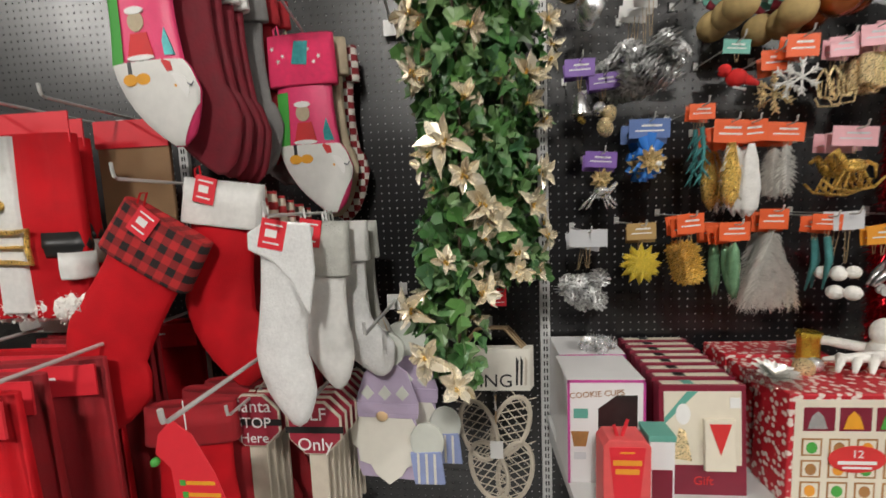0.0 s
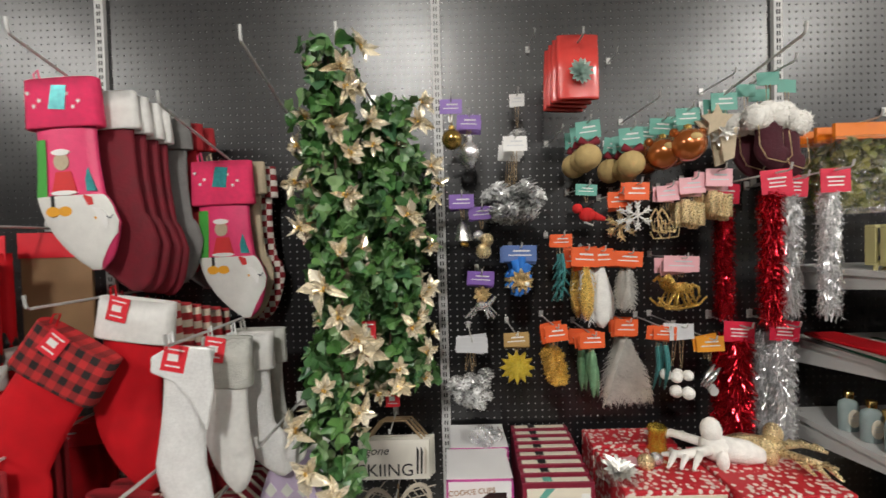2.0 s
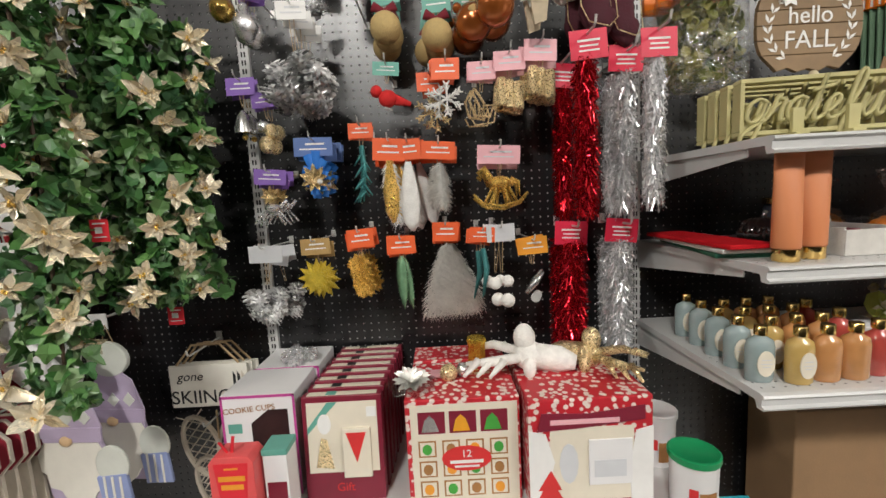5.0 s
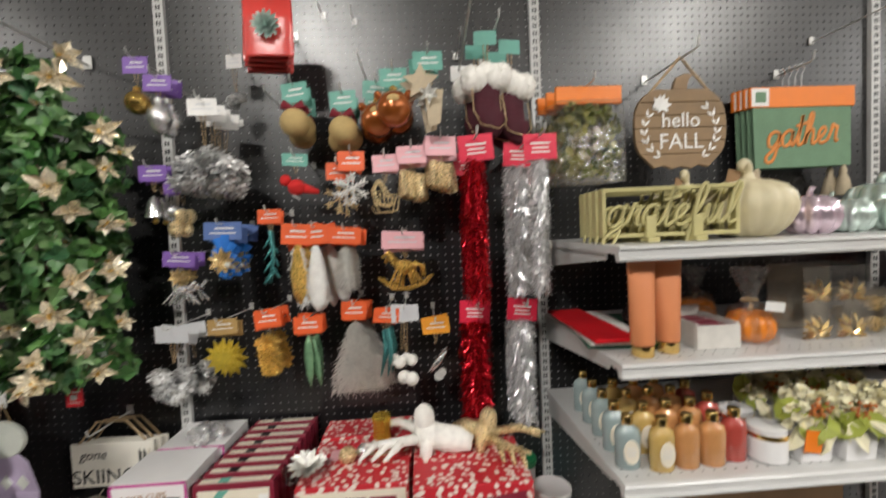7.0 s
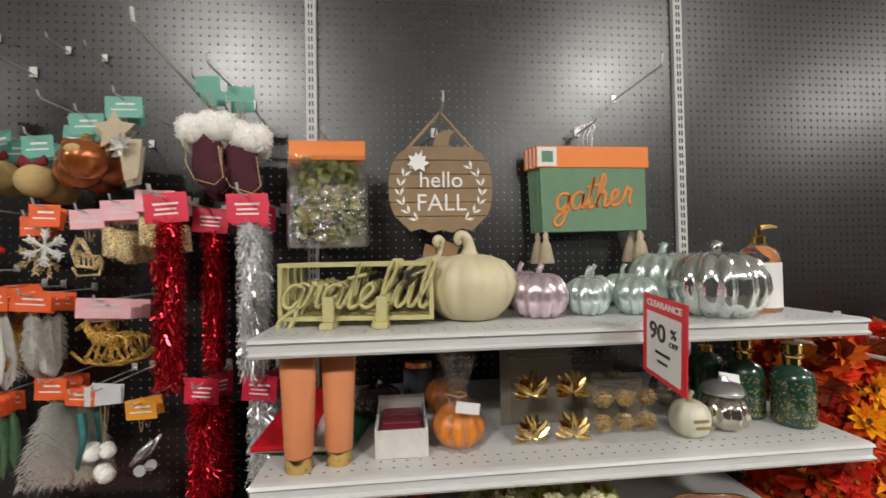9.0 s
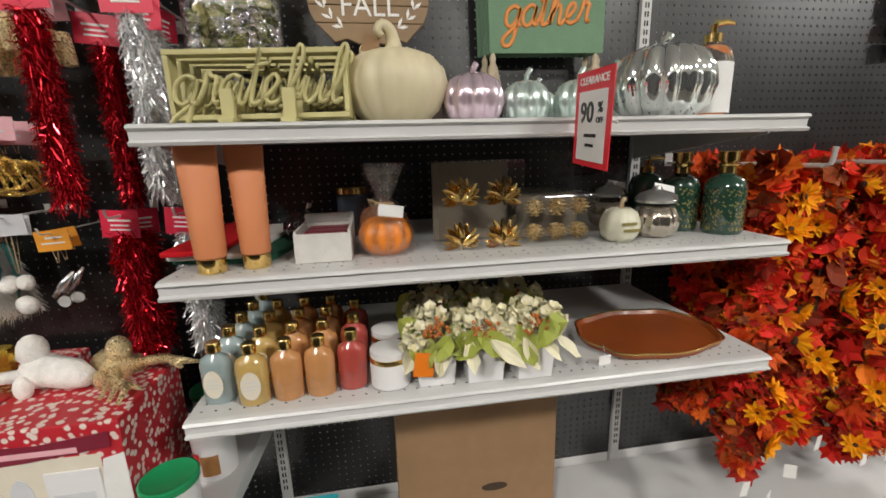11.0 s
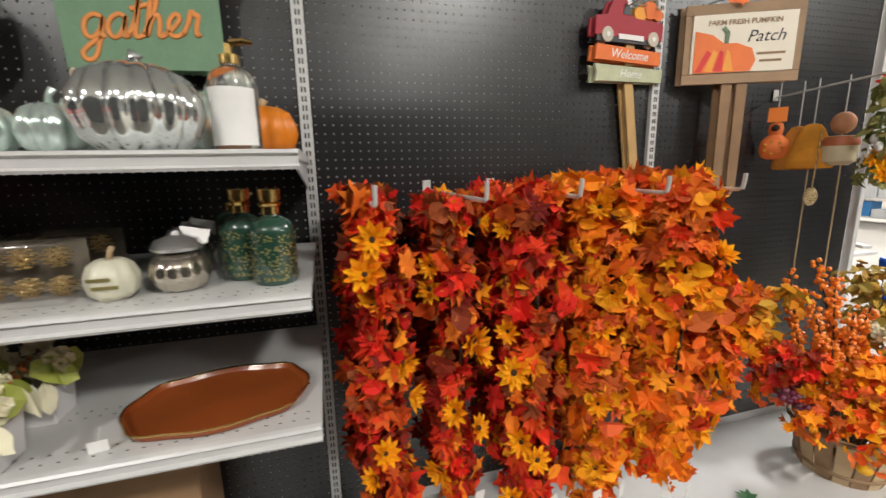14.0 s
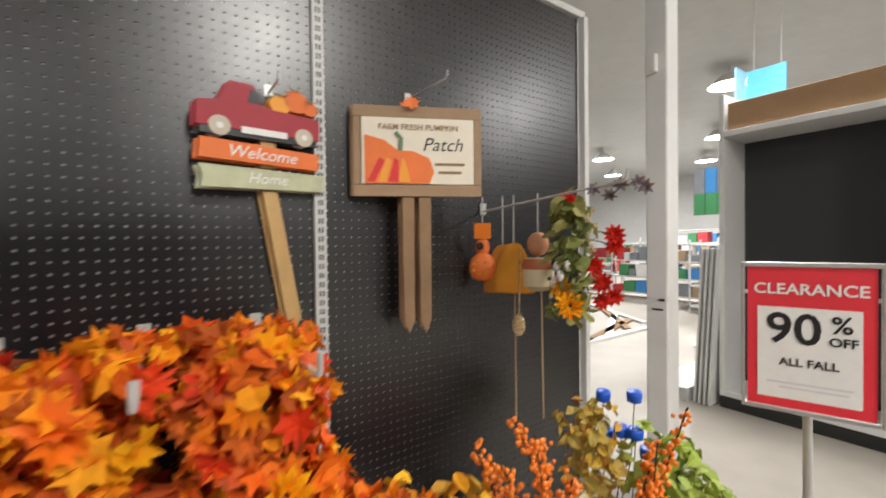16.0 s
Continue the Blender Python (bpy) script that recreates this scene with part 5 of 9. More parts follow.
def fur_boot(x, y, z, rz=0.0):
    t = thing("fur_boot_ornament", (x, y, z), "dark maroon felt boot with white fur cuff and green card", "ornament", "ornaments on hooks", pose(x, y, z, 0, 0, rz))
    part("header_card", Shape().box(-0.032, 0, 0.085, 0.032, 0.0012, 0.125), TAG_TEAL, t)
    part("string", Shape().tube([(-0.006, 0, 0.087), (-0.004, 0, 0.03)], 0.0012, 4).tube([(0.006, 0, 0.087), (0.004, 0, 0.03)], 0.0012, 4), TWINE, t)
    part("boot", sock_shape(0.085, 0.14, 0.035, 0.045), MAROON, t, m=pose(0, 0, -0.02), smooth="all")
    rng = random.Random(int(x * 1000))
    f = Shape()
    for k in range(5):
        fluffy(f, (-0.044 + 0.022 * k, rng.uniform(-0.006, 0.006), -0.005 + rng.uniform(-0.008, 0.008)), (0.032, 0.037, 0.04), 210, 0.009, rng)
    part("fur_cuff", f, FUR, t, smooth="all")
    cord = [(-0.042, -0.024, -0.04), (-0.04, -0.026, -0.10), (-0.02, -0.026, -0.14), (0.03, -0.026, -0.155), (0.05, -0.024, -0.135), (0.045, -0.026, -0.10), (0.04, -0.026, -0.06)]
    part("cord", Shape().tube(cord, 0.0016, 5), PALE_GOLD, t, smooth=True)


fur_boot(1.012, 1.15, 1.885, -6)
fur_boot(1.085, 1.17, 1.868, 8)
fur_boot(0.995, 1.22, 1.875, 3)
fur_boot(1.06, 1.25, 1.868, -5)
arm(1.04, 2.015, 1.08, 0.003, 0.02)


def tinsel_hang(x, y, zt, zb, w, material, seed, label, n=1):
    t = thing("tinsel_garland", (x, y, zt), label, "tinsel", "tinsel garlands")
    c = part("header_card", Shape().box(-0.046, -0.02, -0.068, 0.046, -0.0185, 0), TAG_RED, t, m=pose(0, 0, 0, 0, RNG.uniform(-6, 6), RNG.uniform(-8, 8)))
    bars([(0.0, -0.025, 0.055, 0.005), (0.0, -0.037, 0.045, 0.004), (0.0, -0.048, 0.05, 0.004)], WHITE, c, -0.0202)
    part("tinsel_fringe", tinsel(w, -0.06, zb - zt, seed, int(1500 + 34000 * w)), material, t, kind="stuff")
    part("cord", Shape().tube([(0, 0, -0.05), (0, 0, zb - zt)], w * 0.14, 8), material, t)
    for k in range(1, n):
        copy_thing(t, pose(x + RNG.uniform(-0.01, 0.01), y + 0.055 * k, zt - 0.004 * k, 0, 0, 70 * k))


tinsel_hang(0.958, 1.075, 1.70, 1.275, 0.066, TINSEL_RED, 1, "sparkling red tinsel garland with crimson card", 1)
tinsel_hang(1.108, 1.195, 1.70, 1.275, 0.066, TINSEL_SILVER, 2, "sparkling silver tinsel garland with crimson card", 2)
tinsel_hang(1.133, 1.085, 1.70, 1.295, 0.056, TINSEL_SILVER, 3, "thin silver tinsel garland with crimson card", 1)
tinsel_hang(0.966, 1.235, 1.235, 0.855, 0.092, TINSEL_RED, 4, "thick red tinsel garland with crimson card", 2)
tinsel_hang(1.113, 1.235, 1.235, 0.865, 0.078, TINSEL_SILVER, 5, "thick silver tinsel garland with crimson card", 2)
tinsel_hang(0.965, 1.29, 1.69, 1.25, 0.066, TINSEL_RED, 6, "thick red tinsel garland with crimson card", 1)
for hx, hz, ht in ((0.958, 1.69, 1.0), (1.108, 1.685, 1.12), (0.966, 1.222, 1.16), (1.113, 1.222, 1.16), (1.133, 1.695, 1.01)):
    arm(hx, hz, ht, 0.003, 0.02)
# red packs at the top
PACK = mat("red_gift_bag_film", (0.66, 0.06, 0.05), 0.25, var=0.1, scale=30, bump=0.4, bscale=40, coat=0.6)
MINT = mat("mint_foil", (0.52, 0.66, 0.60), 0.3, 0.4, var=0.3, scale=90)
for i in range(4):
    t = thing("gift_bow_pack", (0.425, 1.12 + 0.025 * i, 2.115), "red pack with a mint foil bow under clear film", "pack", "red bow packs", pose(0.425 - 0.006 * i, 1.12 + 0.025 * i, 2.115 - 0.004 * i, 0, RNG.uniform(-3, 3), 3))
    part("pouch", cuff_shape(0.125, 0.18, 0.02, 1.02), PACK, t, smooth="all")
    part("bow", petals(14, 0.042, -0.105, 3, -0.014), MINT, t)
arm(0.425, 2.10, 1.06, 0.003, 0.02)
for hx, hz, ht in ((0.33, 2.2, 1.25), (0.39, 1.86, 1.16), (0.66, 1.93, 1.1), (0.95, 2.03, 1.2), (0.62, 2.15, 1.3), (0.52, 2.17, 1.3)):
    arm(hx, hz, ht, 0.0022, 0.016)
arm(0.956, 2.03, 0.95, 0.004, 0.03, card=1.34, dz=-0.06, label="long pale steel hook with white price holder")

# ---- wooden signs below the garlands ----
LILAC = mat("lilac_paint", (0.46, 0.38, 0.52), 0.6, var=0.1)
SAGE = mat("pale_sage_paint", (0.60, 0.62, 0.56), 0.7, var=0.08)
CREAM = mat("cream_paint", (0.74, 0.71, 0.63), 0.7, var=0.06)
PERI = mat("periwinkle_paint", (0.28, 0.34, 0.58), 0.6, var=0.12)
WOOD = mat("pale_pine_wood", (0.46, 0.33, 0.19), 0.65, var=0.2, scale=14, bump=0.2)
SKIN = mat("tan_paint", (0.62, 0.43, 0.24), 0.6)
LIGHT_WOOD = mat("whitewashed_wood", (0.55, 0.49, 0.40), 0.7, var=0.15, scale=20, bump=0.2)


def gnome(x, y, z, rz):
    t = thing("gnome_sign", (x, y, z), "flat wooden gnome sign in lilac and cream holding a present", "sign", "gnome signs", pose(x, y, z, 0, 0, rz))
    part("body", Shape().slab([(-0.105, 0.0), (0.07, -0.005), (0.085, 0.09), (0.06, 0.2), (-0.08, 0.2), (-0.12, 0.1), (-0.115, 0.03)], 0, 0.012), LILAC, t, bevel=0.003)
    part("beard", Shape().slab([(-0.1, 0.2), (-0.132, 0.15), (-0.128, 0.1), (-0.112, 0.09), (-0.108, 0.05), (-0.075, 0.04), (-0.06, 0.01), (-0.02, -0.02), (0.02, 0.01), (0.035, 0.035), (0.06, 0.05), (0.078, 0.1), (0.075, 0.15), (0.05, 0.2)], -0.005, 0.0), CREAM, t, bevel=0.002)
    part("hat", Shape().slab([(-0.105, 0.19), (0.075, 0.19), (0.08, 0.235), (0.05, 0.33), (0.01, 0.36), (-0.05, 0.36), (-0.08, 0.32), (-0.11, 0.235)], -0.009, -0.003), LILAC, t, bevel=0.003)
    for k in range(3):
        cx = -0.07 + 0.052 * k
        part("diamond", Shape().slab([(cx - 0.02, 0.265), (cx, 0.245), (cx + 0.02, 0.265), (cx, 0.29)], -0.011, -0.0085), SAGE, t)
    part("hat_brim", Shape().slab(rect(-0.11, 0.205, 0.08, 0.237), -0.0125, -0.0092), LILAC, t, bevel=0.002)
    part("pompom", Shape().slab(oval(-0.02, 0.395, 0.068, 0.055, 22), -0.012, 0.004), SAGE, t, bevel=0.004)
    part("nose", Shape().ball((-0.03, -0.01, 0.197), 0.018, 8, 0.9, sy=0.6), SKIN, t, smooth="all")
    part("present", Shape().slab([(0.06, -0.005), (0.15, 0.0), (0.14, 0.1), (0.05, 0.09)], -0.016, -0.006), PERI, t, bevel=0.002)
    for k in range(3):
        part("stripe", Shape().slab(rect(0.07 + 0.024 * k, 0.0, 0.077 + 0.024 * k, 0.092), -0.0172, -0.0158), CREAM, t)
    part("sack", Shape().slab(oval(0.1, 0.125, 0.05, 0.058, 16), -0.014, -0.005), SAGE, t, bevel=0.003)
    part("cord", Shape().tube([(-0.04, 0.002, 0.44), (-0.02, 0.0, 0.5), (0.0, 0.002, 0.44)], 0.0018, 5), TWINE, t)


gnome(-0.475, 1.13, 0.50, -4)
gnome(-0.43, 1.24, 0.495, -6)
arm(-0.475, 1.01, 0.90, 0.0045, 0.03, card=1.25, label="white wire arm holding gnome signs")
OCT = [(0.08 * math.cos(radians(22.5 + 45 * k)), 0.08 * math.sin(radians(22.5 + 45 * k))) for k in range(8)]
CRIMSON = mat("dark_crimson_paint", (0.30, 0.02, 0.04), 0.6, var=0.12)


def stop_sign(x, y, z, words, front=True):
    t = thing("octagonal_sign", (x, y, z), "red octagonal wooden sign with white lettering on a pale stake", "sign", "octagonal signs")
    part("board", Shape().slab(OCT, 0, 0.01), LIGHT_WOOD, t, bevel=0.002)
    part("face", Shape().slab([(a * 0.94, b * 0.94) for a, b in OCT], -0.002, 0.0005), CRIMSON, t)
    part("stake", Shape().slab(rect(-0.025, -0.36, 0.025, -0.07), 0.0105, 0.02), LIGHT_WOOD, t, bevel=0.001)
    if front:
        part("band", Shape().slab(rect(-0.08, -0.012, 0.08, 0.006), -0.003, -0.0018), BLACK, t)
        for (w, s, zz) in words:
            letters(w, s, WHITE, t, pose(0, -0.004, zz), deep=0.0006)


stop_sign(-0.835, 1.02, 0.735, [("Santa", 0.05, 0.042), ("STOP", 0.042, -0.005), ("Here", 0.04, -0.048)])
for i in range(3):
    stop_sign(-0.83 + 0.005 * i, 1.05 + 0.03 * i, 0.732, [], False)
stop_sign(-0.665, 1.02, 0.715, [("ELF", 0.05, 0.04), ("Only", 0.05, -0.045)])
for i in range(7):
    stop_sign(-0.66 + 0.004 * i, 1.05 + 0.032 * i, 0.715, [], False)
arm(-0.775, 0.93, 0.65, 0.005, 0.03, label="white wire arm holding wooden signs")
arm(-0.66, 0.80, 0.92, 0.004, 0.03)
arm(-0.84, 0.80, 0.92, 0.004, 0.03)


def ski_sign(x, y, z):
    t = thing("ski_sign", (x, y, z), "white wooden plank sign with skis and twine hanger", "sign", "ski signs")
    part("board", Shape().box(-0.125, 0, -0.07, 0.125, 0.01, 0.07), CREAM, t, bevel=0.002)
    letters("SKIING", 0.062, BLACK, t, pose(-0.028, -0.0006, -0.038), deep=0.0005)
    letters("gone", 0.042, BLACK, t, pose(-0.06, -0.0006, 0.032), deep=0.0005, shear=0.3)
    for k in range(3):
        part("ski", Shape().slab([(0.078 + 0.014 * k, -0.05), (0.084 + 0.014 * k, -0.05), (0.088 + 0.014 * k, 0.03), (0.08 + 0.014 * k, 0.045)], -0.002, 0), SLOT if k < 2 else LIGHT_WOOD, t)
    part("hanger", Shape().tube([(-0.1, 0.005, 0.07), (-0.045, 0.005, 0.135), (0.045, 0.005, 0.135), (0.1, 0.005, 0.07)], 0.004, 6), TWINE, t, smooth=True)


for i in range(3):
    ski_sign(-0.185 + 0.008 * i, 1.29 + 0.022 * i, 0.765 - 0.003 * i)
arm(-0.185, 0.895, 1.2, 0.003, 0.02)
sn = thing("snowshoe_decoration", (-0.175, 1.29, 0.32), "crossed pair of grey wooden snowshoes with a white tag", "decoration")
for k, (bx, bz, tilt) in enumerate(((-0.055, 0.24, -16), (0.05, 0.25, 20), (-0.025, 0.1, -18), (0.06, 0.09, 12))):
    s = Shape()
    ring = [(0.055 * math.cos(2 * math.pi * i / 18), 0, 0.105 * math.sin(2 * math.pi * i / 18)) for i in range(19)]
    s.tube(ring, 0.008, 6)
    for q in range(-3, 4):
        s.tube([(-0.045, 0, 0.03 * q - 0.03), (0.045, 0, 0.03 * q + 0.03)], 0.0022, 4)
        s.tube([(-0.045, 0, 0.03 * q + 0.03), (0.045, 0, 0.03 * q - 0.03)], 0.0022, 4)
    part("snowshoe", s, LIGHT_WOOD, sn, m=pose(bx, 0.012 * (k % 2), bz, 0, tilt, 0), smooth=True)
part("price_tag", Shape().box(-0.02, -0.012, 0.15, 0.022, -0.01, 0.21), WHITE, sn)
part("cord", Shape().tube([(0.0, 0.0, 0.2), (0.002, 0.0, 0.36)], 0.003, 5), TWINE, sn)
arm(-0.175, 0.66, 1.22, 0.003, 0.02)
# red card shaped like a hat
ec = thing("red_list_card", (-0.79, 0.72, 0.77), "red curved cardboard list card with green pompom on a hook", "sign")
part("card", Shape().slab([(-0.07, 0.06), (-0.06, 0.1), (-0.03, 0.13), (0.01, 0.1), (0.05, 0.02), (0.09, -0.1), (-0.03, -0.12), (-0.04, 0.03)], 0, 0.004), RED, ec, bevel=0.001)
bars([(0.02, 0.0, 0.06, 0.008), (0.025, -0.025, 0.07, 0.008), (0.03, -0.05, 0.06, 0.008), (0.035, -0.075, 0.06, 0.008)], YELLOW_PRINT, ec, 0)
bars([(-0.018, 0.0, 0.012, 0.012), (-0.014, -0.025, 0.012, 0.012), (-0.01, -0.05, 0.012, 0.012), (-0.006, -0.075, 0.012, 0.012)], APPLE_GREEN, ec, 0, "list_box")
part("pompom", Shape().ball((-0.068, -0.004, 0.045), 0.009, 8), APPLE_GREEN, ec, smooth="all")
part("cord", Shape().tube([(0.0, 0.002, 0.11), (0.0, 0.0, 0.17)], 0.0015, 4), WHITE, ec)

# ---- gift boxes on the shelf under the ornaments ----
GZ = 0.5755
BOX_WHITE = mat("glossy_white_box", (0.76, 0.75, 0.75), 0.35, var=0.05, scale=12)
BOX_PINKLINE = mat("magenta_print", (0.50, 0.06, 0.28), 0.4)
BOX_DARK = mat("dark_window_film", (0.035, 0.02, 0.02), 0.15, var=0.4, scale=20)
BOX_MAROON = mat("maroon_box", (0.20, 0.015, 0.035), 0.4, var=0.12, scale=12)
BOX_CREAM = mat("cream_box_print", (0.72, 0.66, 0.54), 0.45, var=0.06)
FLORAL = mat("red_floral_paper", (0.55, 0.02, 0.03), 0.45, var=0.1)
nt = FLORAL.node_tree
vor = nt.nodes.new("ShaderNodeTexVoronoi")
vor.inputs["Scale"].default_value = 62
tco = nt.nodes.new("ShaderNodeTexCoord")
nt.links.new(tco.outputs["Object"], vor.inputs["Vector"])
rmp = nt.nodes.new("ShaderNodeValToRGB")
rmp.color_ramp.elements[0].position, rmp.color_ramp.elements[0].color = 0.36, (0.72, 0.62, 0.56, 1)
rmp.color_ramp.elements[1].position, rmp.color_ramp.elements[1].color = 0.46, (0.50, 0.018, 0.03, 1)
nt.links.new(vor.outputs["Distance"], rmp.inputs["Fac"])
for l in list(nt.links):
    if l.to_node.type == "VECT_MATH" and l.to_socket == l.to_node.inputs[0]:
        node = l.to_node
        nt.links.remove(l)
        nt.links.new(rmp.outputs["Color"], node.inputs[0])
        break
COOKIE = mat("baked_brown", (0.34, 0.16, 0.05), 0.7, var=0.25, scale=60, bump=0.3)


def cookie_box(x, y, z, front):
    t = thing("cookie_box", (x, y, z), "white window box of cookie cups with pink edges", "box", "cookie boxes")
    part("carton", Shape().box(0, 0, 0, 0.19, 0.17, 0.275), BOX_WHITE, t, bevel=0.003)
    for a in ((0.0, 0.0, 0.006, 0.275), (0.184, 0.0, 0.19, 0.275), (0.0, 0.268, 0.19, 0.275)):
        part("edge_line", Shape().box(a[0], -0.0008, a[1], a[2], 0.0, a[3]), BOX_PINKLINE, t)
    part("window", Shape().slab([(0.075, 0.09), (0.17, 0.09), (0.17, 0.235), (0.12, 0.235), (0.075, 0.2)], -0.0015, 0.0), BOX_DARK, t)
    letters("COOKIE CUPS", 0.021, COOKIE, t, pose(0.072, -0.0012, 0.238, 0, -4), deep=0.0004)
    part("seal", Shape().box(0.015, -0.0012, 0.175, 0.05, 0, 0.2), TAG_TEAL, t)
    part("cup_print", Shape().slab([(0.015, 0.1), (0.045, 0.1), (0.052, 0.14), (0.008, 0.14)], -0.0012, 0), COOKIE, t)
    bars([(0.03, 0.075, 0.03, 0.02)], TAG_GREY, t, -0.0002, "picture_print")


cookie_box(0.0, 1.02, GZ, True)
cookie_box(-0.008 + 0.02, 1.195, GZ, False)


def window_box(x, y, z, tilt, front=False):
    t = thing("ornament_gift_box", (x, y, z), "flat maroon window gift box with dark ribbon standing on edge", "box", "maroon gift boxes", pose(x, y, z, tilt, 0, 0))
    part("frame", Shape().box(0, 0, 0, 0.2, 0.034, 0.27), BOX_MAROON, t, bevel=0.002)
    part("window", Shape().box(0.012, -0.0012, 0.075, 0.188, 0, 0.255), BOX_CREAM, t)
    part("top_window", Shape().box(0.012, 0.006, 0.27, 0.188, 0.028, 0.2712), BOX_CREAM, t)
    part("ribbon", Shape().box(0.06, 0.005, 0.2713, 0.085, 0.029, 0.2722), TAG_TEAL if front else BLACK, t)
    if front:
        part("sash", Shape().slab([(0.012, 0.19), (0.012, 0.175), (0.09, 0.255), (0.065, 0.255)], -0.0022, -0.0014), TAG_TEAL, t)
        part("label_tag", Shape().slab(oval(0.055, 0.2, 0.017, 0.026, 14), -0.003, -0.0018), WHITE, t)
        part("inner_box", Shape().box(0.1, -0.012, 0.065, 0.17, -0.0014, 0.19), BOX_CREAM, t, bevel=0.002)
        part("red_seal", Shape().slab([(0.11, 0.18), (0.16, 0.18), (0.135, 0.105)], -0.0135, -0.0122), RED_PRINT, t)
        part("price_tag", Shape().box(0.162, -0.003, 0.215, 0.186, -0.0016, 0.24), WHITE, t)
        part("foil_print", Shape().slab([(0.03, 0.09), (0.075, 0.085), (0.06, 0.16), (0.045, 0.165)], -0.0024, -0.0014), PALE_GOLD, t)
        letters("Gift", 0.03, RED_PRINT, t, pose(0.1, -0.0008, 0.035), deep=0.0004)


for i in range(8):
    window_box(0.212 + 0.003 * i, 0.985 + 0.047 * i, GZ, -4, i == 0)


def advent_box(x, y, z, w, h, d, kind_):
    t = thing("biscuit_gift_box", (x, y, z), "red floral paper gift box with picture windows" if kind_ else "red floral gift box with banner and clear window", "box", "floral gift boxes")
    part("carton", Shape().box(0, 0, 0, w, d, h), FLORAL, t, bevel=0.003)
    if kind_ == 1:
        part("front_panel", Shape().box(0.012, -0.0012, 0.0, w - 0.006, 0, h - 0.012), BOX_CREAM, t)
        cols_ = [SILVER, YELLOW_PRINT, APPLE_GREEN]
        for k in range(3):
            x0 = 0.03 + k * (w - 0.05) / 3
            part("picture_window", Shape().box(x0, -0.002, h - 0.085, x0 + (w - 0.08) / 3, -0.0012, h - 0.03), BOX_MAROON, t)
            part("shaker_print", Shape().slab([(x0 + 0.008, h - 0.08), (x0 + 0.05, h - 0.08), (x0 + 0.04, h - 0.05), (x0 + 0.028, h - 0.038), (x0 + 0.016, h - 0.05)], -0.003, -0.002), cols_[k], t)
        for r in range(3):
            for k in range(4):
                x0 = 0.028 + k * (w - 0.045) / 4
                z0 = h - 0.145 - 0.052 * r
                p_ = part("picture_window", Shape().box(x0, -0.0018, z0, x0 + 0.043, -0.0012, z0 + 0.042), COOKIE, t)
                part("paper", Shape().box(x0 + 0.004, -0.0022, z0 + 0.004, x0 + 0.039, -0.0018, z0 + 0.038), BOX_CREAM, p_)
                part("biscuit", Shape().slab(oval(x0 + 0.021, z0 + 0.02, 0.012, 0.014, 9 + r), -0.0032, -0.0022), (APPLE_GREEN, COOKIE, TAG_AMBER)[(r + k) % 3], p_)
        part("title_plate", Shape().slab(oval(w * 0.52, h - 0.15, 0.06, 0.032, 18), -0.005, -0.003), RED_PRINT, t)
        letters("12", 0.026, WHITE, t, pose(w * 0.52, -0.0056, h - 0.138), deep=0.0004)
        bars([(w * 0.52, h - 0.158, 0.08, 0.008), (w * 0.52, h - 0.17, 0.06, 0.005)], WHITE, t, -0.005)
    elif kind_ == 2:
        part("window", Shape().box(0.05, -0.0012, 0.02, w - 0.045, 0, h - 0.07), BOX_CREAM, t)
        part("inner_box", Shape().box(w * 0.48, -0.006, 0.06, w - 0.05, -0.0014, h - 0.1), BOX_WHITE, t, bevel=0.001)
        part("inner_window", Shape().box(w * 0.52, -0.0072, 0.08, w - 0.065, -0.006, h - 0.15), TAG_GREY, t)
        part("figure_print", Shape().slab(oval(w * 0.32, h * 0.42, 0.022, 0.05, 12), -0.003, -0.0014), TAG_GREY, t)
        part("banner", Shape().slab([(0.02, h - 0.075), (0.12, h - 0.07), (w - 0.02, h - 0.055), (w - 0.02, h - 0.02), (0.14, h - 0.035), (0.03, h - 0.03)], -0.005, -0.0025), BOX_MAROON, t, bevel=0.001)
        bars([(0.13, h - 0.053, 0.16, 0.012)], TAG_PINK, t, -0.005)
        part("side_trim", Shape().slab([(0.0, 0), (0.05, 0), (0.045, 0.06), (0.06, 0.12), (0.04, 0.19), (0.0, 0.2)], -0.0028, -0.0016), WHITE, t)
        part("side_trim", Shape().slab([(w - 0.05, 0), (w, 0), (w, 0.2), (w - 0.04, 0.19), (w - 0.055, 0.1)], -0.0028, -0.0016), WHITE, t)
        part("tree_print", Shape().slab([(0.01, 0.005), (0.09, 0.005), (0.065, 0.05), (0.075, 0.05), (0.05, 0.1), (0.02, 0.05), (0.03, 0.05)], -0.004, -0.003), RED_PRINT, t)


advent_box(0.475, 0.955, GZ, 0.275, 0.27, 0.12, 1)
advent_box(0.48, 1.08, GZ, 0.275, 0.262, 0.12, 0)
advent_box(0.48, 1.21, GZ, 0.275, 0.265, 0.12, 0)
advent_box(0.762, 0.92, GZ, 0.29, 0.272, 0.26, 2)
sr = thing("toffee_box", (0.045, 0.87, GZ), "small red gift carton with pink sides and ribbon", "box")
part("carton", Shape().slab([(0, 0), (0.1, 0), (0.1, 0.19), (0.088, 0.205), (0.012, 0.205), (0, 0.19)], 0, 0.06), mat("coral_box", (0.72, 0.10, 0.10), 0.4), sr, bevel=0.002)
part("red_panel", Shape().slab([(0.03, 0.0), (0.07, 0.0), (0.088, 0.19), (0.012, 0.19)], -0.001, 0), RED, sr)
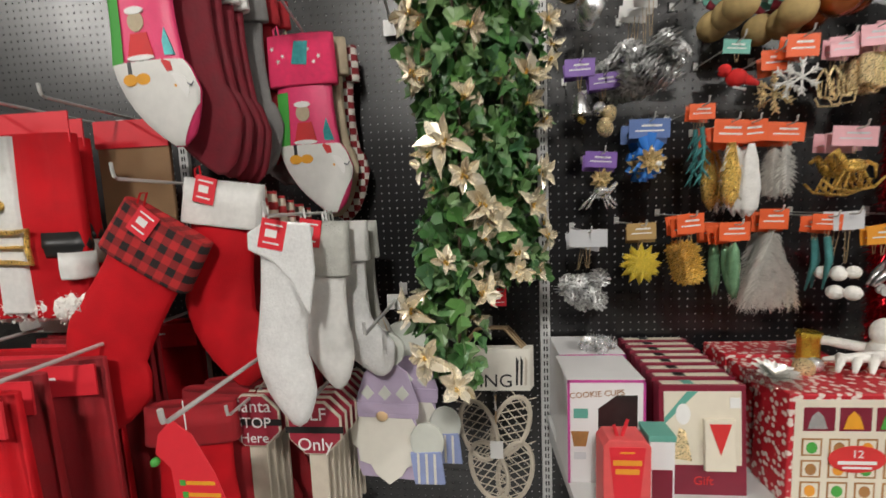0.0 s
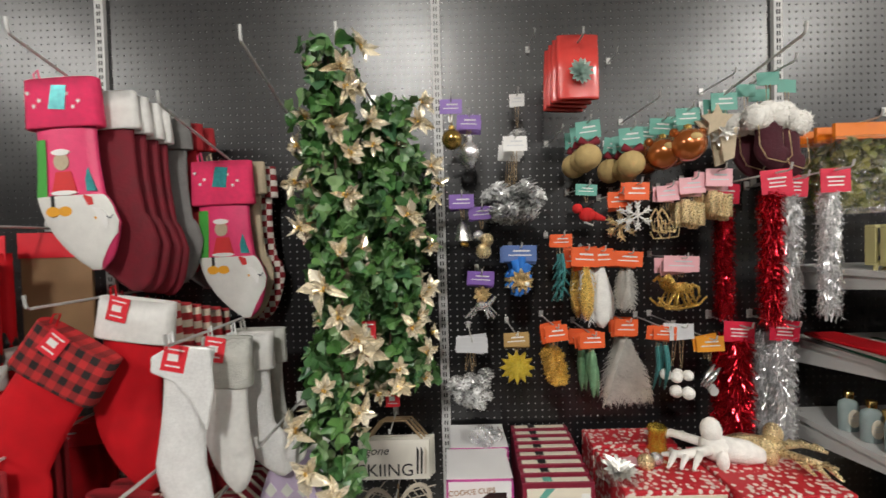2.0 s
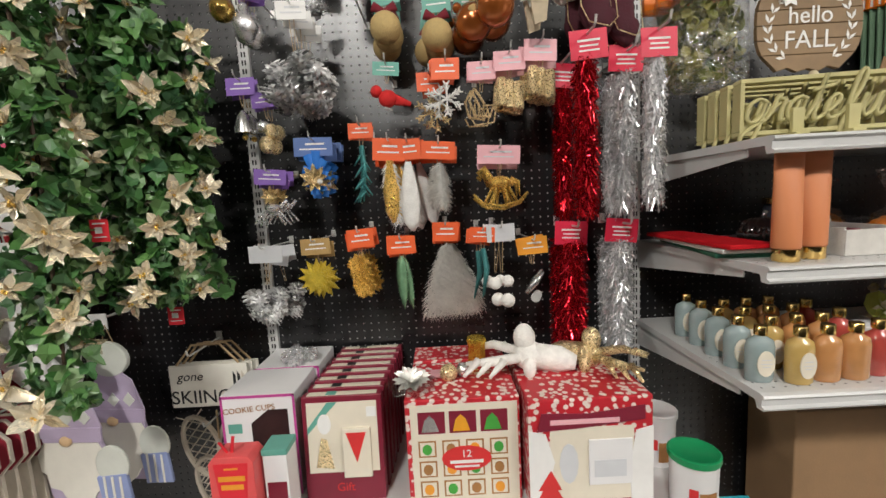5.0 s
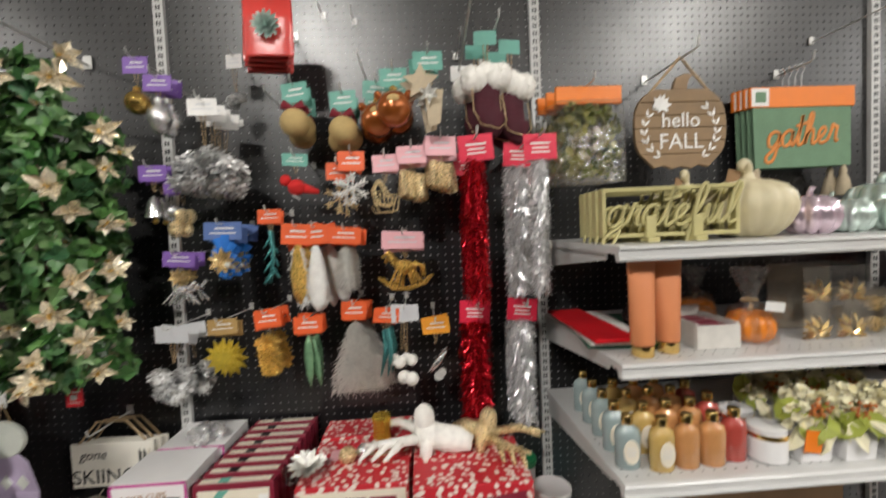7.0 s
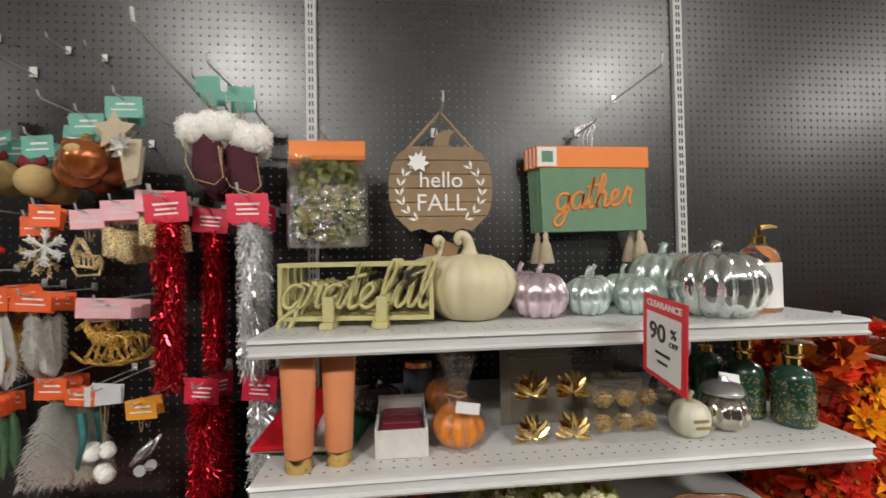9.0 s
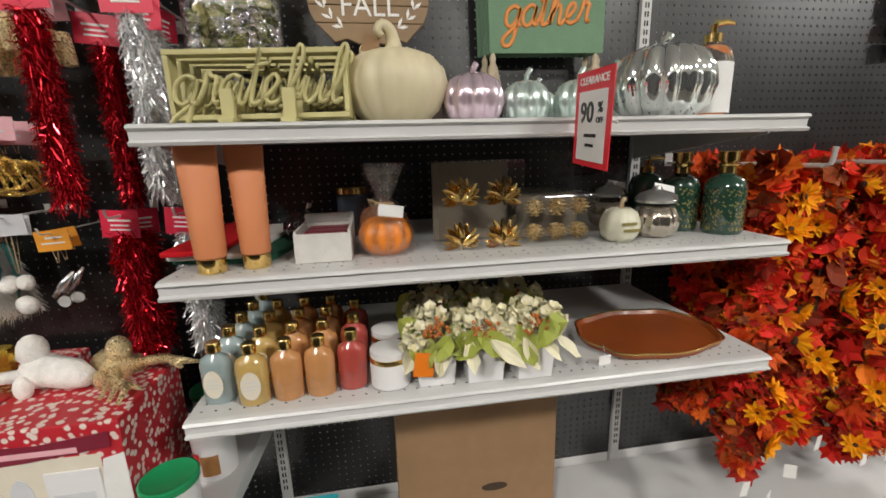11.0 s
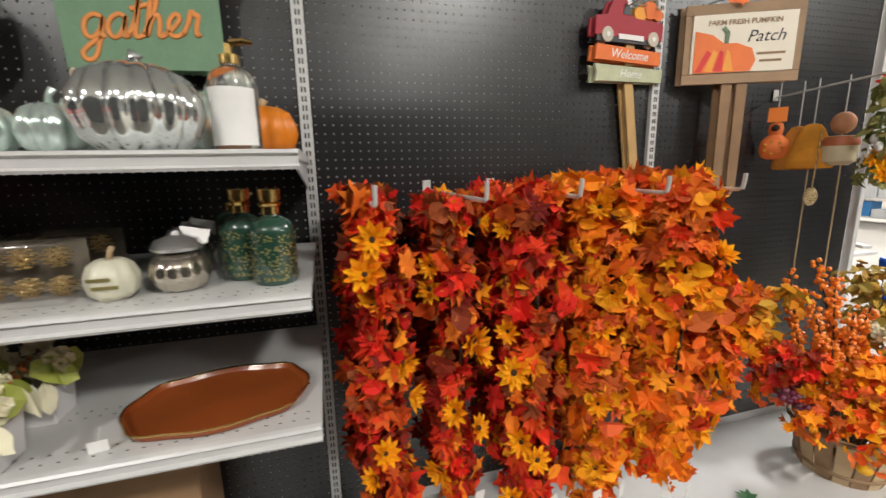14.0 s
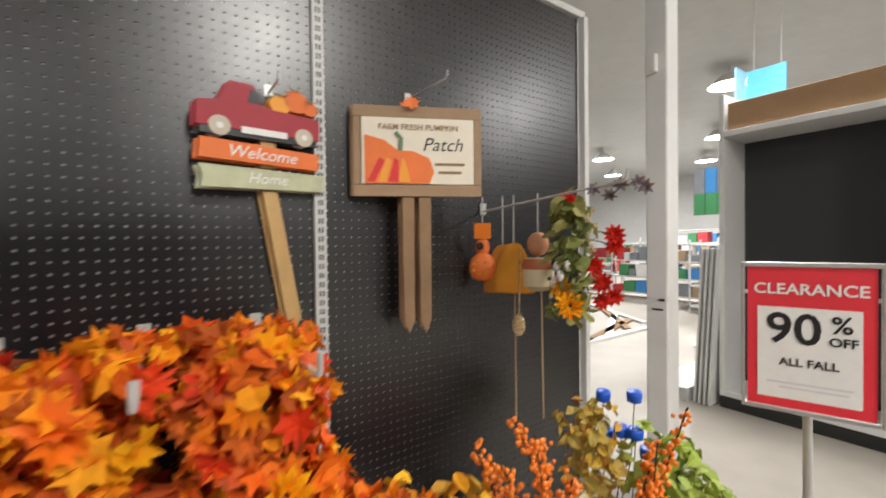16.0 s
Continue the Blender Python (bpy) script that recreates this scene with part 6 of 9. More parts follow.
bars([(0.05, 0.155, 0.06, 0.012), (0.05, 0.135, 0.05, 0.012), (0.05, 0.178, 0.03, 0.004)], TAG_AMBER, sr, -0.001)
part("ribbon", Shape().tube([(0.035, 0.02, 0.205), (0.025, 0.01, 0.235)], 0.004, 5, flat=0.4).tube([(0.045, 0.02, 0.205), (0.055, 0.015, 0.245)], 0.004, 5, flat=0.4), RED, sr)
tb = thing("teal_top_box", (0.152, 0.90, GZ), "small white gift carton with teal lid", "box")
part("carton", Shape().box(0, 0, 0, 0.055, 0.06, 0.185), BOX_WHITE, tb, bevel=0.002)
part("lid", Shape().box(-0.002, -0.002, 0.1855, 0.057, 0.062, 0.2), TAG_TEAL, tb, bevel=0.002)
part("picture_print", Shape().box(0.006, -0.001, 0.03, 0.05, 0, 0.12), BOX_MAROON, tb)


def tin(x, y, z, r, h, lid, label):
    t = thing("biscuit_tub", (x, y, z), label, "tub", "biscuit tubs")
    part("tub", Shape().rev([(r * 0.9, 0), (r * 0.92, 0.004), (r * 0.98, h - 0.02), (r, h - 0.016)], 28), BOX_WHITE, t, smooth=True)
    part("lid", Shape().rev([(r * 1.05, h - 0.016), (r * 1.06, h - 0.012), (r * 1.06, h - 0.002), (r * 0.98, h), (r * 0.9, h - 0.003)], 28), lid, t, smooth=True)
    s = Shape()
    s.add([(r * 0.985 * math.sin(a), -r * 0.985 * math.cos(a), zz) for zz in (h * 0.12, h * 0.5) for a in (-0.3, -0.1, 0.1, 0.3, 0.5)], [(i, i + 1, i + 6, i + 5) for i in range(4)])
    part("picture_print", s, COOKIE, t)
    s = Shape()
    s.add([(r * 0.99 * math.sin(a), -r * 0.99 * math.cos(a), zz) for zz in (h * 0.35, h * 0.55) for a in (-0.7, -0.5, -0.35)], [(i, i + 1, i + 4, i + 3) for i in range(2)])
    part("red_print", s, RED_PRINT, t)


GREEN_LID = mat("green_plastic_lid", (0.01, 0.26, 0.09), 0.35, var=0.06)
tin(1.135, 0.90, GZ, 0.052, 0.145, GREEN_LID, "white biscuit tub with green lid and printed picture")
tin(1.145, 1.09, GZ, 0.052, 0.145, BOX_WHITE, "white biscuit tub with white lid and red print")
tin(1.09, 1.25, GZ, 0.052, 0.145, GREEN_LID, "white biscuit tub with green lid and printed picture")
bt = thing("teal_carton", (1.33, 1.02, 0.1705), "bright teal and white printed carton on the base deck", "box")
part("carton", Shape().box(-0.14, -0.1, 0, 0.1, 0.1, 0.24), BOX_WHITE, bt, bevel=0.003)
part("lid", Shape().box(-0.141, -0.101, 0.2405, 0.101, 0.101, 0.25), mat("bright_teal_card", (0.04, 0.42, 0.48), 0.4), bt, bevel=0.002)
# loose ornaments lying on the boxes
lc = thing("loose_pine_cones", (0.10, 1.2, GZ + 0.275 + 0.018), "loose silver pine cones lying on white boxes", "ornament")
for k, (dx, dy, dz) in enumerate(((0.0, 0.03, 0.0), (0.035, 0.0, 0.0), (0.07, 0.035, 0.004), (0.02, 0.05, 0.01), (0.05, 0.06, 0.0))):
    s = Shape()
    cone_into(s, (0, 0, 0), 0.021, 0.042)
    part("pine_cone", s, SILVER, lc, m=pose(dx, dy, dz, 70 + 20 * k, 30 * k, 40 * k))
ld = thing("loose_ribbon_rosette", (0.49, 1.03, GZ + 0.272), "crinkled clear and silver rosette in film lying on a box", "ornament")
part("rosette", petals(16, 0.055, 0.0, 2, 0.0), FEATHER, ld, m=pose(0, 0, 0.006, -75, 0, 10))
part("film", Shape().rev([(0.07, 0.0), (0.065, 0.012), (0.03, 0.02)], 14, 7, 0.2), PLASTIC, ld)
lb = thing("loose_gilt_bell", (0.585, 1.07, GZ + 0.285), "champagne glass bells lying on a box", "ornament")
part("bell", Shape().ball((0, 0, 0.0), 0.024, 10), PALE_GOLD, lb, smooth="all")
part("bell", Shape().ball((0.04, 0.02, -0.002), 0.02, 10), SILVER, lb, smooth="all")
part("card", Shape().box(-0.05, 0.0, -0.012, -0.01, 0.05, -0.010), TAG_PINK, lb)
lg = thing("loose_gilt_drum", (0.668, 1.17, GZ + 0.265), "bright gold foil cylinder ornament standing on a box", "ornament")
part("drum", Shape().rev([(0.027, 0.0), (0.03, 0.006), (0.026, 0.02), (0.026, 0.06), (0.03, 0.074), (0.027, 0.08)], 16, 8, 0.1), mat("yellow_gold_foil", (0.85, 0.58, 0.08), 0.2, 0.9, var=0.3, scale=90, bump=0.4), lg, smooth=True)


def antler_figure(x, y, z, rz, material, s_, label):
    """A lying reindeer head ornament: muzzle, ears and branching antlers."""
    t = thing("antler_ornament", (x, y, z), label, "ornament", m=pose(x, y, z, 0, 0, rz))
    body = Shape().ball((0, 0, 0.035 * s_), 0.04 * s_, 10, 0.9).tube([(0, 0, 0.035 * s_), (0.075 * s_, -0.01, 0.03 * s_), (0.11 * s_, -0.015, 0.024 * s_)], [0.034 * s_, 0.032 * s_, 0.018 * s_], 9).ball((-0.01 * s_, 0, 0.08 * s_), 0.027 * s_, 8, 1.3)
    part("head", body, material, t, smooth="all")
    for sgn in (-1, 1):
        a = Shape().tube([(-0.02 * s_, sgn * 0.02 * s_, 0.035 * s_), (-0.09 * s_, sgn * 0.06 * s_, 0.04 * s_), (-0.15 * s_, sgn * 0.05 * s_, 0.03 * s_)], [0.014 * s_, 0.012 * s_, 0.005 * s_], 7)
        for k in range(3):
            bx = (-0.06 - 0.03 * k) * s_
            a.tube([(bx, sgn * 0.055 * s_, 0.04 * s_), (bx - 0.03 * s_, sgn * 0.1 * s_, 0.02 * s_)], [0.011 * s_, 0.004 * s_], 6)
        part("antler", a, material, t, smooth="all")
        part("ear", Shape().ball((0.0, sgn * 0.045 * s_, 0.02 * s_), 0.016 * s_, 7, 1.6), material, t, smooth="all")


antler_figure(0.805, 1.10, GZ + 0.272, -10, FUR, 1.1, "white felt reindeer head with antlers lying on a gift box")
antler_figure(0.965, 1.10, GZ + 0.272, 150, PALE_GOLD, 0.95, "gold glitter reindeer head with antlers lying on a gift box")

# ---- autumn shelf: above and on the top shelf ----
ORANGE_CARD = mat("bright_orange_card", (0.80, 0.20, 0.01), 0.45, var=0.05)
MOSS = mat("moss_leaves", (0, 0, 0), 0.7, var=0.2, island=[(0.10, 0.13, 0.02), (0.20, 0.21, 0.05), (0.30, 0.28, 0.09), (0.07, 0.10, 0.02)])
for i in range(3):
    mb = thing("leaf_bag", (1.305 - 0.012 * i, 1.15 + 0.05 * i, 1.848), "clear bag of green leaves with orange header card", "bag", "bags of leaves")
    part("header_card", Shape().box(-0.096, -0.006, -0.05, 0.096, 0.006, 0), ORANGE_CARD, mb, bevel=0.001)
    part("leaves", mass(240, (0, 0, -0.15), (0.088, 0.026, 0.10), ROUND, 0.03, rng=random.Random(40 + i)), MOSS, mb, kind="stuff")
    part("film", cuff_shape(0.2, 0.225, 0.05, 1.04, fold=0.004, waves=3), PLASTIC, mb, m=pose(0, 0, -0.05), smooth="all")
arm(1.305, 1.853, 1.10, 0.003, 0.02)
BROWN_WOOD = mat("brown_stained_plank", (0.25, 0.165, 0.09), 0.7, var=0.25, scale=25, bump=0.25)
hf = thing("pumpkin_plaque", (1.602, 1.185, 1.735), "brown wooden pumpkin plaque with white lettering on twine", "sign")
for k in range(6):
    z0, z1 = -0.118 + 0.0385 * k, -0.118 + 0.0385 * (k + 1) - 0.0015
    def half(z):
        return 0.143 * (1 - abs((z + 0.002) / 0.128) ** 2.8) ** 0.42
    pts = [(-half(z0), z0), (half(z0), z0), (half((z0 + z1) / 2), (z0 + z1) / 2), (half(z1), z1), (-half(z1), z1), (-half((z0 + z1) / 2), (z0 + z1) / 2)]
    if k == 0:
        pts = [(-half(z0 + 0.01), z0 + 0.01), (-0.085, z0 - 0.004), (-0.055, z0 + 0.004), (-0.03, z0 - 0.008), (0.0, z0), (0.03, z0 - 0.008), (0.055, z0 + 0.004), (0.085, z0 - 0.004), (half(z0 + 0.01), z0 + 0.01), (half(z1), z1), (-half(z1), z1)]
    part("plank", Shape().slab(pts, 0, 0.012), BROWN_WOOD, hf, bevel=0.0015)
part("stalk", Shape().slab([(-0.022, 0.112), (0.022, 0.112), (0.028, 0.14), (0.042, 0.155), (0.015, 0.158), (-0.012, 0.145)], 0.001, 0.012), BROWN_WOOD, hf, bevel=0.0015)
letters("hello", 0.062, WHITE, hf, pose(0.0, -0.001, 0.018), deep=0.0007)
letters("FALL", 0.066, WHITE, hf, pose(0.0, -0.001, -0.045), deep=0.0007)
for sgn in (-1, 1):
    s = Shape()
    for k in range(7):
        a = radians(-55 + 16 * k)
        bx, bz = 0.113 * math.cos(a) * sgn, 0.095 * math.sin(a) - 0.012
        for side in (0.5, -0.5):
            d = a + math.pi / 2 + side
            s.slab([(bx, bz), (bx + sgn * 0.014 * math.cos(d + 0.3), bz + 0.014 * math.sin(d + 0.3)), (bx + sgn * 0.026 * math.cos(d), bz + 0.026 * math.sin(d)), (bx + sgn * 0.014 * math.cos(d - 0.3), bz + 0.014 * math.sin(d - 0.3))], -0.0012, -0.0002)
    part("wheat_print", s, WHITE, hf)
s = Shape()
leaf_into(s, MAPLE, Matrix.Translation((-0.062, -0.004, 0.068)) @ pose(0, 0, 0, 90, 20) @ Matrix.Diagonal((0.055, 0.055, 0.055, 1)))
part("felt_leaf", s, WHITE, hf)
part("twine", Shape().tube([(-0.095, 0.004, 0.1), (0, 0.0, 0.205), (0.0, 0.0, 0.205), (0.095, 0.004, 0.1)], 0.004, 6), TWINE, hf, smooth=True)
arm(1.602, 1.935, 1.10, 0.003, 0.03)
SCRIPT = {}


def glyph(ch, width, *strokes):
    """A joined-up letter: strokes of (x, z) in units of the small-letter height."""
    SCRIPT[ch] = (width, strokes)


glyph("g", 0.98, ((0.84, 0.86), (0.5, 1.0), (0.16, 0.72), (0.18, 0.2), (0.48, 0.02), (0.8, 0.4), (0.86, 0.9), (0.8, 0.1), (0.62, -0.78), (0.26, -0.92), (0.1, -0.6), (0.5, -0.18), (1.0, 0.12)))
glyph("r", 0.72, ((0.0, 0.1), (0.2, 0.6), (0.3, 1.12), (0.44, 0.94), (0.62, 0.92), (0.56, 0.4), (0.62, 0.04), (0.76, 0.12)))
glyph("a", 0.94, ((0.78, 0.88), (0.48, 1.0), (0.14, 0.7), (0.14, 0.22), (0.42, 0.0), (0.72, 0.36), (0.8, 0.92), (0.74, 0.2), (0.84, 0.02), (0.98, 0.14)))
glyph("t", 0.62, ((0.0, 0.1), (0.26, 0.8), (0.4, 1.9), (0.3, 0.7), (0.28, 0.12), (0.42, 0.0), (0.66, 0.14)), ((0.02, 1.22), (0.36, 1.3), (0.76, 1.4)))
glyph("e", 0.74, ((0.0, 0.12), (0.34, 0.42), (0.56, 0.76), (0.4, 1.0), (0.14, 0.72), (0.14, 0.22), (0.4, 0.0), (0.78, 0.16)))
glyph("f", 0.7, ((0.0, 0.1), (0.4, 0.8), (0.62, 1.62), (0.48, 1.98), (0.3, 1.5), (0.22, 0.2), (0.14, -0.78), (0.3, -0.86), (0.38, -0.3), (0.3, 0.1), (0.74, 0.16)))
glyph("u", 0.96, ((0.0, 0.12), (0.18, 0.94), (0.14, 0.3), (0.3, 0.02), (0.58, 0.3), (0.74, 0.94), (0.7, 0.24), (0.82, 0.02), (0.98, 0.14)))
glyph("l", 0.58, ((0.0, 0.12), (0.36, 0.8), (0.54, 1.7), (0.4, 1.98), (0.24, 1.4), (0.2, 0.3), (0.34, 0.0), (0.6, 0.14)))
glyph("h", 0.92, ((0.0, 0.12), (0.36, 1.0), (0.5, 1.76), (0.34, 1.96), (0.2, 1.2), (0.12, 0.0), (0.3, 0.72), (0.56, 0.96), (0.66, 0.6), (0.64, 0.12), (0.76, 0.0), (0.94, 0.14)))


def bend(pts, k=4):
    """A smooth line through the points."""
    q = [Vector(p) for p in ([pts[0]] + list(pts) + [pts[-1]])]
    out = []
    for i in range(1, len(q) - 2):
        for j in range(k):
            u = j / k
            out.append(0.5 * (2 * q[i] + (q[i + 1] - q[i - 1]) * u + (2 * q[i - 1] - 5 * q[i] + 4 * q[i + 1] - q[i + 2]) * u * u + (3 * q[i] - q[i - 1] - 3 * q[i + 1] + q[i + 2]) * u ** 3))
    return out + [q[-1]]


def script_word(word, width, r, material, parent, m, name, flat=1.0, slant=0.22, tall=1.0):
    """A cursive word of bent rods, centred, in the plane x, z of its parent."""
    total = sum(SCRIPT[c][0] for c in word)
    k = width / total
    s, x = Shape(), -total / 2
    for c in word:
        for st in SCRIPT[c][1]:
            s.tube([(p.x, 0, p.y) for p in bend([((x + a + slant * (b - 0.5)) * k, (b - 0.5) * k * tall) for a, b in st])], r, 6, flat=flat)
        x += SCRIPT[c][0]
    return part(name, s, material, parent, m=m, smooth="all")


SAGE_CLOTH = mat("sage_green_linen", (0.16, 0.27, 0.17), 0.9, var=0.12, scale=120, bump=0.4, bscale=600)
for i in range(4):
    gt = thing("gather_banner", (2.088 - 0.007 * i, 1.29 + 0.016 * i, 1.879), "sage green cloth pillow banner with tassels and orange header", "banner", "green banners")
    part("cloth", Shape().slab([(-0.172, -0.066), (0.172, -0.066), (0.172, -0.262), (-0.165, -0.266)][::-1], 0, 0.006), SAGE_CLOTH, gt, bevel=0.002)
    part("header_card", Shape().box(-0.182, -0.003, -0.066, 0.182, 0.008, 0), ORANGE_CARD, gt, bevel=0.001)
    part("badge", Shape().box(-0.178, -0.0045, -0.062, -0.118, -0.0032, -0.004), WHITE, gt)
    part("badge_window", Shape().box(-0.165, -0.0058, -0.05, -0.13, -0.0046, -0.016), SAGE_CLOTH, gt)
    if i == 0:
        script_word("gather", 0.25, 0.0058, mat("orange_embroidery", (0.70, 0.26, 0.07), 0.8, bump=0.5), gt, pose(0.0, -0.001, -0.165, 0, -4), "embroidered_word", 0.35)
    for tx in (-0.155, 0.15) if i % 2 == 0 else (0.17,):
        ts = Shape().rev([(0.024, -0.10), (0.026, -0.095), (0.014, -0.04), (0.008, -0.028), (0.01, -0.016), (0.004, 0.0)], 12, 6, 0.12)
        part("tassel", ts, BEIGE, gt, m=pose(tx, 0.004, -0.262), smooth="all")
    part("hanger_hook", Shape().tube([(0.0, 0.003, 0.0), (0.0, 0.003, 0.04), (0.012, 0.003, 0.06), (0.0, 0.003, 0.078), (-0.014, 0.003, 0.068)], 0.0022, 6), CHROME, gt, smooth=True)
arm(2.08, 1.945, 1.24, 0.003, 0.03)
arm(2.21, 2.06, 1.12, 0.0025, 0.03)

SAGE_YELLOW = mat("pale_olive_wood", (0.52, 0.47, 0.22), 0.6, var=0.12, scale=30, bump=0.1)
gf = thing("grateful_sign", (1.397, 0.915, SHELF1 + 0.001), "pale olive wooden frame sign with cut-out script word", "sign", "script signs", m=pose(1.397, 0.915, SHELF1 + 0.001, 0, 0, -6))
for a in (rect(-0.158, 0.012, 0.158, 0.021), rect(-0.158, 0.121, 0.158, 0.130), rect(-0.158, 0.0215, -0.149, 0.1205), rect(0.149, 0.0215, 0.158, 0.1205)):
    part("frame_bar", Shape().slab(a, 0, 0.03), SAGE_YELLOW, gf, bevel=0.001)
script_word("grateful", 0.30, 0.0042, SAGE_YELLOW, gf, pose(0.0, 0.0, 0.062), "script_word", 1.6, tall=1.0)
for bx in (-0.052, 0.055):
    part("stand", Shape().box(bx - 0.013, -0.03, 0, bx + 0.013, 0.05, 0.0118).box(bx - 0.011, -0.016, 0.012, bx + 0.011, -0.006, 0.062), SAGE_YELLOW, gf, bevel=0.001)
for k in (1, 2, 3):
    copy_thing(gf, pose(1.397 + 0.004 * k, 0.915 + 0.052 * k, SHELF1 + 0.001, 0, 0, -6 + 2 * k))


def pumpkin(name, x, y, z, r, h, lobes, material, stalk, label, depth=0.14, stalk_h=0.03, group=""):
    t = thing(name, (x, y, z), label, "pumpkin", group)
    prof = [(r * 0.35, h * 0.03), (r * 0.62, 0.0), (r * 0.88, h * 0.16), (r, h * 0.42), (r * 0.97, h * 0.62), (r * 0.8, h * 0.86), (r * 0.5, h * 0.98), (r * 0.22, h * 0.99), (r * 0.1, h * 0.94)]
    part("body", Shape().rev(prof, lobes * 6, lobes, depth), material, t, smooth="all")
    part("stalk", Shape().tube([(0, 0, h * 0.93), (0.002, 0, h + stalk_h * 0.5), (stalk_h * 0.4, 0, h + stalk_h)], [r * 0.13, r * 0.1, r * 0.12], 8), stalk, t, smooth="all")
    return t


CREAM_CLAY = mat("cream_glazed_clay", (0.62, 0.55, 0.36), 0.45, var=0.16, scale=14, bump=0.1)
PINK_GLASS = mat("lilac_mercury_glass", (0.72, 0.58, 0.67), 0.14, 0.65, var=0.3, scale=40, coat=0.5)
MINT_GLASS = mat("mint_mercury_glass", (0.62, 0.74, 0.69), 0.14, 0.65, var=0.3, scale=40, coat=0.5)
SILVER_GLASS = mat("silver_mercury_glass", (0.70, 0.74, 0.72), 0.08, 0.9, var=0.2, scale=30, coat=0.5)
ORANGE_PUMP = mat("orange_glazed_clay", (0.72, 0.21, 0.012), 0.4, var=0.12, scale=20)
for cx, cy, turn in ((1.643, 0.985, 0), (1.60, 1.17, 25)):
    cp = thing("cream_pumpkin_jar", (cx, cy, SHELF1 + 0.001), "cream ribbed pottery pumpkin with a curled stalk", "pumpkin", "cream pumpkins", pose(cx, cy, SHELF1 + 0.001, 0, 0, turn))
    part("body", Shape().rev([(0.05, 0.0), (0.062, 0.004), (0.086, 0.026), (0.103, 0.058), (0.106, 0.08), (0.1, 0.105), (0.08, 0.127), (0.05, 0.139), (0.026, 0.143)], 96, 16, 0.05), CREAM_CLAY, cp, smooth="all")
    part("stalk", Shape().tube(bend([(0.0, 0.0, 0.136), (0.0, 0.0, 0.158), (-0.006, -0.006, 0.178), (-0.02, -0.012, 0.186), (-0.029, -0.016, 0.176), (-0.022, -0.014, 0.166)], 3), [0.026, 0.021, 0.017, 0.0145, 0.013, 0.0125, 0.012, 0.012, 0.0115, 0.011, 0.0105, 0.01, 0.009, 0.008, 0.007, 0.006], 10), CREAM_CLAY, cp, smooth="all")
    part("tag", Shape().slab([(-0.022, -0.012), (0.012, -0.02), (0.022, 0.006), (-0.008, 0.02)], 0.0, 0.0015), CARD, cp, "brown kraft tag", pose(-0.045, -0.01, 0.155, 0, -8, 0))
pumpkin("glass_pumpkin", 1.80, 0.975, SHELF1 + 0.001, 0.066, 0.098, 10, PINK_GLASS, PINK_GLASS, "lilac mercury glass pumpkin", 0.2, 0.02, "glass pumpkins")
pumpkin("glass_pumpkin", 1.80, 1.13, SHELF1 + 0.001, 0.066, 0.098, 10, PINK_GLASS, PINK_GLASS, "lilac mercury glass pumpkin", 0.2, 0.02, "glass pumpkins")
for gx, gy in ((1.918, 0.985), (1.985, 1.10), (2.03, 0.97), (2.09, 1.14)):
    pumpkin("glass_pumpkin", gx, gy, SHELF1 + 0.001, 0.053, 0.085, 10, MINT_GLASS, MINT_GLASS, "mint green mercury glass pumpkin", 0.2, 0.025, "glass pumpkins")
pumpkin("glass_pumpkin", 2.183, 0.915, SHELF1 + 0.001, 0.10, 0.14, 14, SILVER_GLASS, SILVER_GLASS, "large silver mercury glass pumpkin", 0.13, 0.02, "glass pumpkins")
pumpkin("glass_pumpkin", 2.235, 1.18, SHELF1 + 0.001, 0.095, 0.14, 14, MINT_GLASS, MINT_GLASS, "large mint mercury glass pumpkin", 0.13, 0.025, "glass pumpkins")
pumpkin("clay_pumpkin", 2.358, 1.085, SHELF1 + 0.001, 0.074, 0.1, 9, ORANGE_PUMP, WOOD, "small orange glazed pumpkin", 0.14, 0.015)


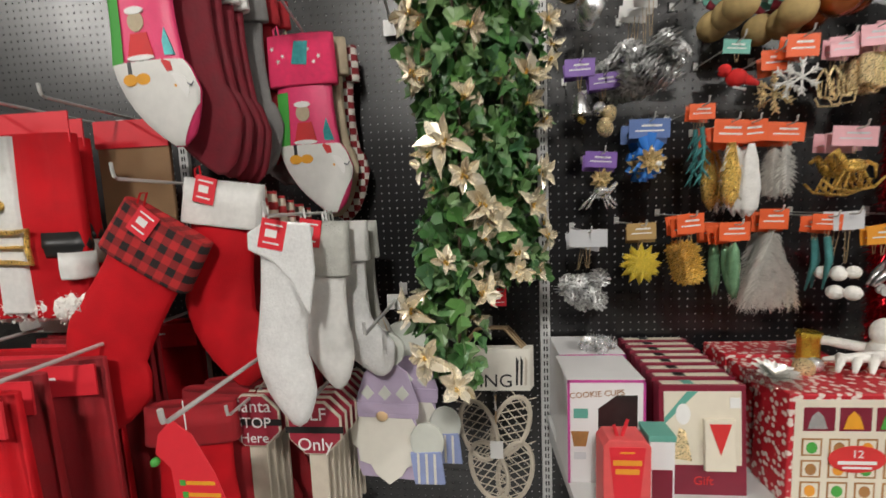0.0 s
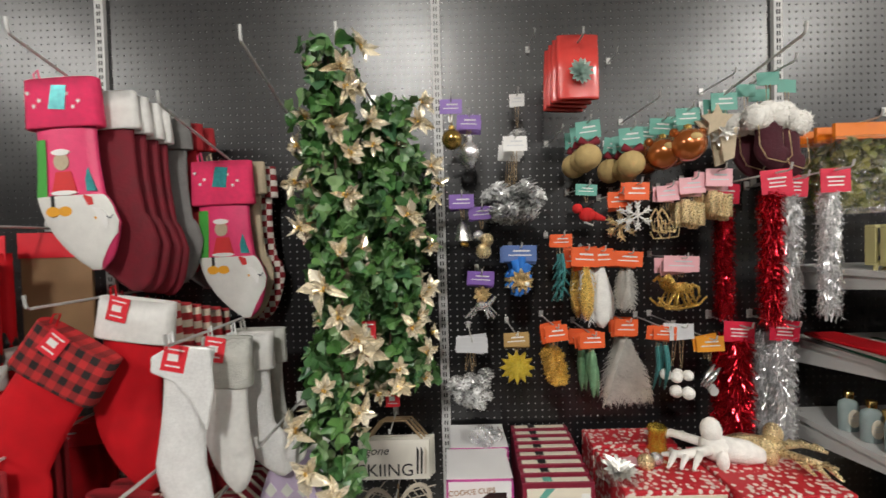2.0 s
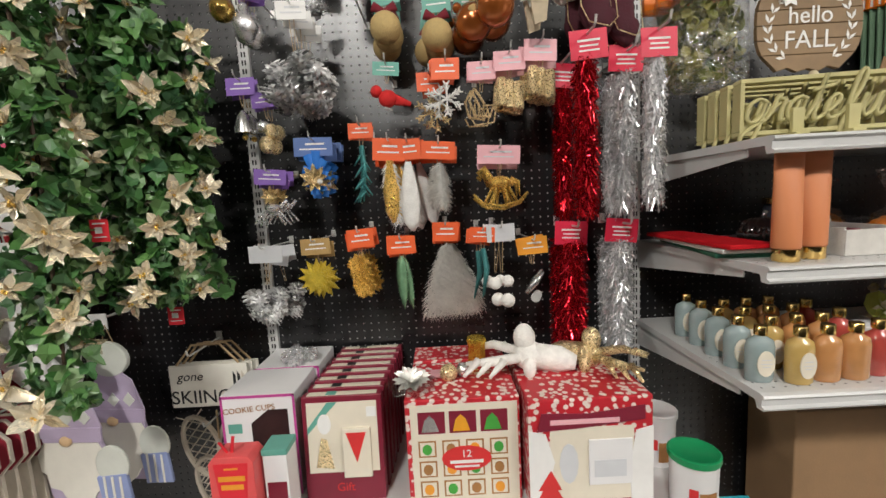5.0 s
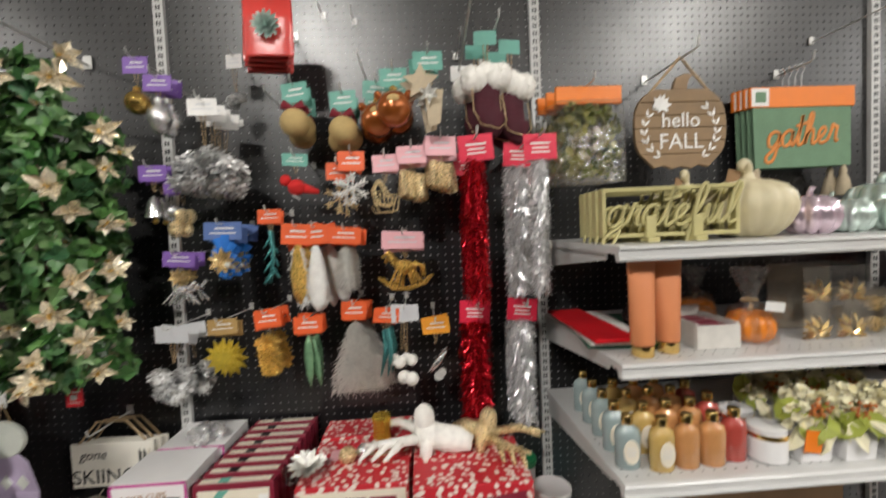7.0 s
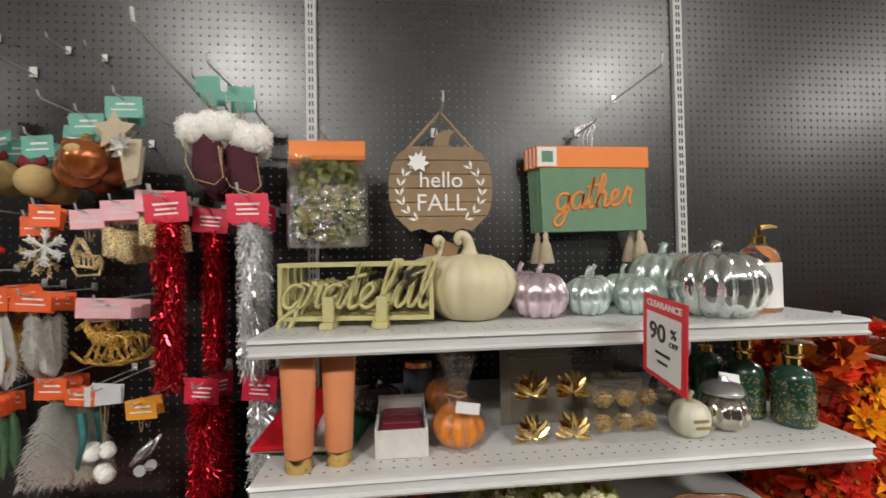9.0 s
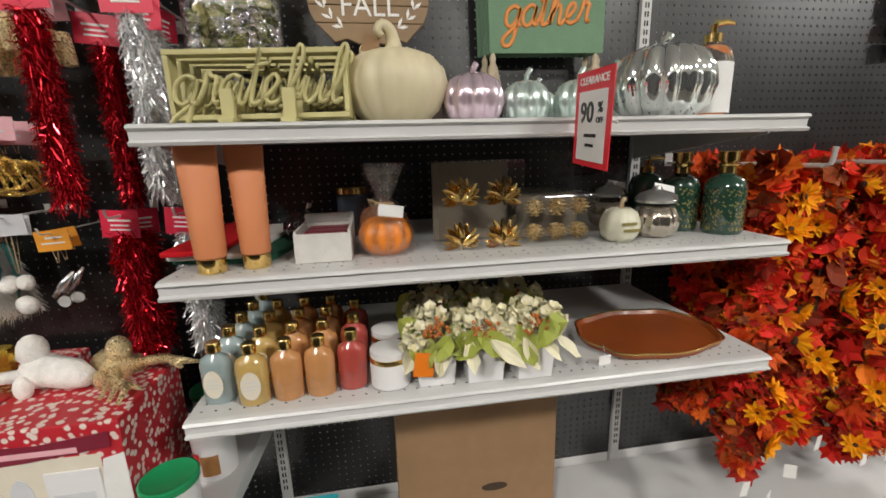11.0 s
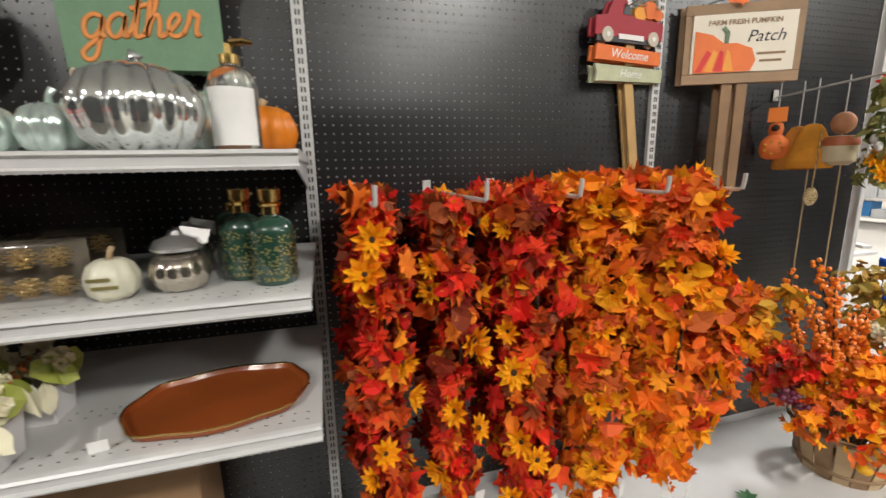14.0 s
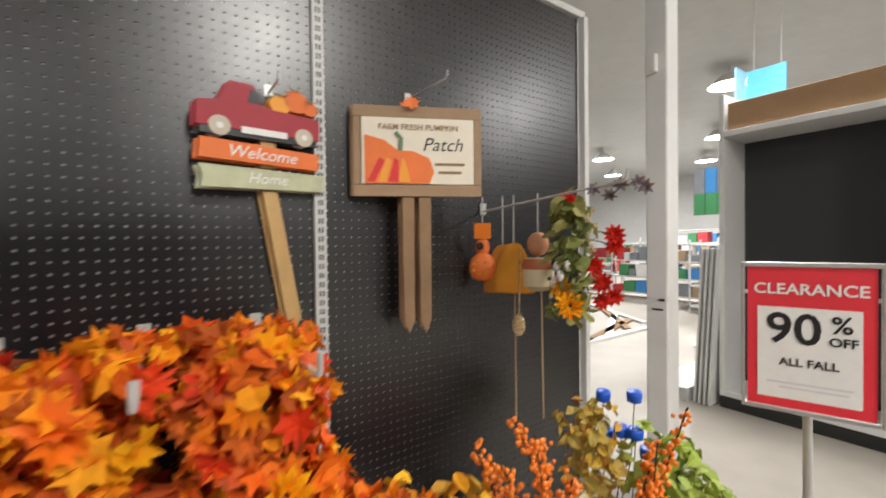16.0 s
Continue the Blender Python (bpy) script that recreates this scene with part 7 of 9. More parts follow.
def pump_bottle(x, y, z, r, h, glass, label, wrap=None, speck=None, group="soap bottles", cap=False):
    t = thing("soap_bottle", (x, y, z), label, "bottle", group)
    part("bottle", Shape().rev([(r * 0.92, 0), (r, 0.005), (r, h * 0.6), (r * 0.85, h * 0.7), (r * 0.4, h * 0.76), (r * 0.36, h * 0.8)], 24), glass, t, smooth=True)
    part("collar", Shape().rev([(r * 0.42, h * 0.78), (r * 0.42, h * 0.86), (r * 0.3, h * 0.87)], 16), GOLD_METAL, t, smooth=True)
    if cap:
        part("cap", Shape().rev([(r * 0.5, h * 0.87), (r * 0.56, h * 0.9), (r * 0.36, h * 0.915), (r * 0.36, h * 0.935)], 16).rev([(r * 0.5, h * 0.936), (r * 0.5, h * 1.05), (r * 0.46, h * 1.06)], 16), GOLD_METAL, t, smooth=True)
    else:
        part("pump", Shape().tube([(0, 0, h * 0.86), (0, 0, h * 0.96)], r * 0.16, 8).tube([(0.004, 0, h * 0.97), (r * 0.6, -0.004, h * 0.985), (r * 1.0, -0.006, h * 0.97)], [r * 0.17, r * 0.13, r * 0.08], 8), GOLD_METAL, t, smooth=True)
    if wrap:
        s = Shape()
        s.add([(r * 1.012 * math.sin(a), -r * 1.012 * math.cos(a), zz) for zz in (h * 0.05, h * 0.56) for a in [-1.1 + 0.22 * k for k in range(11)]], [(i, i + 1, i + 12, i + 11) for i in range(10)])
        part("paper_label", s, wrap, t, smooth="all")
    if speck:
        s = Shape()
        rng = random.Random(9)
        for _ in range(420):
            a, zz = rng.uniform(-2.2, 2.2), rng.uniform(h * 0.05, h * 0.58)
            q = rng.uniform(0.0015, 0.003)
            s.add([(r * 1.01 * math.sin(a + b / r), -r * 1.01 * math.cos(a + b / r), zz + c) for b, c in ((-q, 0), (0, -q), (q, 0), (0, q))], [(0, 1, 2, 3)])
        part("gilt_print", s, speck, t, kind="stuff")


GOLD_METAL = mat("polished_gold_metal", (0.78, 0.55, 0.20), 0.18, 1.0, var=0.1)
CLEAR_SOAP = mat("clear_soap_bottle", (0.90, 0.84, 0.78), 0.04, var=0.04, trans=0.96, coat=0.3)
GREEN_GLASS = mat("dark_green_glass", (0.018, 0.056, 0.036), 0.12, var=0.2, coat=0.8)
GILT = mat("gilt_speckle", (0.42, 0.36, 0.14), 0.35, 0.7)
pump_bottle(2.325, 0.955, SHELF1 + 0.001, 0.043, 0.20, CLEAR_SOAP, "clear soap bottle with white label and gold pump", WHITE)
sg = thing("shelf_sale_sign", (1.985, 0.795, 1.385), "red and white clearance card clipped out from the shelf edge", "sign", m=pose(1.938, 0.738, 1.395, 0, 4, -96) @ Matrix.Diagonal((0.95, 1, 0.76, 1)))
part("card", Shape().box(-0.075, 0, -0.10, 0.075, 0.0015, 0.095), RED, sg)
part("panel", Shape().box(-0.058, -0.001, -0.088, 0.058, -0.0002, 0.055), WHITE, sg)
part("rear_panel", Shape().box(-0.058, 0.0017, -0.088, 0.058, 0.0025, 0.055), WHITE, sg)
for turn, dy in ((0, 0.0), (180, 0.0015)):
    f_ = -1 if turn else 1
    letters("90", 0.058, BLACK, sg, pose(-0.018 * f_, dy - 0.0015 * f_, 0.01, 0, 0, turn), deep=0.0004, bold=0.0012)
    letters("%", 0.028, BLACK, sg, pose(0.036 * f_, dy - 0.0015 * f_, 0.02, 0, 0, turn), deep=0.0004, bold=0.0008)
    letters("OFF", 0.016, BLACK, sg, pose(0.036 * f_, dy - 0.0015 * f_, -0.004, 0, 0, turn), deep=0.0004, bold=0.0004)
    letters("CLEARANCE", 0.021, WHITE, sg, pose(0, dy - 0.0006 * f_, 0.075, 0, 0, turn), deep=0.0004, bold=0.0005)
bars([(0, -0.035, 0.05, 0.007), (0, -0.055, 0.035, 0.006)], BLACK, sg, -0.001)
part("clip", Shape().tube([(0.0, 0.004, 0.0), (-0.03, 0.05, -0.005), (-0.075, 0.075, -0.01)], 0.004, 6), WIRE, sg, smooth=True)

# ---- second shelf ----
APRICOT = mat("apricot_soft_tube", (0.66, 0.24, 0.10), 0.5, var=0.05, scale=10)
def lotion(x, y, rz):
    t = thing("lotion_tube", (x, y, SHELF2 + 0.001), "apricot lotion tube standing on its gold cap", "tube", "lotion tubes", pose(x, y, SHELF2 + 0.001, 0, 0, rz))
    v, n = [], 20
    for z, rx, ry in ((0.026, 0.0245, 0.0245), (0.03, 0.026, 0.026), (0.1, 0.029, 0.021), (0.17, 0.032, 0.012), (0.205, 0.034, 0.004), (0.222, 0.0345, 0.002)):
        v += [(rx * math.cos(2 * math.pi * k / n), ry * math.sin(2 * math.pi * k / n), z) for k in range(n)]
    part("tube", Shape().add(v, [(j * n + i, j * n + (i + 1) % n, (j + 1) * n + (i + 1) % n, (j + 1) * n + i) for j in range(5) for i in range(n)] + [tuple(range(n))[::-1], tuple(range(5 * n, 6 * n))]), APRICOT, t, smooth="all")
    part("cap", Shape().rev([(0.023, 0), (0.0245, 0.002), (0.0245, 0.025)], 22), GOLD_METAL, t, smooth=True)
lotion(1.295, 0.865, 5)
lotion(1.366, 0.885, -4)
BOX_GREY = mat("whitewashed_wooden_box", (0.58, 0.56, 0.52), 0.7, var=0.15, scale=40, bump=0.2)
wb = thing("soap_gift_box", (1.486, 0.93, SHELF2 + 0.001), "whitewashed open box of dark red soaps", "box")
for a in ((-0.052, -0.05, 0, 0.052, -0.045, 0.055), (-0.052, 0.095, 0, 0.052, 0.1, 0.075), (-0.052, -0.045, 0, -0.047, 0.095, 0.06), (0.047, -0.045, 0, 0.052, 0.095, 0.06), (-0.047, -0.045, 0, 0.047, 0.095, 0.005)):
    part("side", Shape().box(*a), BOX_GREY, wb, bevel=0.0008)
for k in range(3):
    part("soap", Shape().box(-0.043, -0.04 + 0.045 * k, 0.0055, 0.043, 0.0 + 0.045 * k, 0.05), BOX_MAROON, wb, bevel=0.006)
part("film", Shape().box(-0.05, -0.048, 0.0755, 0.05, 0.098, 0.0763), PLASTIC, wb)
op = pumpkin("wrapped_pumpkin", 1.605, 0.935, SHELF2 + 0.001, 0.055, 0.075, 9, ORANGE_PUMP, WOOD, "orange pumpkin candle wrapped in clear film with tag", 0.12, 0.012)
part("film", Shape().rev([(0.058, 0.0), (0.061, 0.04), (0.045, 0.08), (0.014, 0.10), (0.02, 0.12), (0.04, 0.165), (0.045, 0.18)], 22, 11, 0.2), PLASTIC, op, smooth="all")
part("gift_tag", Shape().box(-0.025, -0.062, 0.082, 0.022, -0.06, 0.104), WHITE, op, m=pose(0, 0, 0, 0, 8, 0))
part("twine", Shape().tube([(0.018 * math.cos(2 * math.pi * k / 12), 0.018 * math.sin(2 * math.pi * k / 12), 0.1) for k in range(13)], 0.002, 5).tube([(0.0, -0.018, 0.1), (-0.03, -0.03, 0.112), (-0.02, -0.03, 0.095)], 0.002, 5), TWINE, op)
op2 = pumpkin("wrapped_pumpkin", 1.60, 1.13, SHELF2 + 0.001, 0.055, 0.075, 9, ORANGE_PUMP, WOOD, "orange pumpkin candle wrapped in clear film", 0.12, 0.012)
part("film", Shape().rev([(0.058, 0.0), (0.061, 0.04), (0.045, 0.08), (0.014, 0.10), (0.02, 0.12), (0.04, 0.165)], 22, 11, 0.2), PLASTIC, op2, smooth="all")
pumpkin("glass_pumpkin", 1.43, 1.10, SHELF2 + 0.001, 0.06, 0.075, 12, mat("dark_smoke_glass", (0.06, 0.045, 0.045), 0.1, 0.7, coat=0.6), CHROME, "dark smoky mercury glass pumpkin", 0.12, 0.015, "glass pumpkins")
cd = thing("candle_jar", (1.53, 1.17, SHELF2 + 0.001), "grey blue glass candle jar", "jar")
part("jar", Shape().rev([(0.035, 0), (0.04, 0.004), (0.04, 0.1), (0.036, 0.104)], 22), mat("slate_glass", (0.10, 0.13, 0.18), 0.15, coat=0.5), cd, smooth=True)
part("lid", Shape().rev([(0.041, 0.1045), (0.041, 0.118), (0.038, 0.12)], 22), GOLD_METAL, cd, smooth=True)
# folded napkins
nk = thing("folded_napkins", (1.30, 1.12, SHELF2 + 0.001), "folded red, white and green cloth napkins on the shelf", "napkins")
for k, (nm, mm_) in enumerate((("green_cloth", mat("dark_green_cloth", (0.015, 0.10, 0.055), 0.9, bump=0.3)), ("white_cloth", PILE), ("red_cloth", RED_FELT))):
    part(nm, Shape().box(-0.07 - 0.012 * k, -0.2, 0.012 * k, 0.12 - 0.055 * k, 0.16, 0.012 * k + 0.0105), mm_, nk, bevel=0.003, m=pose(-0.004 * k, -0.015 * k, 0, 0, 0, 5 * k - 10))


def clear_pack(x, y, z, w, d, h, cols_, rows_, r, label, leaf):
    t = thing("ornament_pack", (x, y, z), label, "ornament box")
    part("clear_case", Shape().box(0, 0, 0, w, d, h), CASE, t, bevel=0.002)
    part("back_card", Shape().box(0.003, d - 0.006, 0.003, w - 0.003, d - 0.004, h - 0.003), PACK_BACK, t)
    part("lid_film", Shape().box(0.001, 0.001, h + 0.0005, w - 0.001, d - 0.001, h + 0.0012), PLASTIC, t)
    for i in range(cols_):
        for j in range(rows_):
            c = ((i + 0.5) * w / cols_, d * 0.42, (j + 0.5) * h / rows_)
            s = Shape()
            if leaf:
                base = Vector((c[0] + 0.004, c[1] - 0.03, c[2] - 0.034))
                for q in range(11):
                    ang = radians(-100 + 20 * q) + RNG.uniform(-0.06, 0.06)
                    size = r * (1.15 - 0.06 * abs(q - 5)) * RNG.uniform(0.92, 1.06)
                    leaf_into(s, PETAL, Matrix.Translation(base + Vector((0, -0.003 * (q % 3), 0))) @ pose(0, 0, 0, 87 + RNG.uniform(-6, 6), 0, 0) @ pose(0, 0, 0, 0, 0, -math.degrees(ang)) @ Matrix.Diagonal((size * 0.8, size, size, 1)))
                s.tube([base, base + Vector((0.004, -0.002, -0.012))], 0.002, 5)
                part("gilt_leaf", s, GOLD_METAL, t)
            else:
                cone_into(s, c, r, r * 1.8, rows=5)
                part("gilt_cone", s, PALE_GOLD, t)


PACK_BACK = mat("smoky_grey_card", (0.20, 0.17, 0.13), 0.5, var=0.1)
CASE = film("clear_plastic_case", 0.12, 0.15, 20)
clear_pack(1.71, 0.90, SHELF2 + 0.001, 0.178, 0.11, 0.178, 2, 2, 0.046, "clear case of four gold leaf ornaments", True)
clear_pack(1.895, 0.885, SHELF2 + 0.001, 0.15, 0.10, 0.105, 3, 2, 0.021, "clear case of six gold cone ornaments", False)
clear_pack(1.90, 1.02, SHELF2 + 0.001, 0.15, 0.10, 0.105, 3, 2, 0.021, "clear case of six gold cone ornaments", False)
wp = pumpkin("white_pumpkin", 2.105, 0.905, SHELF2 + 0.001, 0.042, 0.072, 8, mat("white_glazed_clay", (0.66, 0.64, 0.50), 0.35, var=0.06), WOOD, "small white pumpkin with gold script", 0.1, 0.02)
bars([(-0.004, 0.042, 0.034, 0.006), (0.004, 0.028, 0.04, 0.006)], GILT, wp, -0.0405)
for jx, jy in ((2.205, 0.93), (2.18, 1.08)):
    jr = pumpkin("glass_pumpkin_jar", jx, jy, SHELF2 + 0.001, 0.052, 0.075, 10, mat("bronze_mercury_glass", (0.52, 0.47, 0.40), 0.1, 0.9, var=0.3, scale=50, coat=0.5), CHROME, "bronze mercury glass pumpkin jar with paper tag", 0.1, 0.005, "pumpkin jars")
    part("lid", Shape().rev([(0.043, 0.0765), (0.045, 0.082), (0.036, 0.096), (0.012, 0.104), (0.008, 0.112)], 20), CHROME, jr, smooth=True)
    part("gift_tag", Shape().box(-0.02, -0.035, 0.085, 0.03, -0.033, 0.112), WHITE, jr, m=pose(0, 0, 0, -25, 12, 0))
pump_bottle(2.372, 0.925, SHELF2 + 0.001, 0.042, 0.172, GREEN_GLASS, "dark green soap bottle with gold speckles and gold cap", None, GILT, cap=True)
pump_bottle(2.308, 0.988, SHELF2 + 0.001, 0.042, 0.172, GREEN_GLASS, "dark green soap bottle with gold speckles and gold cap", None, GILT, cap=True)
pump_bottle(2.279, 1.075, SHELF2 + 0.001, 0.042, 0.172, GREEN_GLASS, "dark green soap bottle with gold pump")

# ---- third shelf ----
def scent_bottle(x, y, liquid, label, rz=0, paper=True):
    t = thing("bath_oil_bottle", (x, y, SHELF3 + 0.001), label, "bottle", "bath oil bottles", pose(x, y, SHELF3 + 0.001, 0, 0, rz) @ Matrix.Diagonal((1.0, 1.0, 0.84, 1)))
    part("bottle", Shape().rev([(0.026, 0), (0.029, 0.004), (0.03, 0.09), (0.026, 0.108), (0.012, 0.118), (0.011, 0.122)], 20, m=Matrix.Diagonal((1, 0.7, 1, 1))), liquid, t, smooth=True)
    part("stopper", Shape().rev([(0.013, 0.1225), (0.013, 0.145), (0.0115, 0.147)], 14), GOLD_METAL, t, smooth=True)
    if paper:
        part("paper_label", Shape().slab(oval(0, 0.052, 0.018, 0.034, 18), -0.0225, -0.0205), BOX_CREAM, t)
        bars([(0, 0.062, 0.02, 0.002), (0, 0.052, 0.024, 0.002), (0, 0.044, 0.016, 0.002)], TAG_GREY, t, -0.0225)


PALE_BLUE = mat("pale_blue_bath_oil", (0.42, 0.52, 0.52), 0.1, trans=0.35, coat=0.5)
AMBER = mat("amber_bath_oil", (0.70, 0.34, 0.13), 0.1, trans=0.3, coat=0.5)
HONEY = mat("honey_bath_oil", (0.70, 0.48, 0.16), 0.1, trans=0.3, coat=0.5)
ROSE = mat("rose_bath_oil", (0.55, 0.09, 0.07), 0.1, trans=0.3, coat=0.5)
for k in range(5):
    scent_bottle(1.265 + 0.004 * k, 0.885 + 0.075 * k, PALE_BLUE, "pale blue bath oil bottle with gold stopper", -4)
for k in range(4):
    scent_bottle(1.335, 0.865 + 0.08 * k, HONEY, "honey coloured bath oil bottle with cream label", 3)
for k in range(4):
    scent_bottle(1.398, 0.87 + 0.08 * k, AMBER, "amber bath oil bottle with gold stopper", 2, False)
for k in range(4):
    scent_bottle(1.460, 0.872 + 0.08 * k, AMBER, "amber bath oil bottle with gold stopper", -3, False)
for k in range(3):
    scent_bottle(1.522, 0.885 + 0.09 * k, ROSE, "rose red bath oil bottle with gold stopper", 0, False)
for jx, jy in ((1.598, 0.88), (1.60, 0.98)):
    cj = thing("candle_jar", (jx, jy, SHELF3 + 0.001), "white candle jar with gold rim", "jar", "white candle jars")
    part("jar", Shape().rev([(0.036, 0), (0.041, 0.005), (0.041, 0.05), (0.038, 0.056)], 24), BOX_WHITE, cj, smooth=True)
    part("rim", Shape().rev([(0.0415, 0.0562), (0.0425, 0.06), (0.0415, 0.066)], 24), GOLD_METAL, cj, smooth=True)
    part("lid", Shape().rev([(0.04, 0.0662), (0.04, 0.078), (0.03, 0.081)], 24), BOX_WHITE, cj, smooth=True)
WHITE_PETAL = mat("cream_cloth_petals", (0, 0, 0), 0.7, island=[(0.72, 0.68, 0.44), (0.78, 0.74, 0.56), (0.70, 0.62, 0.34)])
POT_LEAF = mat("olive_cloth_leaves", (0, 0, 0), 0.6, island=[(0.26, 0.32, 0.03), (0.40, 0.44, 0.08), (0.14, 0.20, 0.03)])
RUST = mat("rust_berries", (0.50, 0.15, 0.03), 0.6, var=0.3, scale=90)
for k, (px, py) in enumerate(((1.69, 0.882), (1.79, 0.876), (1.893, 0.87), (1.70, 1.02), (1.80, 1.02), (1.90, 1.015))):
    pt = thing("flower_pot", (px, py, SHELF3 + 0.001), "square white pot of cream cloth flowers and leaves", "flower pot", "potted cloth flowers")
    part("pot", Shape().add([(sx * w_, sy * w_, zz) for zz, w_ in ((0, 0.036), (0.075, 0.041), (0.07, 0.036)) for sx, sy in ((-1, -1), (1, -1), (1, 1), (-1, 1))], [(3, 2, 1, 0), (8, 9, 10, 11), (0, 1, 5, 4), (1, 2, 6, 5), (2, 3, 7, 6), (3, 0, 4, 7), (4, 5, 9, 8), (5, 6, 10, 9), (6, 7, 11, 10), (7, 4, 8, 11)]), BOX_WHITE, pt, bevel=0.002)
    rng = random.Random(70 + k)
    s = Shape()
    for hx, hy, hz, hr in ((-0.036, -0.016, 0.108, 0.03), (0.036, -0.008, 0.118, 0.032), (0.004, 0.02, 0.13, 0.032)):
        for q in range(20):
            d = Vector((rng.gauss(0, 1), rng.gauss(-0.4, 1), rng.gauss(0.2, 1))).normalized()
            blossom(s, ROUND, turn_to(Vector((hx, hy, hz)) + d * hr * rng.uniform(0.75, 1.2), d, rng.uniform(0, 90), 1), 5, rng.uniform(0.018, 0.03), 30, 1)
    part("floret_head", s, WHITE_PETAL, pt, kind="stuff")
    for q in range(3):
        s = Shape()
        a = -2.4 + 0.9 * q + rng.uniform(-0.2, 0.2)
        crumpled_into(s, BRACT, turn_to((0.045 * math.cos(a), 0.03 * math.sin(a) - 0.012, 0.098), (math.cos(a) * 0.7, -0.9, 0.35), 180 + rng.uniform(-40, 40), rng.uniform(0.055, 0.075)), rng, 0.2)
        part("bract", s, WHITE_PETAL, pt)
    for q in range(5):
        s = Shape()
        a = -2.9 + 0.72 * q + rng.uniform(-0.2, 0.2)
        crumpled_into(s, ROUND, turn_to((0.056 * math.cos(a), 0.04 * math.sin(a) - 0.008, 0.092 + rng.uniform(-0.014, 0.03)), (math.cos(a), math.sin(a) - 0.4, 0.5), rng.uniform(120, 240), rng.uniform(0.06, 0.085)), rng, 0.2)
        part("leaf", s, POT_LEAF, pt)
    s = Shape()
    for q in range(26):
        s.ball((rng.gauss(0, 0.014), -0.04 + rng.gauss(0, 0.008), 0.12 + rng.gauss(0, 0.01)), 0.0042, 5)
    part("stamen", s, RUST, pt, kind="stuff")
    if k == 0:
        part("price_tag", Shape().box(-0.055, -0.056, 0.03, -0.015, -0.054, 0.08), ORANGE_CARD, pt, "orange price tag", m=pose(0, 0, 0, 0, 8, 0))
TRAY = mat("rust_wood_tray", (0.25, 0.058, 0.012), 0.36, var=0.35, scale=7, bump=0.1, coat=0.2)
ty = thing("pumpkin_tray", (2.205, 0.96, SHELF3 + 0.001), "rust brown scalloped wooden tray on the shelf", "tray", m=pose(2.235, 0.968, SHELF3 + 0.001, 0, 0, 5))
ol = [(0.172 * (1 + 0.025 * math.cos(8 * a)) * math.copysign(abs(math.cos(a)) ** 0.8, math.cos(a)), 0.125 * (1 + 0.03 * math.cos(8 * a)) * math.copysign(abs(math.sin(a)) ** 0.8, math.sin(a))) for a in [2 * math.pi * k / 64 for k in range(64)]]
s = Shape()
n = len(ol)
v = []
for q, z in ((0.8, 0.0), (0.97, 0.004), (1.0, 0.016), (0.97, 0.017), (0.93, 0.008), (0.8, 0.006)):
    v += [(x * q, y * q, z) for x, y in ol]
s.add(v, [(j * n + i, j * n + (i + 1) % n, (j + 1) * n + (i + 1) % n, (j + 1) * n + i) for j in range(5) for i in range(n)] + [tuple(range(n))[::-1], tuple(range(5 * n, 6 * n))])
part("dish", s, TRAY, ty, smooth=True)
part("rim_edge", Shape().tube([(x * 1.005, y * 1.005, 0.017) for x, y in ol] + [(ol[0][0] * 1.005, ol[0][1] * 1.005, 0.017)], 0.0022, 5), GOLD_METAL, ty)
sticker(2.06, 0.855, SHELF3 + 0.012, 0.03, 0.022, WHITE, "white price sticker lying on the shelf", [], rz=10)
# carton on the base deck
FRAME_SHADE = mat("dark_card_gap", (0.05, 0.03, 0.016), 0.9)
ct = thing("cardboard_carton", (1.60, 1.165, 0.1705), "closed brown cardboard carton with a hand hole on the base deck", "carton")
part("carton", Shape().box(0, 0, 0, 0.50, 0.19, 0.47), CARD, ct, bevel=0.004)
part("hand_hole", Shape().slab(oval(0.30, 0.15, 0.042, 0.014, 16), -0.0015, 0.0), FRAME_SHADE, ct)

# ---- signs above the leaf garlands ----
TRUCK_RED = mat("barn_red_paint", (0.36, 0.03, 0.045), 0.6, var=0.15, scale=20, bump=0.1)
SIGN_ORANGE = mat("orange_paint", (0.74, 0.17, 0.035), 0.6, var=0.1)
SIGN_SAGE = mat("distressed_sage_paint", (0.46, 0.48, 0.32), 0.7, var=0.2, scale=30)
STAKE = mat("golden_pine", (0.52, 0.33, 0.13), 0.6, var=0.2, scale=18, bump=0.15)
FRAME_WOOD = mat("brown_barn_wood", (0.26, 0.16, 0.085), 0.75, var=0.25, scale=22, bump=0.25)


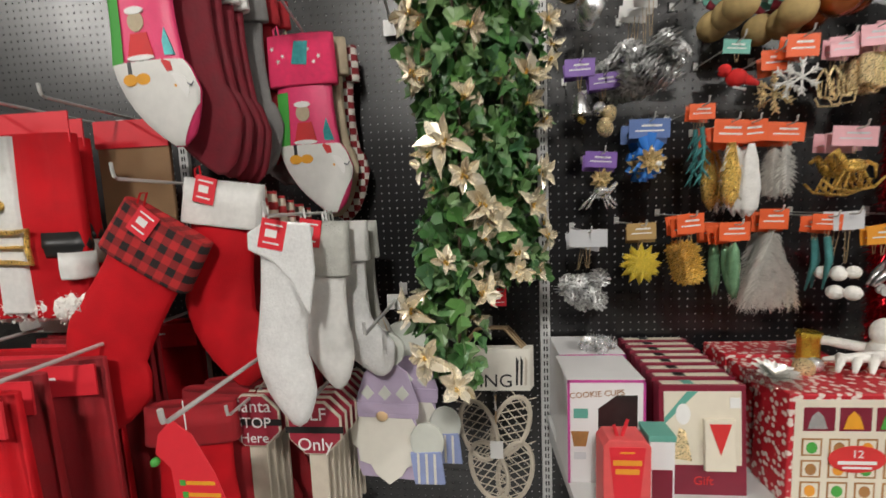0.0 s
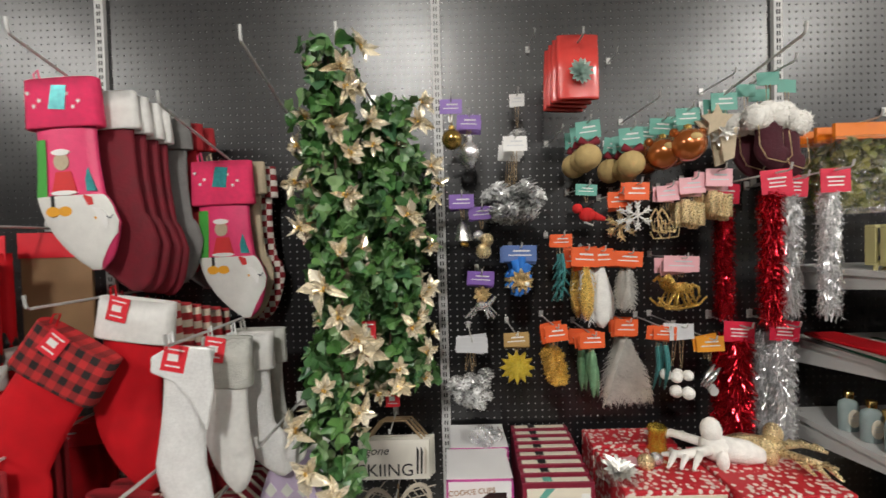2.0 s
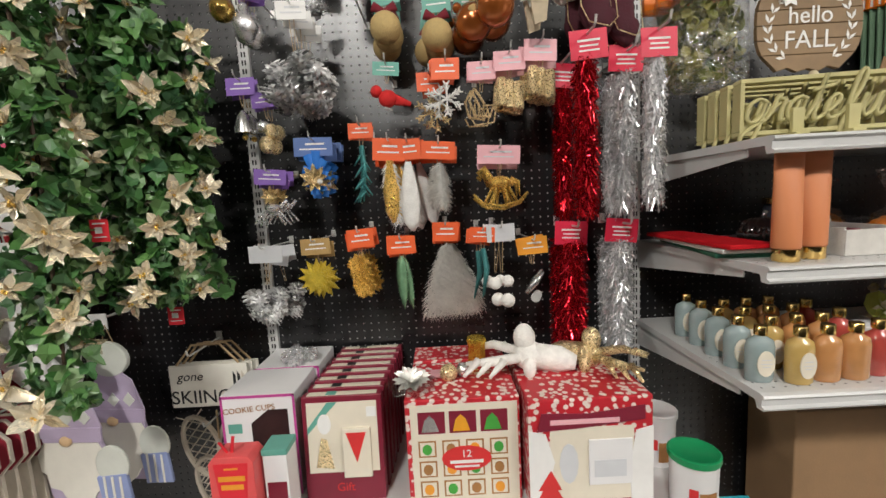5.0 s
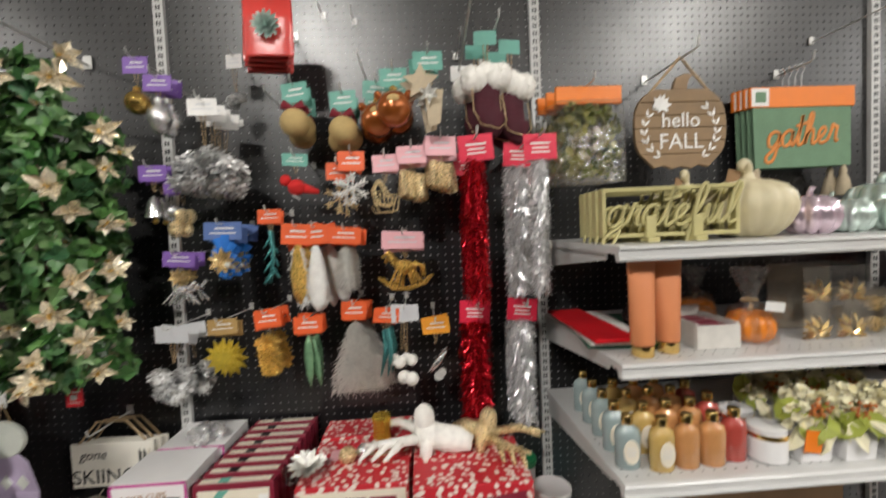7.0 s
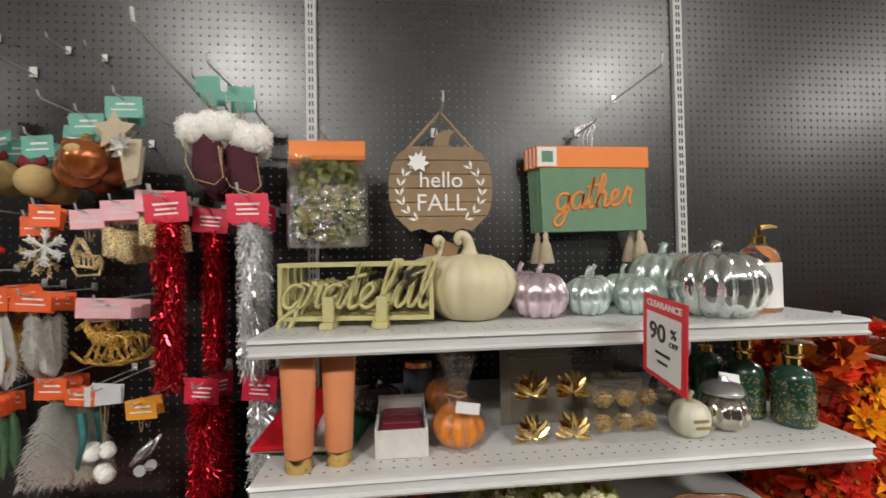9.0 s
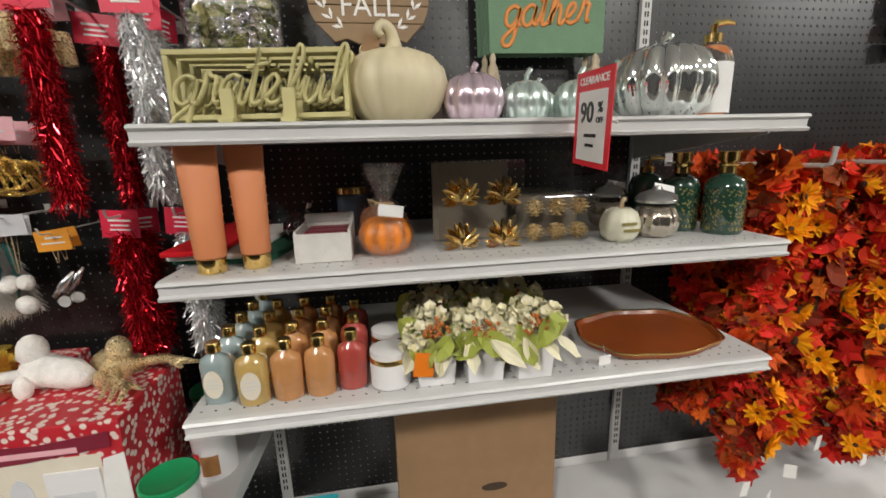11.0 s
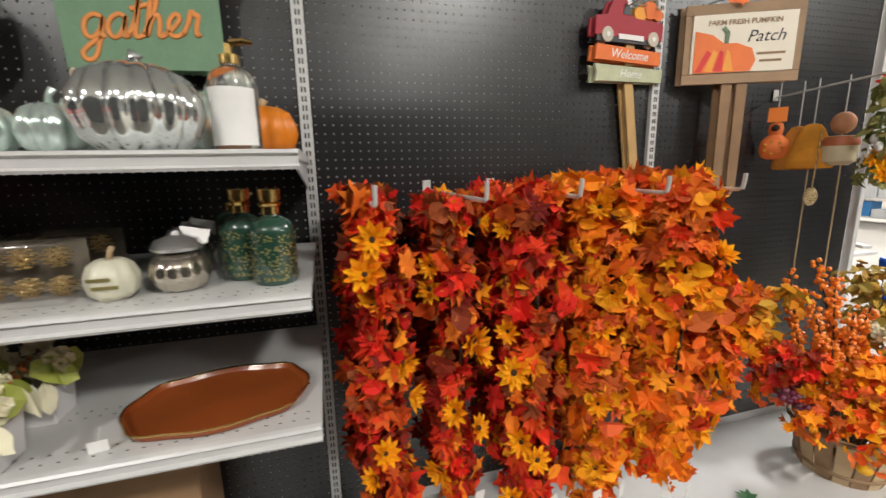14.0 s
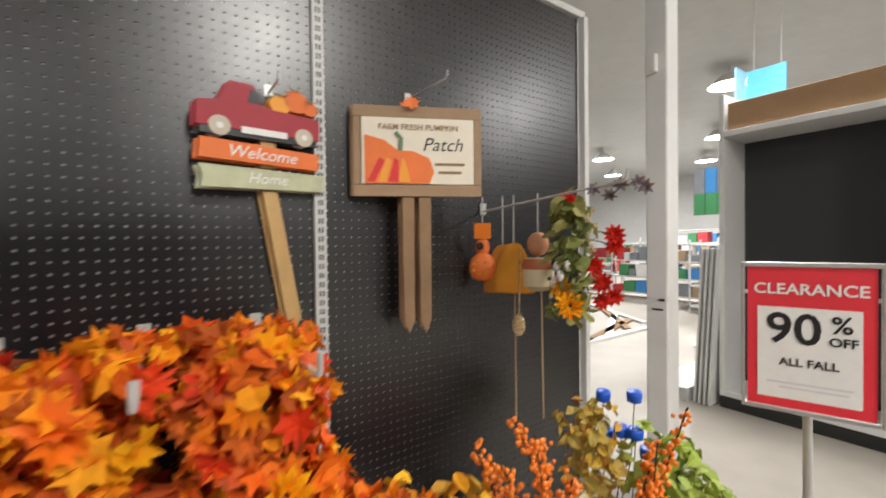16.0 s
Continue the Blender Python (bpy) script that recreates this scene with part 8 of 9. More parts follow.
def truck_sign(x, y, z, rz, front):
    t = thing("truck_sign", (x, y, z), "red wooden truck sign with pumpkins and two planks on stake", "sign", "truck signs", pose(x, y, z, 0, 0, rz))
    part("truck_body", Shape().slab([(-0.148, 0.015), (0.148, 0.015), (0.15, 0.065), (0.14, 0.075), (0.03, 0.078), (0.0, 0.085), (-0.02, 0.13), (-0.075, 0.13), (-0.1, 0.08), (-0.145, 0.072)], 0, 0.01), TRUCK_RED, t, bevel=0.002)
    part("bumper", Shape().slab(rect(-0.14, -0.002, 0.14, 0.015), 0.001, 0.009), BLACK, t)
    part("cab_window", Shape().slab([(-0.035, 0.085), (-0.028, 0.12), (-0.005, 0.11), (0.005, 0.085)], -0.001, 0.0), BLACK, t)
    for wx in (-0.098, 0.104):
        wh = part("wheel", Shape().slab(oval(wx, 0.018, 0.024, 0.024, 20), -0.004, -0.0005), LIGHT_WOOD, t, bevel=0.001)
        part("hub", Shape().slab(oval(wx, 0.018, 0.008, 0.008, 10), -0.006, -0.0042), WHITE, wh)
    part("number_plate", Shape().slab(rect(-0.05, 0.008, 0.06, 0.024), -0.003, -0.0005), WHITE, t)
    for px, pz, r, mt in ((0.045, 0.095, 0.028, TAG_AMBER), (0.088, 0.11, 0.034, SIGN_ORANGE), (0.125, 0.098, 0.022, SIGN_ORANGE)):
        p_ = part("pumpkin_cutout", Shape().slab(oval(px, pz, r, r * 0.85, 16), 0.002, 0.012), mt, t, bevel=0.002)
        part("raffia_bow", Shape().tube([(px - 0.018, -0.002, pz + r * 0.95), (px, -0.004, pz + r * 0.8), (px + 0.02, -0.002, pz + r * 1.0)], 0.002, 5), TWINE, p_)
    part("orange_plank", Shape().slab([(-0.145, -0.06), (0.142, -0.066), (0.145, -0.022), (-0.14, -0.012)], -0.002, 0.008), SIGN_ORANGE, t, bevel=0.001)
    part("sage_plank", Shape().slab([(-0.14, -0.128), (0.155, -0.122), (0.158, -0.078), (-0.145, -0.074), (-0.136, -0.1)], -0.002, 0.008), SIGN_SAGE, t, bevel=0.001)
    part("stake", Shape().slab([(-0.002, -0.12), (0.036, -0.12), (0.095, -0.46), (0.078, -0.49), (0.055, -0.46)], 0.0105, 0.02), STAKE, t, bevel=0.001)
    part("upper_stake", Shape().slab(rect(-0.004, -0.07, 0.034, 0.012), 0.0105, 0.02), STAKE, t)
    if front:
        letters("Welcome", 0.042, WHITE, t, pose(0.0, -0.003, -0.04, 0, 1), deep=0.0006, shear=0.25)
        letters("Home", 0.038, WHITE, t, pose(0.01, -0.003, -0.1), deep=0.0006, shear=0.25)


truck_sign(3.506, 1.335, 1.768, 6, True)
truck_sign(3.497, 1.353, 1.765, 5, False)
arm(3.53, 1.90, 1.27, 0.003, 0.02)


SIGN_WOOD = mat("pale_brown_sign_board", (0.32, 0.21, 0.125), 0.75, var=0.16, scale=22, bump=0.2)


def patch_sign(x, y, z, rz, front):
    t = thing("patch_sign", (x, y, z), "framed pumpkin patch sign in brown barn wood on two stakes", "sign", "patch signs", pose(x, y, z, 0, 0, rz))
    for a in (rect(-0.19, -0.132, 0.19, -0.098), rect(-0.19, 0.098, 0.19, 0.132), rect(-0.19, -0.0975, -0.168, 0.0975), rect(0.168, -0.0975, 0.19, 0.0975)):
        part("frame_board", Shape().slab(a, 0.0085, 0.0162), SIGN_WOOD, t, bevel=0.0015)
    for sx in (-0.05, 0.0):
        part("stake", Shape().slab([(sx, -0.13), (sx + 0.036, -0.13), (sx + 0.034, -0.5), (sx + 0.018, -0.54), (sx + 0.002, -0.5)], 0.0165, 0.026), FRAME_WOOD, t, bevel=0.001)
    part("panel", Shape().slab(rect(-0.1655, -0.0965, 0.1655, 0.0965), 0.004, 0.0122), BOX_CREAM, t, bevel=0.0008)
    if front:
        pm = part("pumpkin_print", Shape().slab([(-0.157, -0.095), (0.03, -0.095), (0.045, -0.06), (0.03, -0.02), (-0.02, 0.0), (-0.06, 0.0), (-0.1, 0.03), (-0.157, 0.045)], 0.002, 0.0036), SIGN_ORANGE, t)
        for k in range(4):
            part("rib_print", Shape().slab([(-0.15 + 0.03 * k, -0.09), (-0.13 + 0.035 * k, -0.092), (-0.10 + 0.02 * k, -0.03), (-0.115 + 0.022 * k, -0.02)], 0.0012, 0.0019), RED_PRINT if k % 2 == 0 else TAG_AMBER, pm)
        part("stalk_print", Shape().tube([(-0.055, 0.001, 0.0), (-0.052, 0.001, 0.035), (-0.068, 0.001, 0.052)], 0.007, 6, flat=0.2), mat("sage_print", (0.13, 0.2, 0.12), 0.7), t)
        letters("FARM FRESH PUMPKIN", 0.0235, FRAME_WOOD, t, pose(0.0, 0.003, 0.068), deep=0.0005, bold=0.0004)
        letters("Patch", 0.055, BLACK, t, pose(0.07, 0.003, 0.018), deep=0.0005, shear=0.3)
        bars([(0.092, -0.038, 0.09, 0.008), (0.092, -0.062, 0.07, 0.008)], FRAME_WOOD, t, 0.0036)
    lf = Shape()
    leaf_into(lf, MAPLE, Matrix.Translation((-0.02, -0.004, 0.138)) @ pose(0, 0, 0, 80) @ Matrix.Diagonal((0.045, 0.045, 0.045, 1)))
    part("leaf", lf, SIGN_ORANGE, t)


patch_sign(3.918, 1.262, 1.773, -25, True)
patch_sign(3.925, 1.30, 1.776, -21, False)
arm(3.95, 1.96, 1.16, 0.003, 0.02)

# ---- hanging autumn pieces on a long hook ----
MUSTARD = mat("mustard_felt", (0.62, 0.26, 0.02), 0.85, var=0.12, bump=0.4)
HX = 4.26
arm(HX, 1.655, 0.82, 0.004, 0.03, dz=-0.04, label="long pale steel hook with autumn pieces")
def hanger(name, x, y, z, label, material, prof, flat, strings, card):
    t = thing(name, (x, y, z), label, "decoration", "autumn hangers", pose(x, y, z, 0, 0, -58))
    part("string", Shape().tube([(0, 0, 1.66 - z), (0, 0, prof[-1][1])], 0.0022, 5), HOOK, t)
    part("body", Shape().rev(prof, 22, m=Matrix.Diagonal((1, flat, 1, 1))), material, t, smooth=True)
    for sx in strings:
        part("long_string", Shape().tube([(sx, 0, prof[0][1]), (sx * 1.3, 0.004, prof[0][1] - 0.42)], 0.0028, 5), TWINE, t)
    if card:
        part("header_card", Shape().box(-0.03, -0.003, 0.09, 0.03, -0.001, 0.145), ORANGE_CARD, t, "bright orange card")
    return t


PEAR = [(0.066, -0.085), (0.072, -0.078), (0.066, -0.03), (0.05, 0.02), (0.036, 0.055), (0.022, 0.075), (0.005, 0.08)]
MUSTARD_DARK = mat("ochre_felt", (0.42, 0.16, 0.015), 0.85, var=0.15, bump=0.4)
hanger("felt_wind_bell", HX, 1.225, 1.42, "mustard felt pear-shaped bell with long strings", MUSTARD, PEAR, 0.35, (0.002,), False)
hanger("felt_wind_bell", HX - 0.005, 1.272, 1.415, "ochre felt pear-shaped bell with long strings", MUSTARD_DARK, PEAR, 0.35, (), False)
RINGS = [(0.02, -0.055), (0.04, -0.045), (0.05, -0.015), (0.044, 0.02), (0.02, 0.04), (0.026, 0.06), (0.02, 0.085), (0.004, 0.09)]
ph = hanger("pumpkin_hanger", HX - 0.05, 1.325, 1.425, "small orange patterned pumpkin hanger with orange card", SIGN_ORANGE, RINGS, 0.6, (), True)
part("flower_centre", Shape().ball((0.0, -0.03, 0.066), 0.013, 8, 1, sy=0.5), SUN_EYE, ph, smooth="all")
for k in range(7):
    part("spot_print", Shape().ball((0.03 * math.cos(0.9 * k), -0.026, -0.008 + 0.024 * math.sin(0.9 * k)), 0.006, 6, 1, sy=0.4), MUSTARD, ph, smooth="all")
jh = hanger("jar_hanger", HX + 0.04, 1.155, 1.42, "white and orange pottery jar hanger", CREAM_CLAY, [(0.03, -0.075), (0.05, -0.06), (0.052, 0.0), (0.04, 0.03), (0.005, 0.032)], 0.8, (0.01,), False)
part("rust_band", Shape().rev([(0.0535, -0.005), (0.0545, 0.008), (0.046, 0.028)], 20, m=Matrix.Diagonal((1, 0.8, 1, 1))), mat("rust_glaze", (0.45, 0.13, 0.05), 0.5), jh, smooth=True)
part("rust_top", Shape().ball((0, 0, 0.075), 0.036, 10, 1.1), mat("peach_straw", (0.55, 0.26, 0.14), 0.8, var=0.3, bump=0.4), jh, smooth="all")
part("spoon", Shape().tube([(-0.055, -0.02, 0.05), (-0.06, -0.02, -0.16)], 0.003, 5).ball((-0.061, -0.02, -0.19), 0.022, 8, 1.6, sy=0.4), PALE_GOLD, jh, smooth="all")

t = thing("flower_swag", (HX, 0.97, 1.62), "hanging swag of autumn cloth flowers, pine cones and greenery", "flowers")
rng = random.Random(90)
s = Shape()
for _ in range(170):
    h = rng.uniform(-0.34, 0.0)
    a = rng.uniform(0, 6.283)
    r = 0.055 * math.sqrt(rng.random())
    crumpled_into(s, ROUND if rng.random() < 0.6 else PETAL, turn_to(Vector((r * math.cos(a), 0.03 + r * math.sin(a), h)), (math.cos(a) - 0.4, math.sin(a), rng.gauss(0, 0.6)), rng.uniform(0, 360), rng.uniform(0.03, 0.06)), rng)
part("greenery", s, MOSS, t, kind="stuff")


def bloom(parent, p, d, size, n, material, eye=None):
    s = Shape()
    m = turn_to(p, d, rng.uniform(0, 60), 1)
    blossom(s, PETAL, m, n, size, 20, 3)
    b = part("bloom", s, material, parent)
    if eye:
        part("bloom_eye", Shape().ball((0, 0, 0.006), size * 0.26, 8, 0.7, m), eye, b, smooth="all")


RED_BLOOM = mat("scarlet_cloth_petals", (0, 0, 0), 0.6, spec=0.2, island=[(0.62, 0.02, 0.012), (0.72, 0.04, 0.02), (0.50, 0.012, 0.012)])
bloom(t, (0.03, 0.06, -0.012), (-0.8, -0.5, 0.3), 0.048, 11, RED_BLOOM)
bloom(t, (-0.035, 0.0, -0.295), (-0.8, -0.6, 0.1), 0.045, 11, SUN_PETAL, SUN_EYE)
bloom(t, (-0.02, 0.04, -0.25), (-0.9, -0.3, 0.1), 0.04, 9, SUN_PETAL, SUN_EYE)
for p in ((0.16, -0.01, -0.13), (0.13, -0.03, -0.10), (0.2, 0.02, -0.29), (0.15, 0.03, -0.30), (0.10, -0.01, -0.24), (0.07, 0.0, -0.19)):
    bloom(t, p, (-0.7 + rng.uniform(-0.3, 0.3), -0.6, rng.uniform(-0.2, 0.4)), 0.036, 10, RED_BLOOM)
    part("stem", Shape().tube([(0, 0.02, p[2] + 0.03), p], 0.0022, 5), STEM, t)
for p in ((-0.03, 0.05, -0.19), (-0.04, 0.03, -0.215), (-0.03, 0.01, -0.185), (-0.035, 0.06, -0.235)):
    part("white_bud", Shape().ball(p, 0.011, 8, 1.5), WHITE_GLITTER, t, smooth="all")
for k in range(9):
    part("gold_berry", Shape().ball((0.02 + rng.uniform(-0.02, 0.02), -0.03 + rng.uniform(-0.015, 0.015), -0.03 - 0.014 * k), 0.007, 6), PALE_GOLD, t, smooth="all")
part("hanging_wire", Shape().tube([(0, 0, 0.03), (0.004, 0, -0.1)], 0.002, 5), HOOK, t)
DUSK = mat("slate_cloth_petals", (0, 0, 0), 0.6, island=[(0.12, 0.11, 0.13), (0.30, 0.27, 0.29), (0.34, 0.18, 0.12)])
t = thing("dark_flower_pick", (HX + 0.01, 0.86, 1.61), "dark slate grey cloth flower pick hanging on the hook", "flowers")
for k in range(5):
    bloom(t, (rng.uniform(-0.02, 0.03), 0.06 - 0.035 * k, 0.02 + rng.uniform(-0.025, 0.03)), (-0.8, -0.5, rng.uniform(-0.3, 0.5)), 0.024, 7, DUSK)


# ---- cut flowers in a bushel basket on the deck ----
def spray(t, base, tips, berry, name, r=0.006, n=20, seed=0):
    """Stems from one base, each beaded with berries towards its tip."""
    rng = random.Random(seed)
    for tip in tips:
        b, e = Vector(base), Vector(tip)
        mid = (b + e) / 2 + Vector((rng.uniform(-0.04, 0.04), rng.uniform(-0.03, 0.03), 0.03))
        s = Shape()
        s.tube([b, mid, e], 0.003, 5)
        part("stem", s, STEM, t)
        s = Shape()
        for q in range(n):
            f = 0.45 + 0.55 * q / n
            p = b.lerp(mid, f * 2) if f < 0.5 else mid.lerp(e, f * 2 - 1)
            for _ in range(2):
                s.ball(p + Vector((rng.gauss(0, 0.011), rng.gauss(0, 0.011), rng.gauss(0, 0.006))), r * rng.uniform(0.7, 1.15), 5)
        part(name, s, berry, t, kind="stuff")


ORANGE_BERRY = mat("orange_berries", (0.78, 0.20, 0.012), 0.35, var=0.15, scale=60)
PEACH = mat("peach_cloth_petals", (0, 0, 0), 0.7, island=[(0.72, 0.40, 0.26), (0.78, 0.50, 0.36), (0.66, 0.32, 0.20)])
LIME = mat("lime_cloth_leaves", (0, 0, 0), 0.6, island=[(0.28, 0.38, 0.04), (0.40, 0.46, 0.10), (0.20, 0.30, 0.04)])
SPRAY_LEAF = mat("amber_cloth_leaves", (0, 0, 0), 0.6, spec=0.2, island=[(0.70, 0.34, 0.02), (0.60, 0.20, 0.01), (0.50, 0.28, 0.03), (0.76, 0.42, 0.02)])
DARK_BERRY = mat("dark_plum_berries", (0.10, 0.008, 0.03), 0.4, var=0.2)
OCHRE = mat("ochre_leaves", (0, 0, 0), 0.6, spec=0.2, island=[(0.44, 0.26, 0.05), (0.30, 0.24, 0.06), (0.50, 0.32, 0.04), (0.36, 0.16, 0.04)])
YELLOW_BALL = mat("yellow_wooden_flowers", (0.76, 0.40, 0.01), 0.6, var=0.15)
BLUE_BLOOM = mat("cobalt_flowers", (0.01, 0.10, 0.60), 0.4, var=0.2)
bk = thing("bushel_basket", (4.36, 1.02, 0.1705), "brown woven bushel basket standing on the base deck", "basket")
for k in range(16):
    a0, a1 = 2 * math.pi * k / 16, 2 * math.pi * (k + 0.86) / 16
    s = Shape()
    s.add([(r * math.cos(a), r * math.sin(a), z) for z, r in ((0, 0.13), (0.2, 0.175)) for a in (a0, a1)] + [((r - 0.004) * math.cos(a), (r - 0.004) * math.sin(a), z) for z, r in ((0, 0.13), (0.2, 0.175)) for a in (a0, a1)], [(0, 1, 3, 2), (4, 6, 7, 5), (0, 2, 6, 4), (1, 5, 7, 3), (2, 3, 7, 6)])
    part("stave", s, WOOD if k % 2 else FRAME_WOOD, bk)
for z, r in ((0.04, 0.143), (0.185, 0.177)):
    part("hoop", Shape().tube([(r * math.cos(2 * math.pi * k / 24), r * math.sin(2 * math.pi * k / 24), z) for k in range(25)], 0.008, 6, flat=0.5), FRAME_WOOD, bk, smooth=True)
part("bottom", Shape().rev([(0.128, 0.001), (0.128, 0.006)], 20), FRAME_WOOD, bk)

fb = thing("orange_berry_spray", (0, 0, 0), "spray of orange berry stems standing in a basket", "flowers")
spray(fb, (4.28, 1.03, 0.33), [(3.90, 1.0, 1.02), (4.05, 1.02, 1.045), (3.97, 0.98, 0.95), (4.10, 0.99, 0.99), (3.93, 0.93, 0.90), (4.16, 1.02, 0.95), (4.06, 0.9, 0.88), (4.0, 1.06, 0.93), (4.14, 0.9, 0.90), (4.21, 0.95, 0.86), (3.98, 0.9, 0.80)], ORANGE_BERRY, "berry_cluster", 0.0078, 34, seed=1)
spray(fb, (4.40, 0.92, 0.33), [(4.43, 0.755, 1.06), (4.40, 0.82, 0.95), (4.36, 0.83, 0.86), (4.46, 0.86, 0.92)], ORANGE_BERRY, "berry_cluster", 0.0078, 30, seed=2)
fl1 = thing("autumn_flower_bush", (0, 0, 0), "bush of red and orange cloth flowers in a basket", "flowers")


def bush(n, centre, radii, outline, size, seed):
    """Crumpled leaves strewn unevenly through a lumpy mound."""
    rng = random.Random(seed)
    s = Shape()
    lumps = [(rng.uniform(-0.6, 0.6), rng.uniform(-0.6, 0.6), rng.uniform(-0.5, 0.7), rng.uniform(0.3, 0.6)) for _ in range(9)]
    for _ in range(n):
        lx, ly, lz, lr = lumps[rng.randrange(9)]
        d = Vector((rng.gauss(0, 1), rng.gauss(0, 1), rng.gauss(0, 1))).normalized()
        r = lr * rng.uniform(0.5, 1.1)
        p = Vector((centre[0] + radii[0] * (lx + d.x * r), centre[1] + radii[1] * (ly + d.y * r), centre[2] + radii[2] * (lz + d.z * r)))
        crumpled_into(s, outline, turn_to(p, d + Vector((rng.gauss(0, 0.4), rng.gauss(0, 0.4), 0.4)), rng.uniform(0, 360), size * rng.uniform(0.55, 1.2)), rng)
    return s


part("leaf_cluster", bush(380, (4.10, 0.92, 0.62), (0.26, 0.18, 0.17), MAPLE, 0.05, 61), FALL_ORANGE, fl1, kind="stuff")
part("leaf_cluster", bush(340, (4.30, 0.88, 0.60), (0.26, 0.18, 0.17), ROUND, 0.042, 62), FALL_ORANGE, fl1, kind="stuff")
part("leaf_cluster", bush(150, (4.46, 0.86, 0.56), (0.2, 0.15, 0.16), ROUND, 0.045, 59), OCHRE, fl1, kind="stuff")
part("leaf_cluster", bush(60, (4.28, 0.84, 0.66), (0.2, 0.1, 0.12), MAPLE, 0.04, 58), RED_BLOOM, fl1, kind="stuff")
part("leaf_cluster", bush(160, (4.22, 0.84, 0.50), (0.22, 0.14, 0.12), ROUND, 0.045, 60), FALL_ORANGE, fl1, kind="stuff")
for k in range(7):
    part("stem", Shape().tube([(4.34 + 0.01 * k, 1.0, 0.25), (4.1 + 0.05 * k, 0.92, 0.6)], 0.004, 5), STEM, fl1)
rng = random.Random(63)
for k in range(14):
    part("yellow_bloom", Shape().ball((4.24 + rng.uniform(-0.14, 0.2), 0.80 + rng.uniform(-0.04, 0.06), 0.44 + rng.uniform(-0.1, 0.1)), rng.uniform(0.02, 0.031), 8, 0.75), YELLOW_BALL, fl1, smooth="all")
fl2 = thing("amber_leaf_branch", (0, 0, 0), "branch of amber cloth leaves beside the garlands", "flowers")
part("leaf_cluster", bush(210, (3.76, 0.98, 0.86), (0.15, 0.09, 0.15), ROUND, 0.05, 64), SPRAY_LEAF, fl2, kind="stuff")
part("leaf_cluster", bush(130, (3.88, 0.97, 0.68), (0.16, 0.10, 0.12), MAPLE, 0.045, 65), FALL_RED, fl2, kind="stuff")
part("leaf_cluster", bush(90, (3.62, 0.96, 0.86), (0.14, 0.08, 0.13), MAPLE, 0.05, 68), FALL_ORANGE, fl2, kind="stuff")
spray(fl2, (4.3, 1.03, 0.33), [(3.72, 1.0, 0.95), (3.74, 1.06, 0.80), (3.80, 0.92, 0.66), (3.84, 0.88, 0.62)], DARK_BERRY, "dark_berry", 0.012, 9, 3)
fl3 = thing("lime_lily_bush", (0, 0, 0), "bush of lime green cloth lilies and foliage", "flowers")
part("leaf_cluster", bush(170, (4.60, 0.85, 0.72), (0.18, 0.14, 0.16), ROUND, 0.062, 66), LIME, fl3, kind="stuff")
for k in range(5):
    part("stem", Shape().tube([(4.42, 1.0, 0.25), (4.55 + 0.04 * k, 0.86, 0.72)], 0.004, 5), STEM, fl3)
fl4 = thing("peach_hydrangeas", (0, 0, 0), "peach cloth hydrangea heads on stems", "flowers")
for k, (px, py, pz, r) in enumerate(((4.50, 0.77, 0.665, 0.078), (4.50, 0.74, 0.52, 0.088), (4.64, 0.76, 0.54, 0.078))):
    s = Shape()
    rng = random.Random(67 + k)
    for q in range(110):
        d = Vector((rng.gauss(0, 1), rng.gauss(0, 1), rng.gauss(0, 1))).normalized()
        blossom(s, ROUND, turn_to(Vector((px, py, pz)) + d * r, d, rng.uniform(0, 90), 1), 4, 0.02, 20, 1)
    s.add(*ball_mesh((px, py, pz), (r * 0.93, r * 0.93, r * 0.93)))
    part("hydrangea_head", s, PEACH, fl4)
    part("stem", Shape().tube([(4.40, 0.98, 0.25), (px, py, pz - r * 0.8)], 0.004, 5), STEM, fl4)
part("cream_rose", bush(60, (4.21, 0.90, 0.80), (0.03, 0.03, 0.035), ROUND, 0.03, 69), WHITE_PETAL, fl4, smooth="all")
fl5 = thing("blue_flower_spray", (0, 0, 0), "spray of cobalt blue cup flowers on dark stems", "flowers")
for bx, by, bz in ((4.53, 1.075, 0.972), (4.545, 0.972, 0.997), (4.52, 1.06, 0.85), (4.53, 1.01, 0.875), (4.54, 0.965, 0.88), (4.60, 0.96, 0.80)):
    part("cup_flower", Shape().rev([(0.012, -0.02), (0.024, -0.014), (0.027, 0.008), (0.024, 0.02), (0.016, 0.014)], 12, 6, 0.1, m=Matrix.Translation((bx, by, bz))), BLUE_BLOOM, fl5, smooth="all")
    part("stem", Shape().tube([(4.44, 1.06, 0.25), (bx - 0.02, by, bz - 0.2), (bx, by, bz - 0.015)], 0.0018, 5), STEM, fl5)
part("foliage", bush(230, (4.42, 1.03, 0.84), (0.20, 0.13, 0.18), ROUND, 0.045, 71), OCHRE, fl5, kind="stuff")
ff = thing("fallen_leaf", (3.86, 1.0, 0.172), "single green leaf lying on the white deck", "leaf")
s = Shape()
leaf_into(s, MAPLE, Matrix.Diagonal((0.07, 0.07, 0.07, 1)))
part("blade", s, GREEN_LEAF, ff, m=pose(0, 0, 0.006, 0, 0, 30))

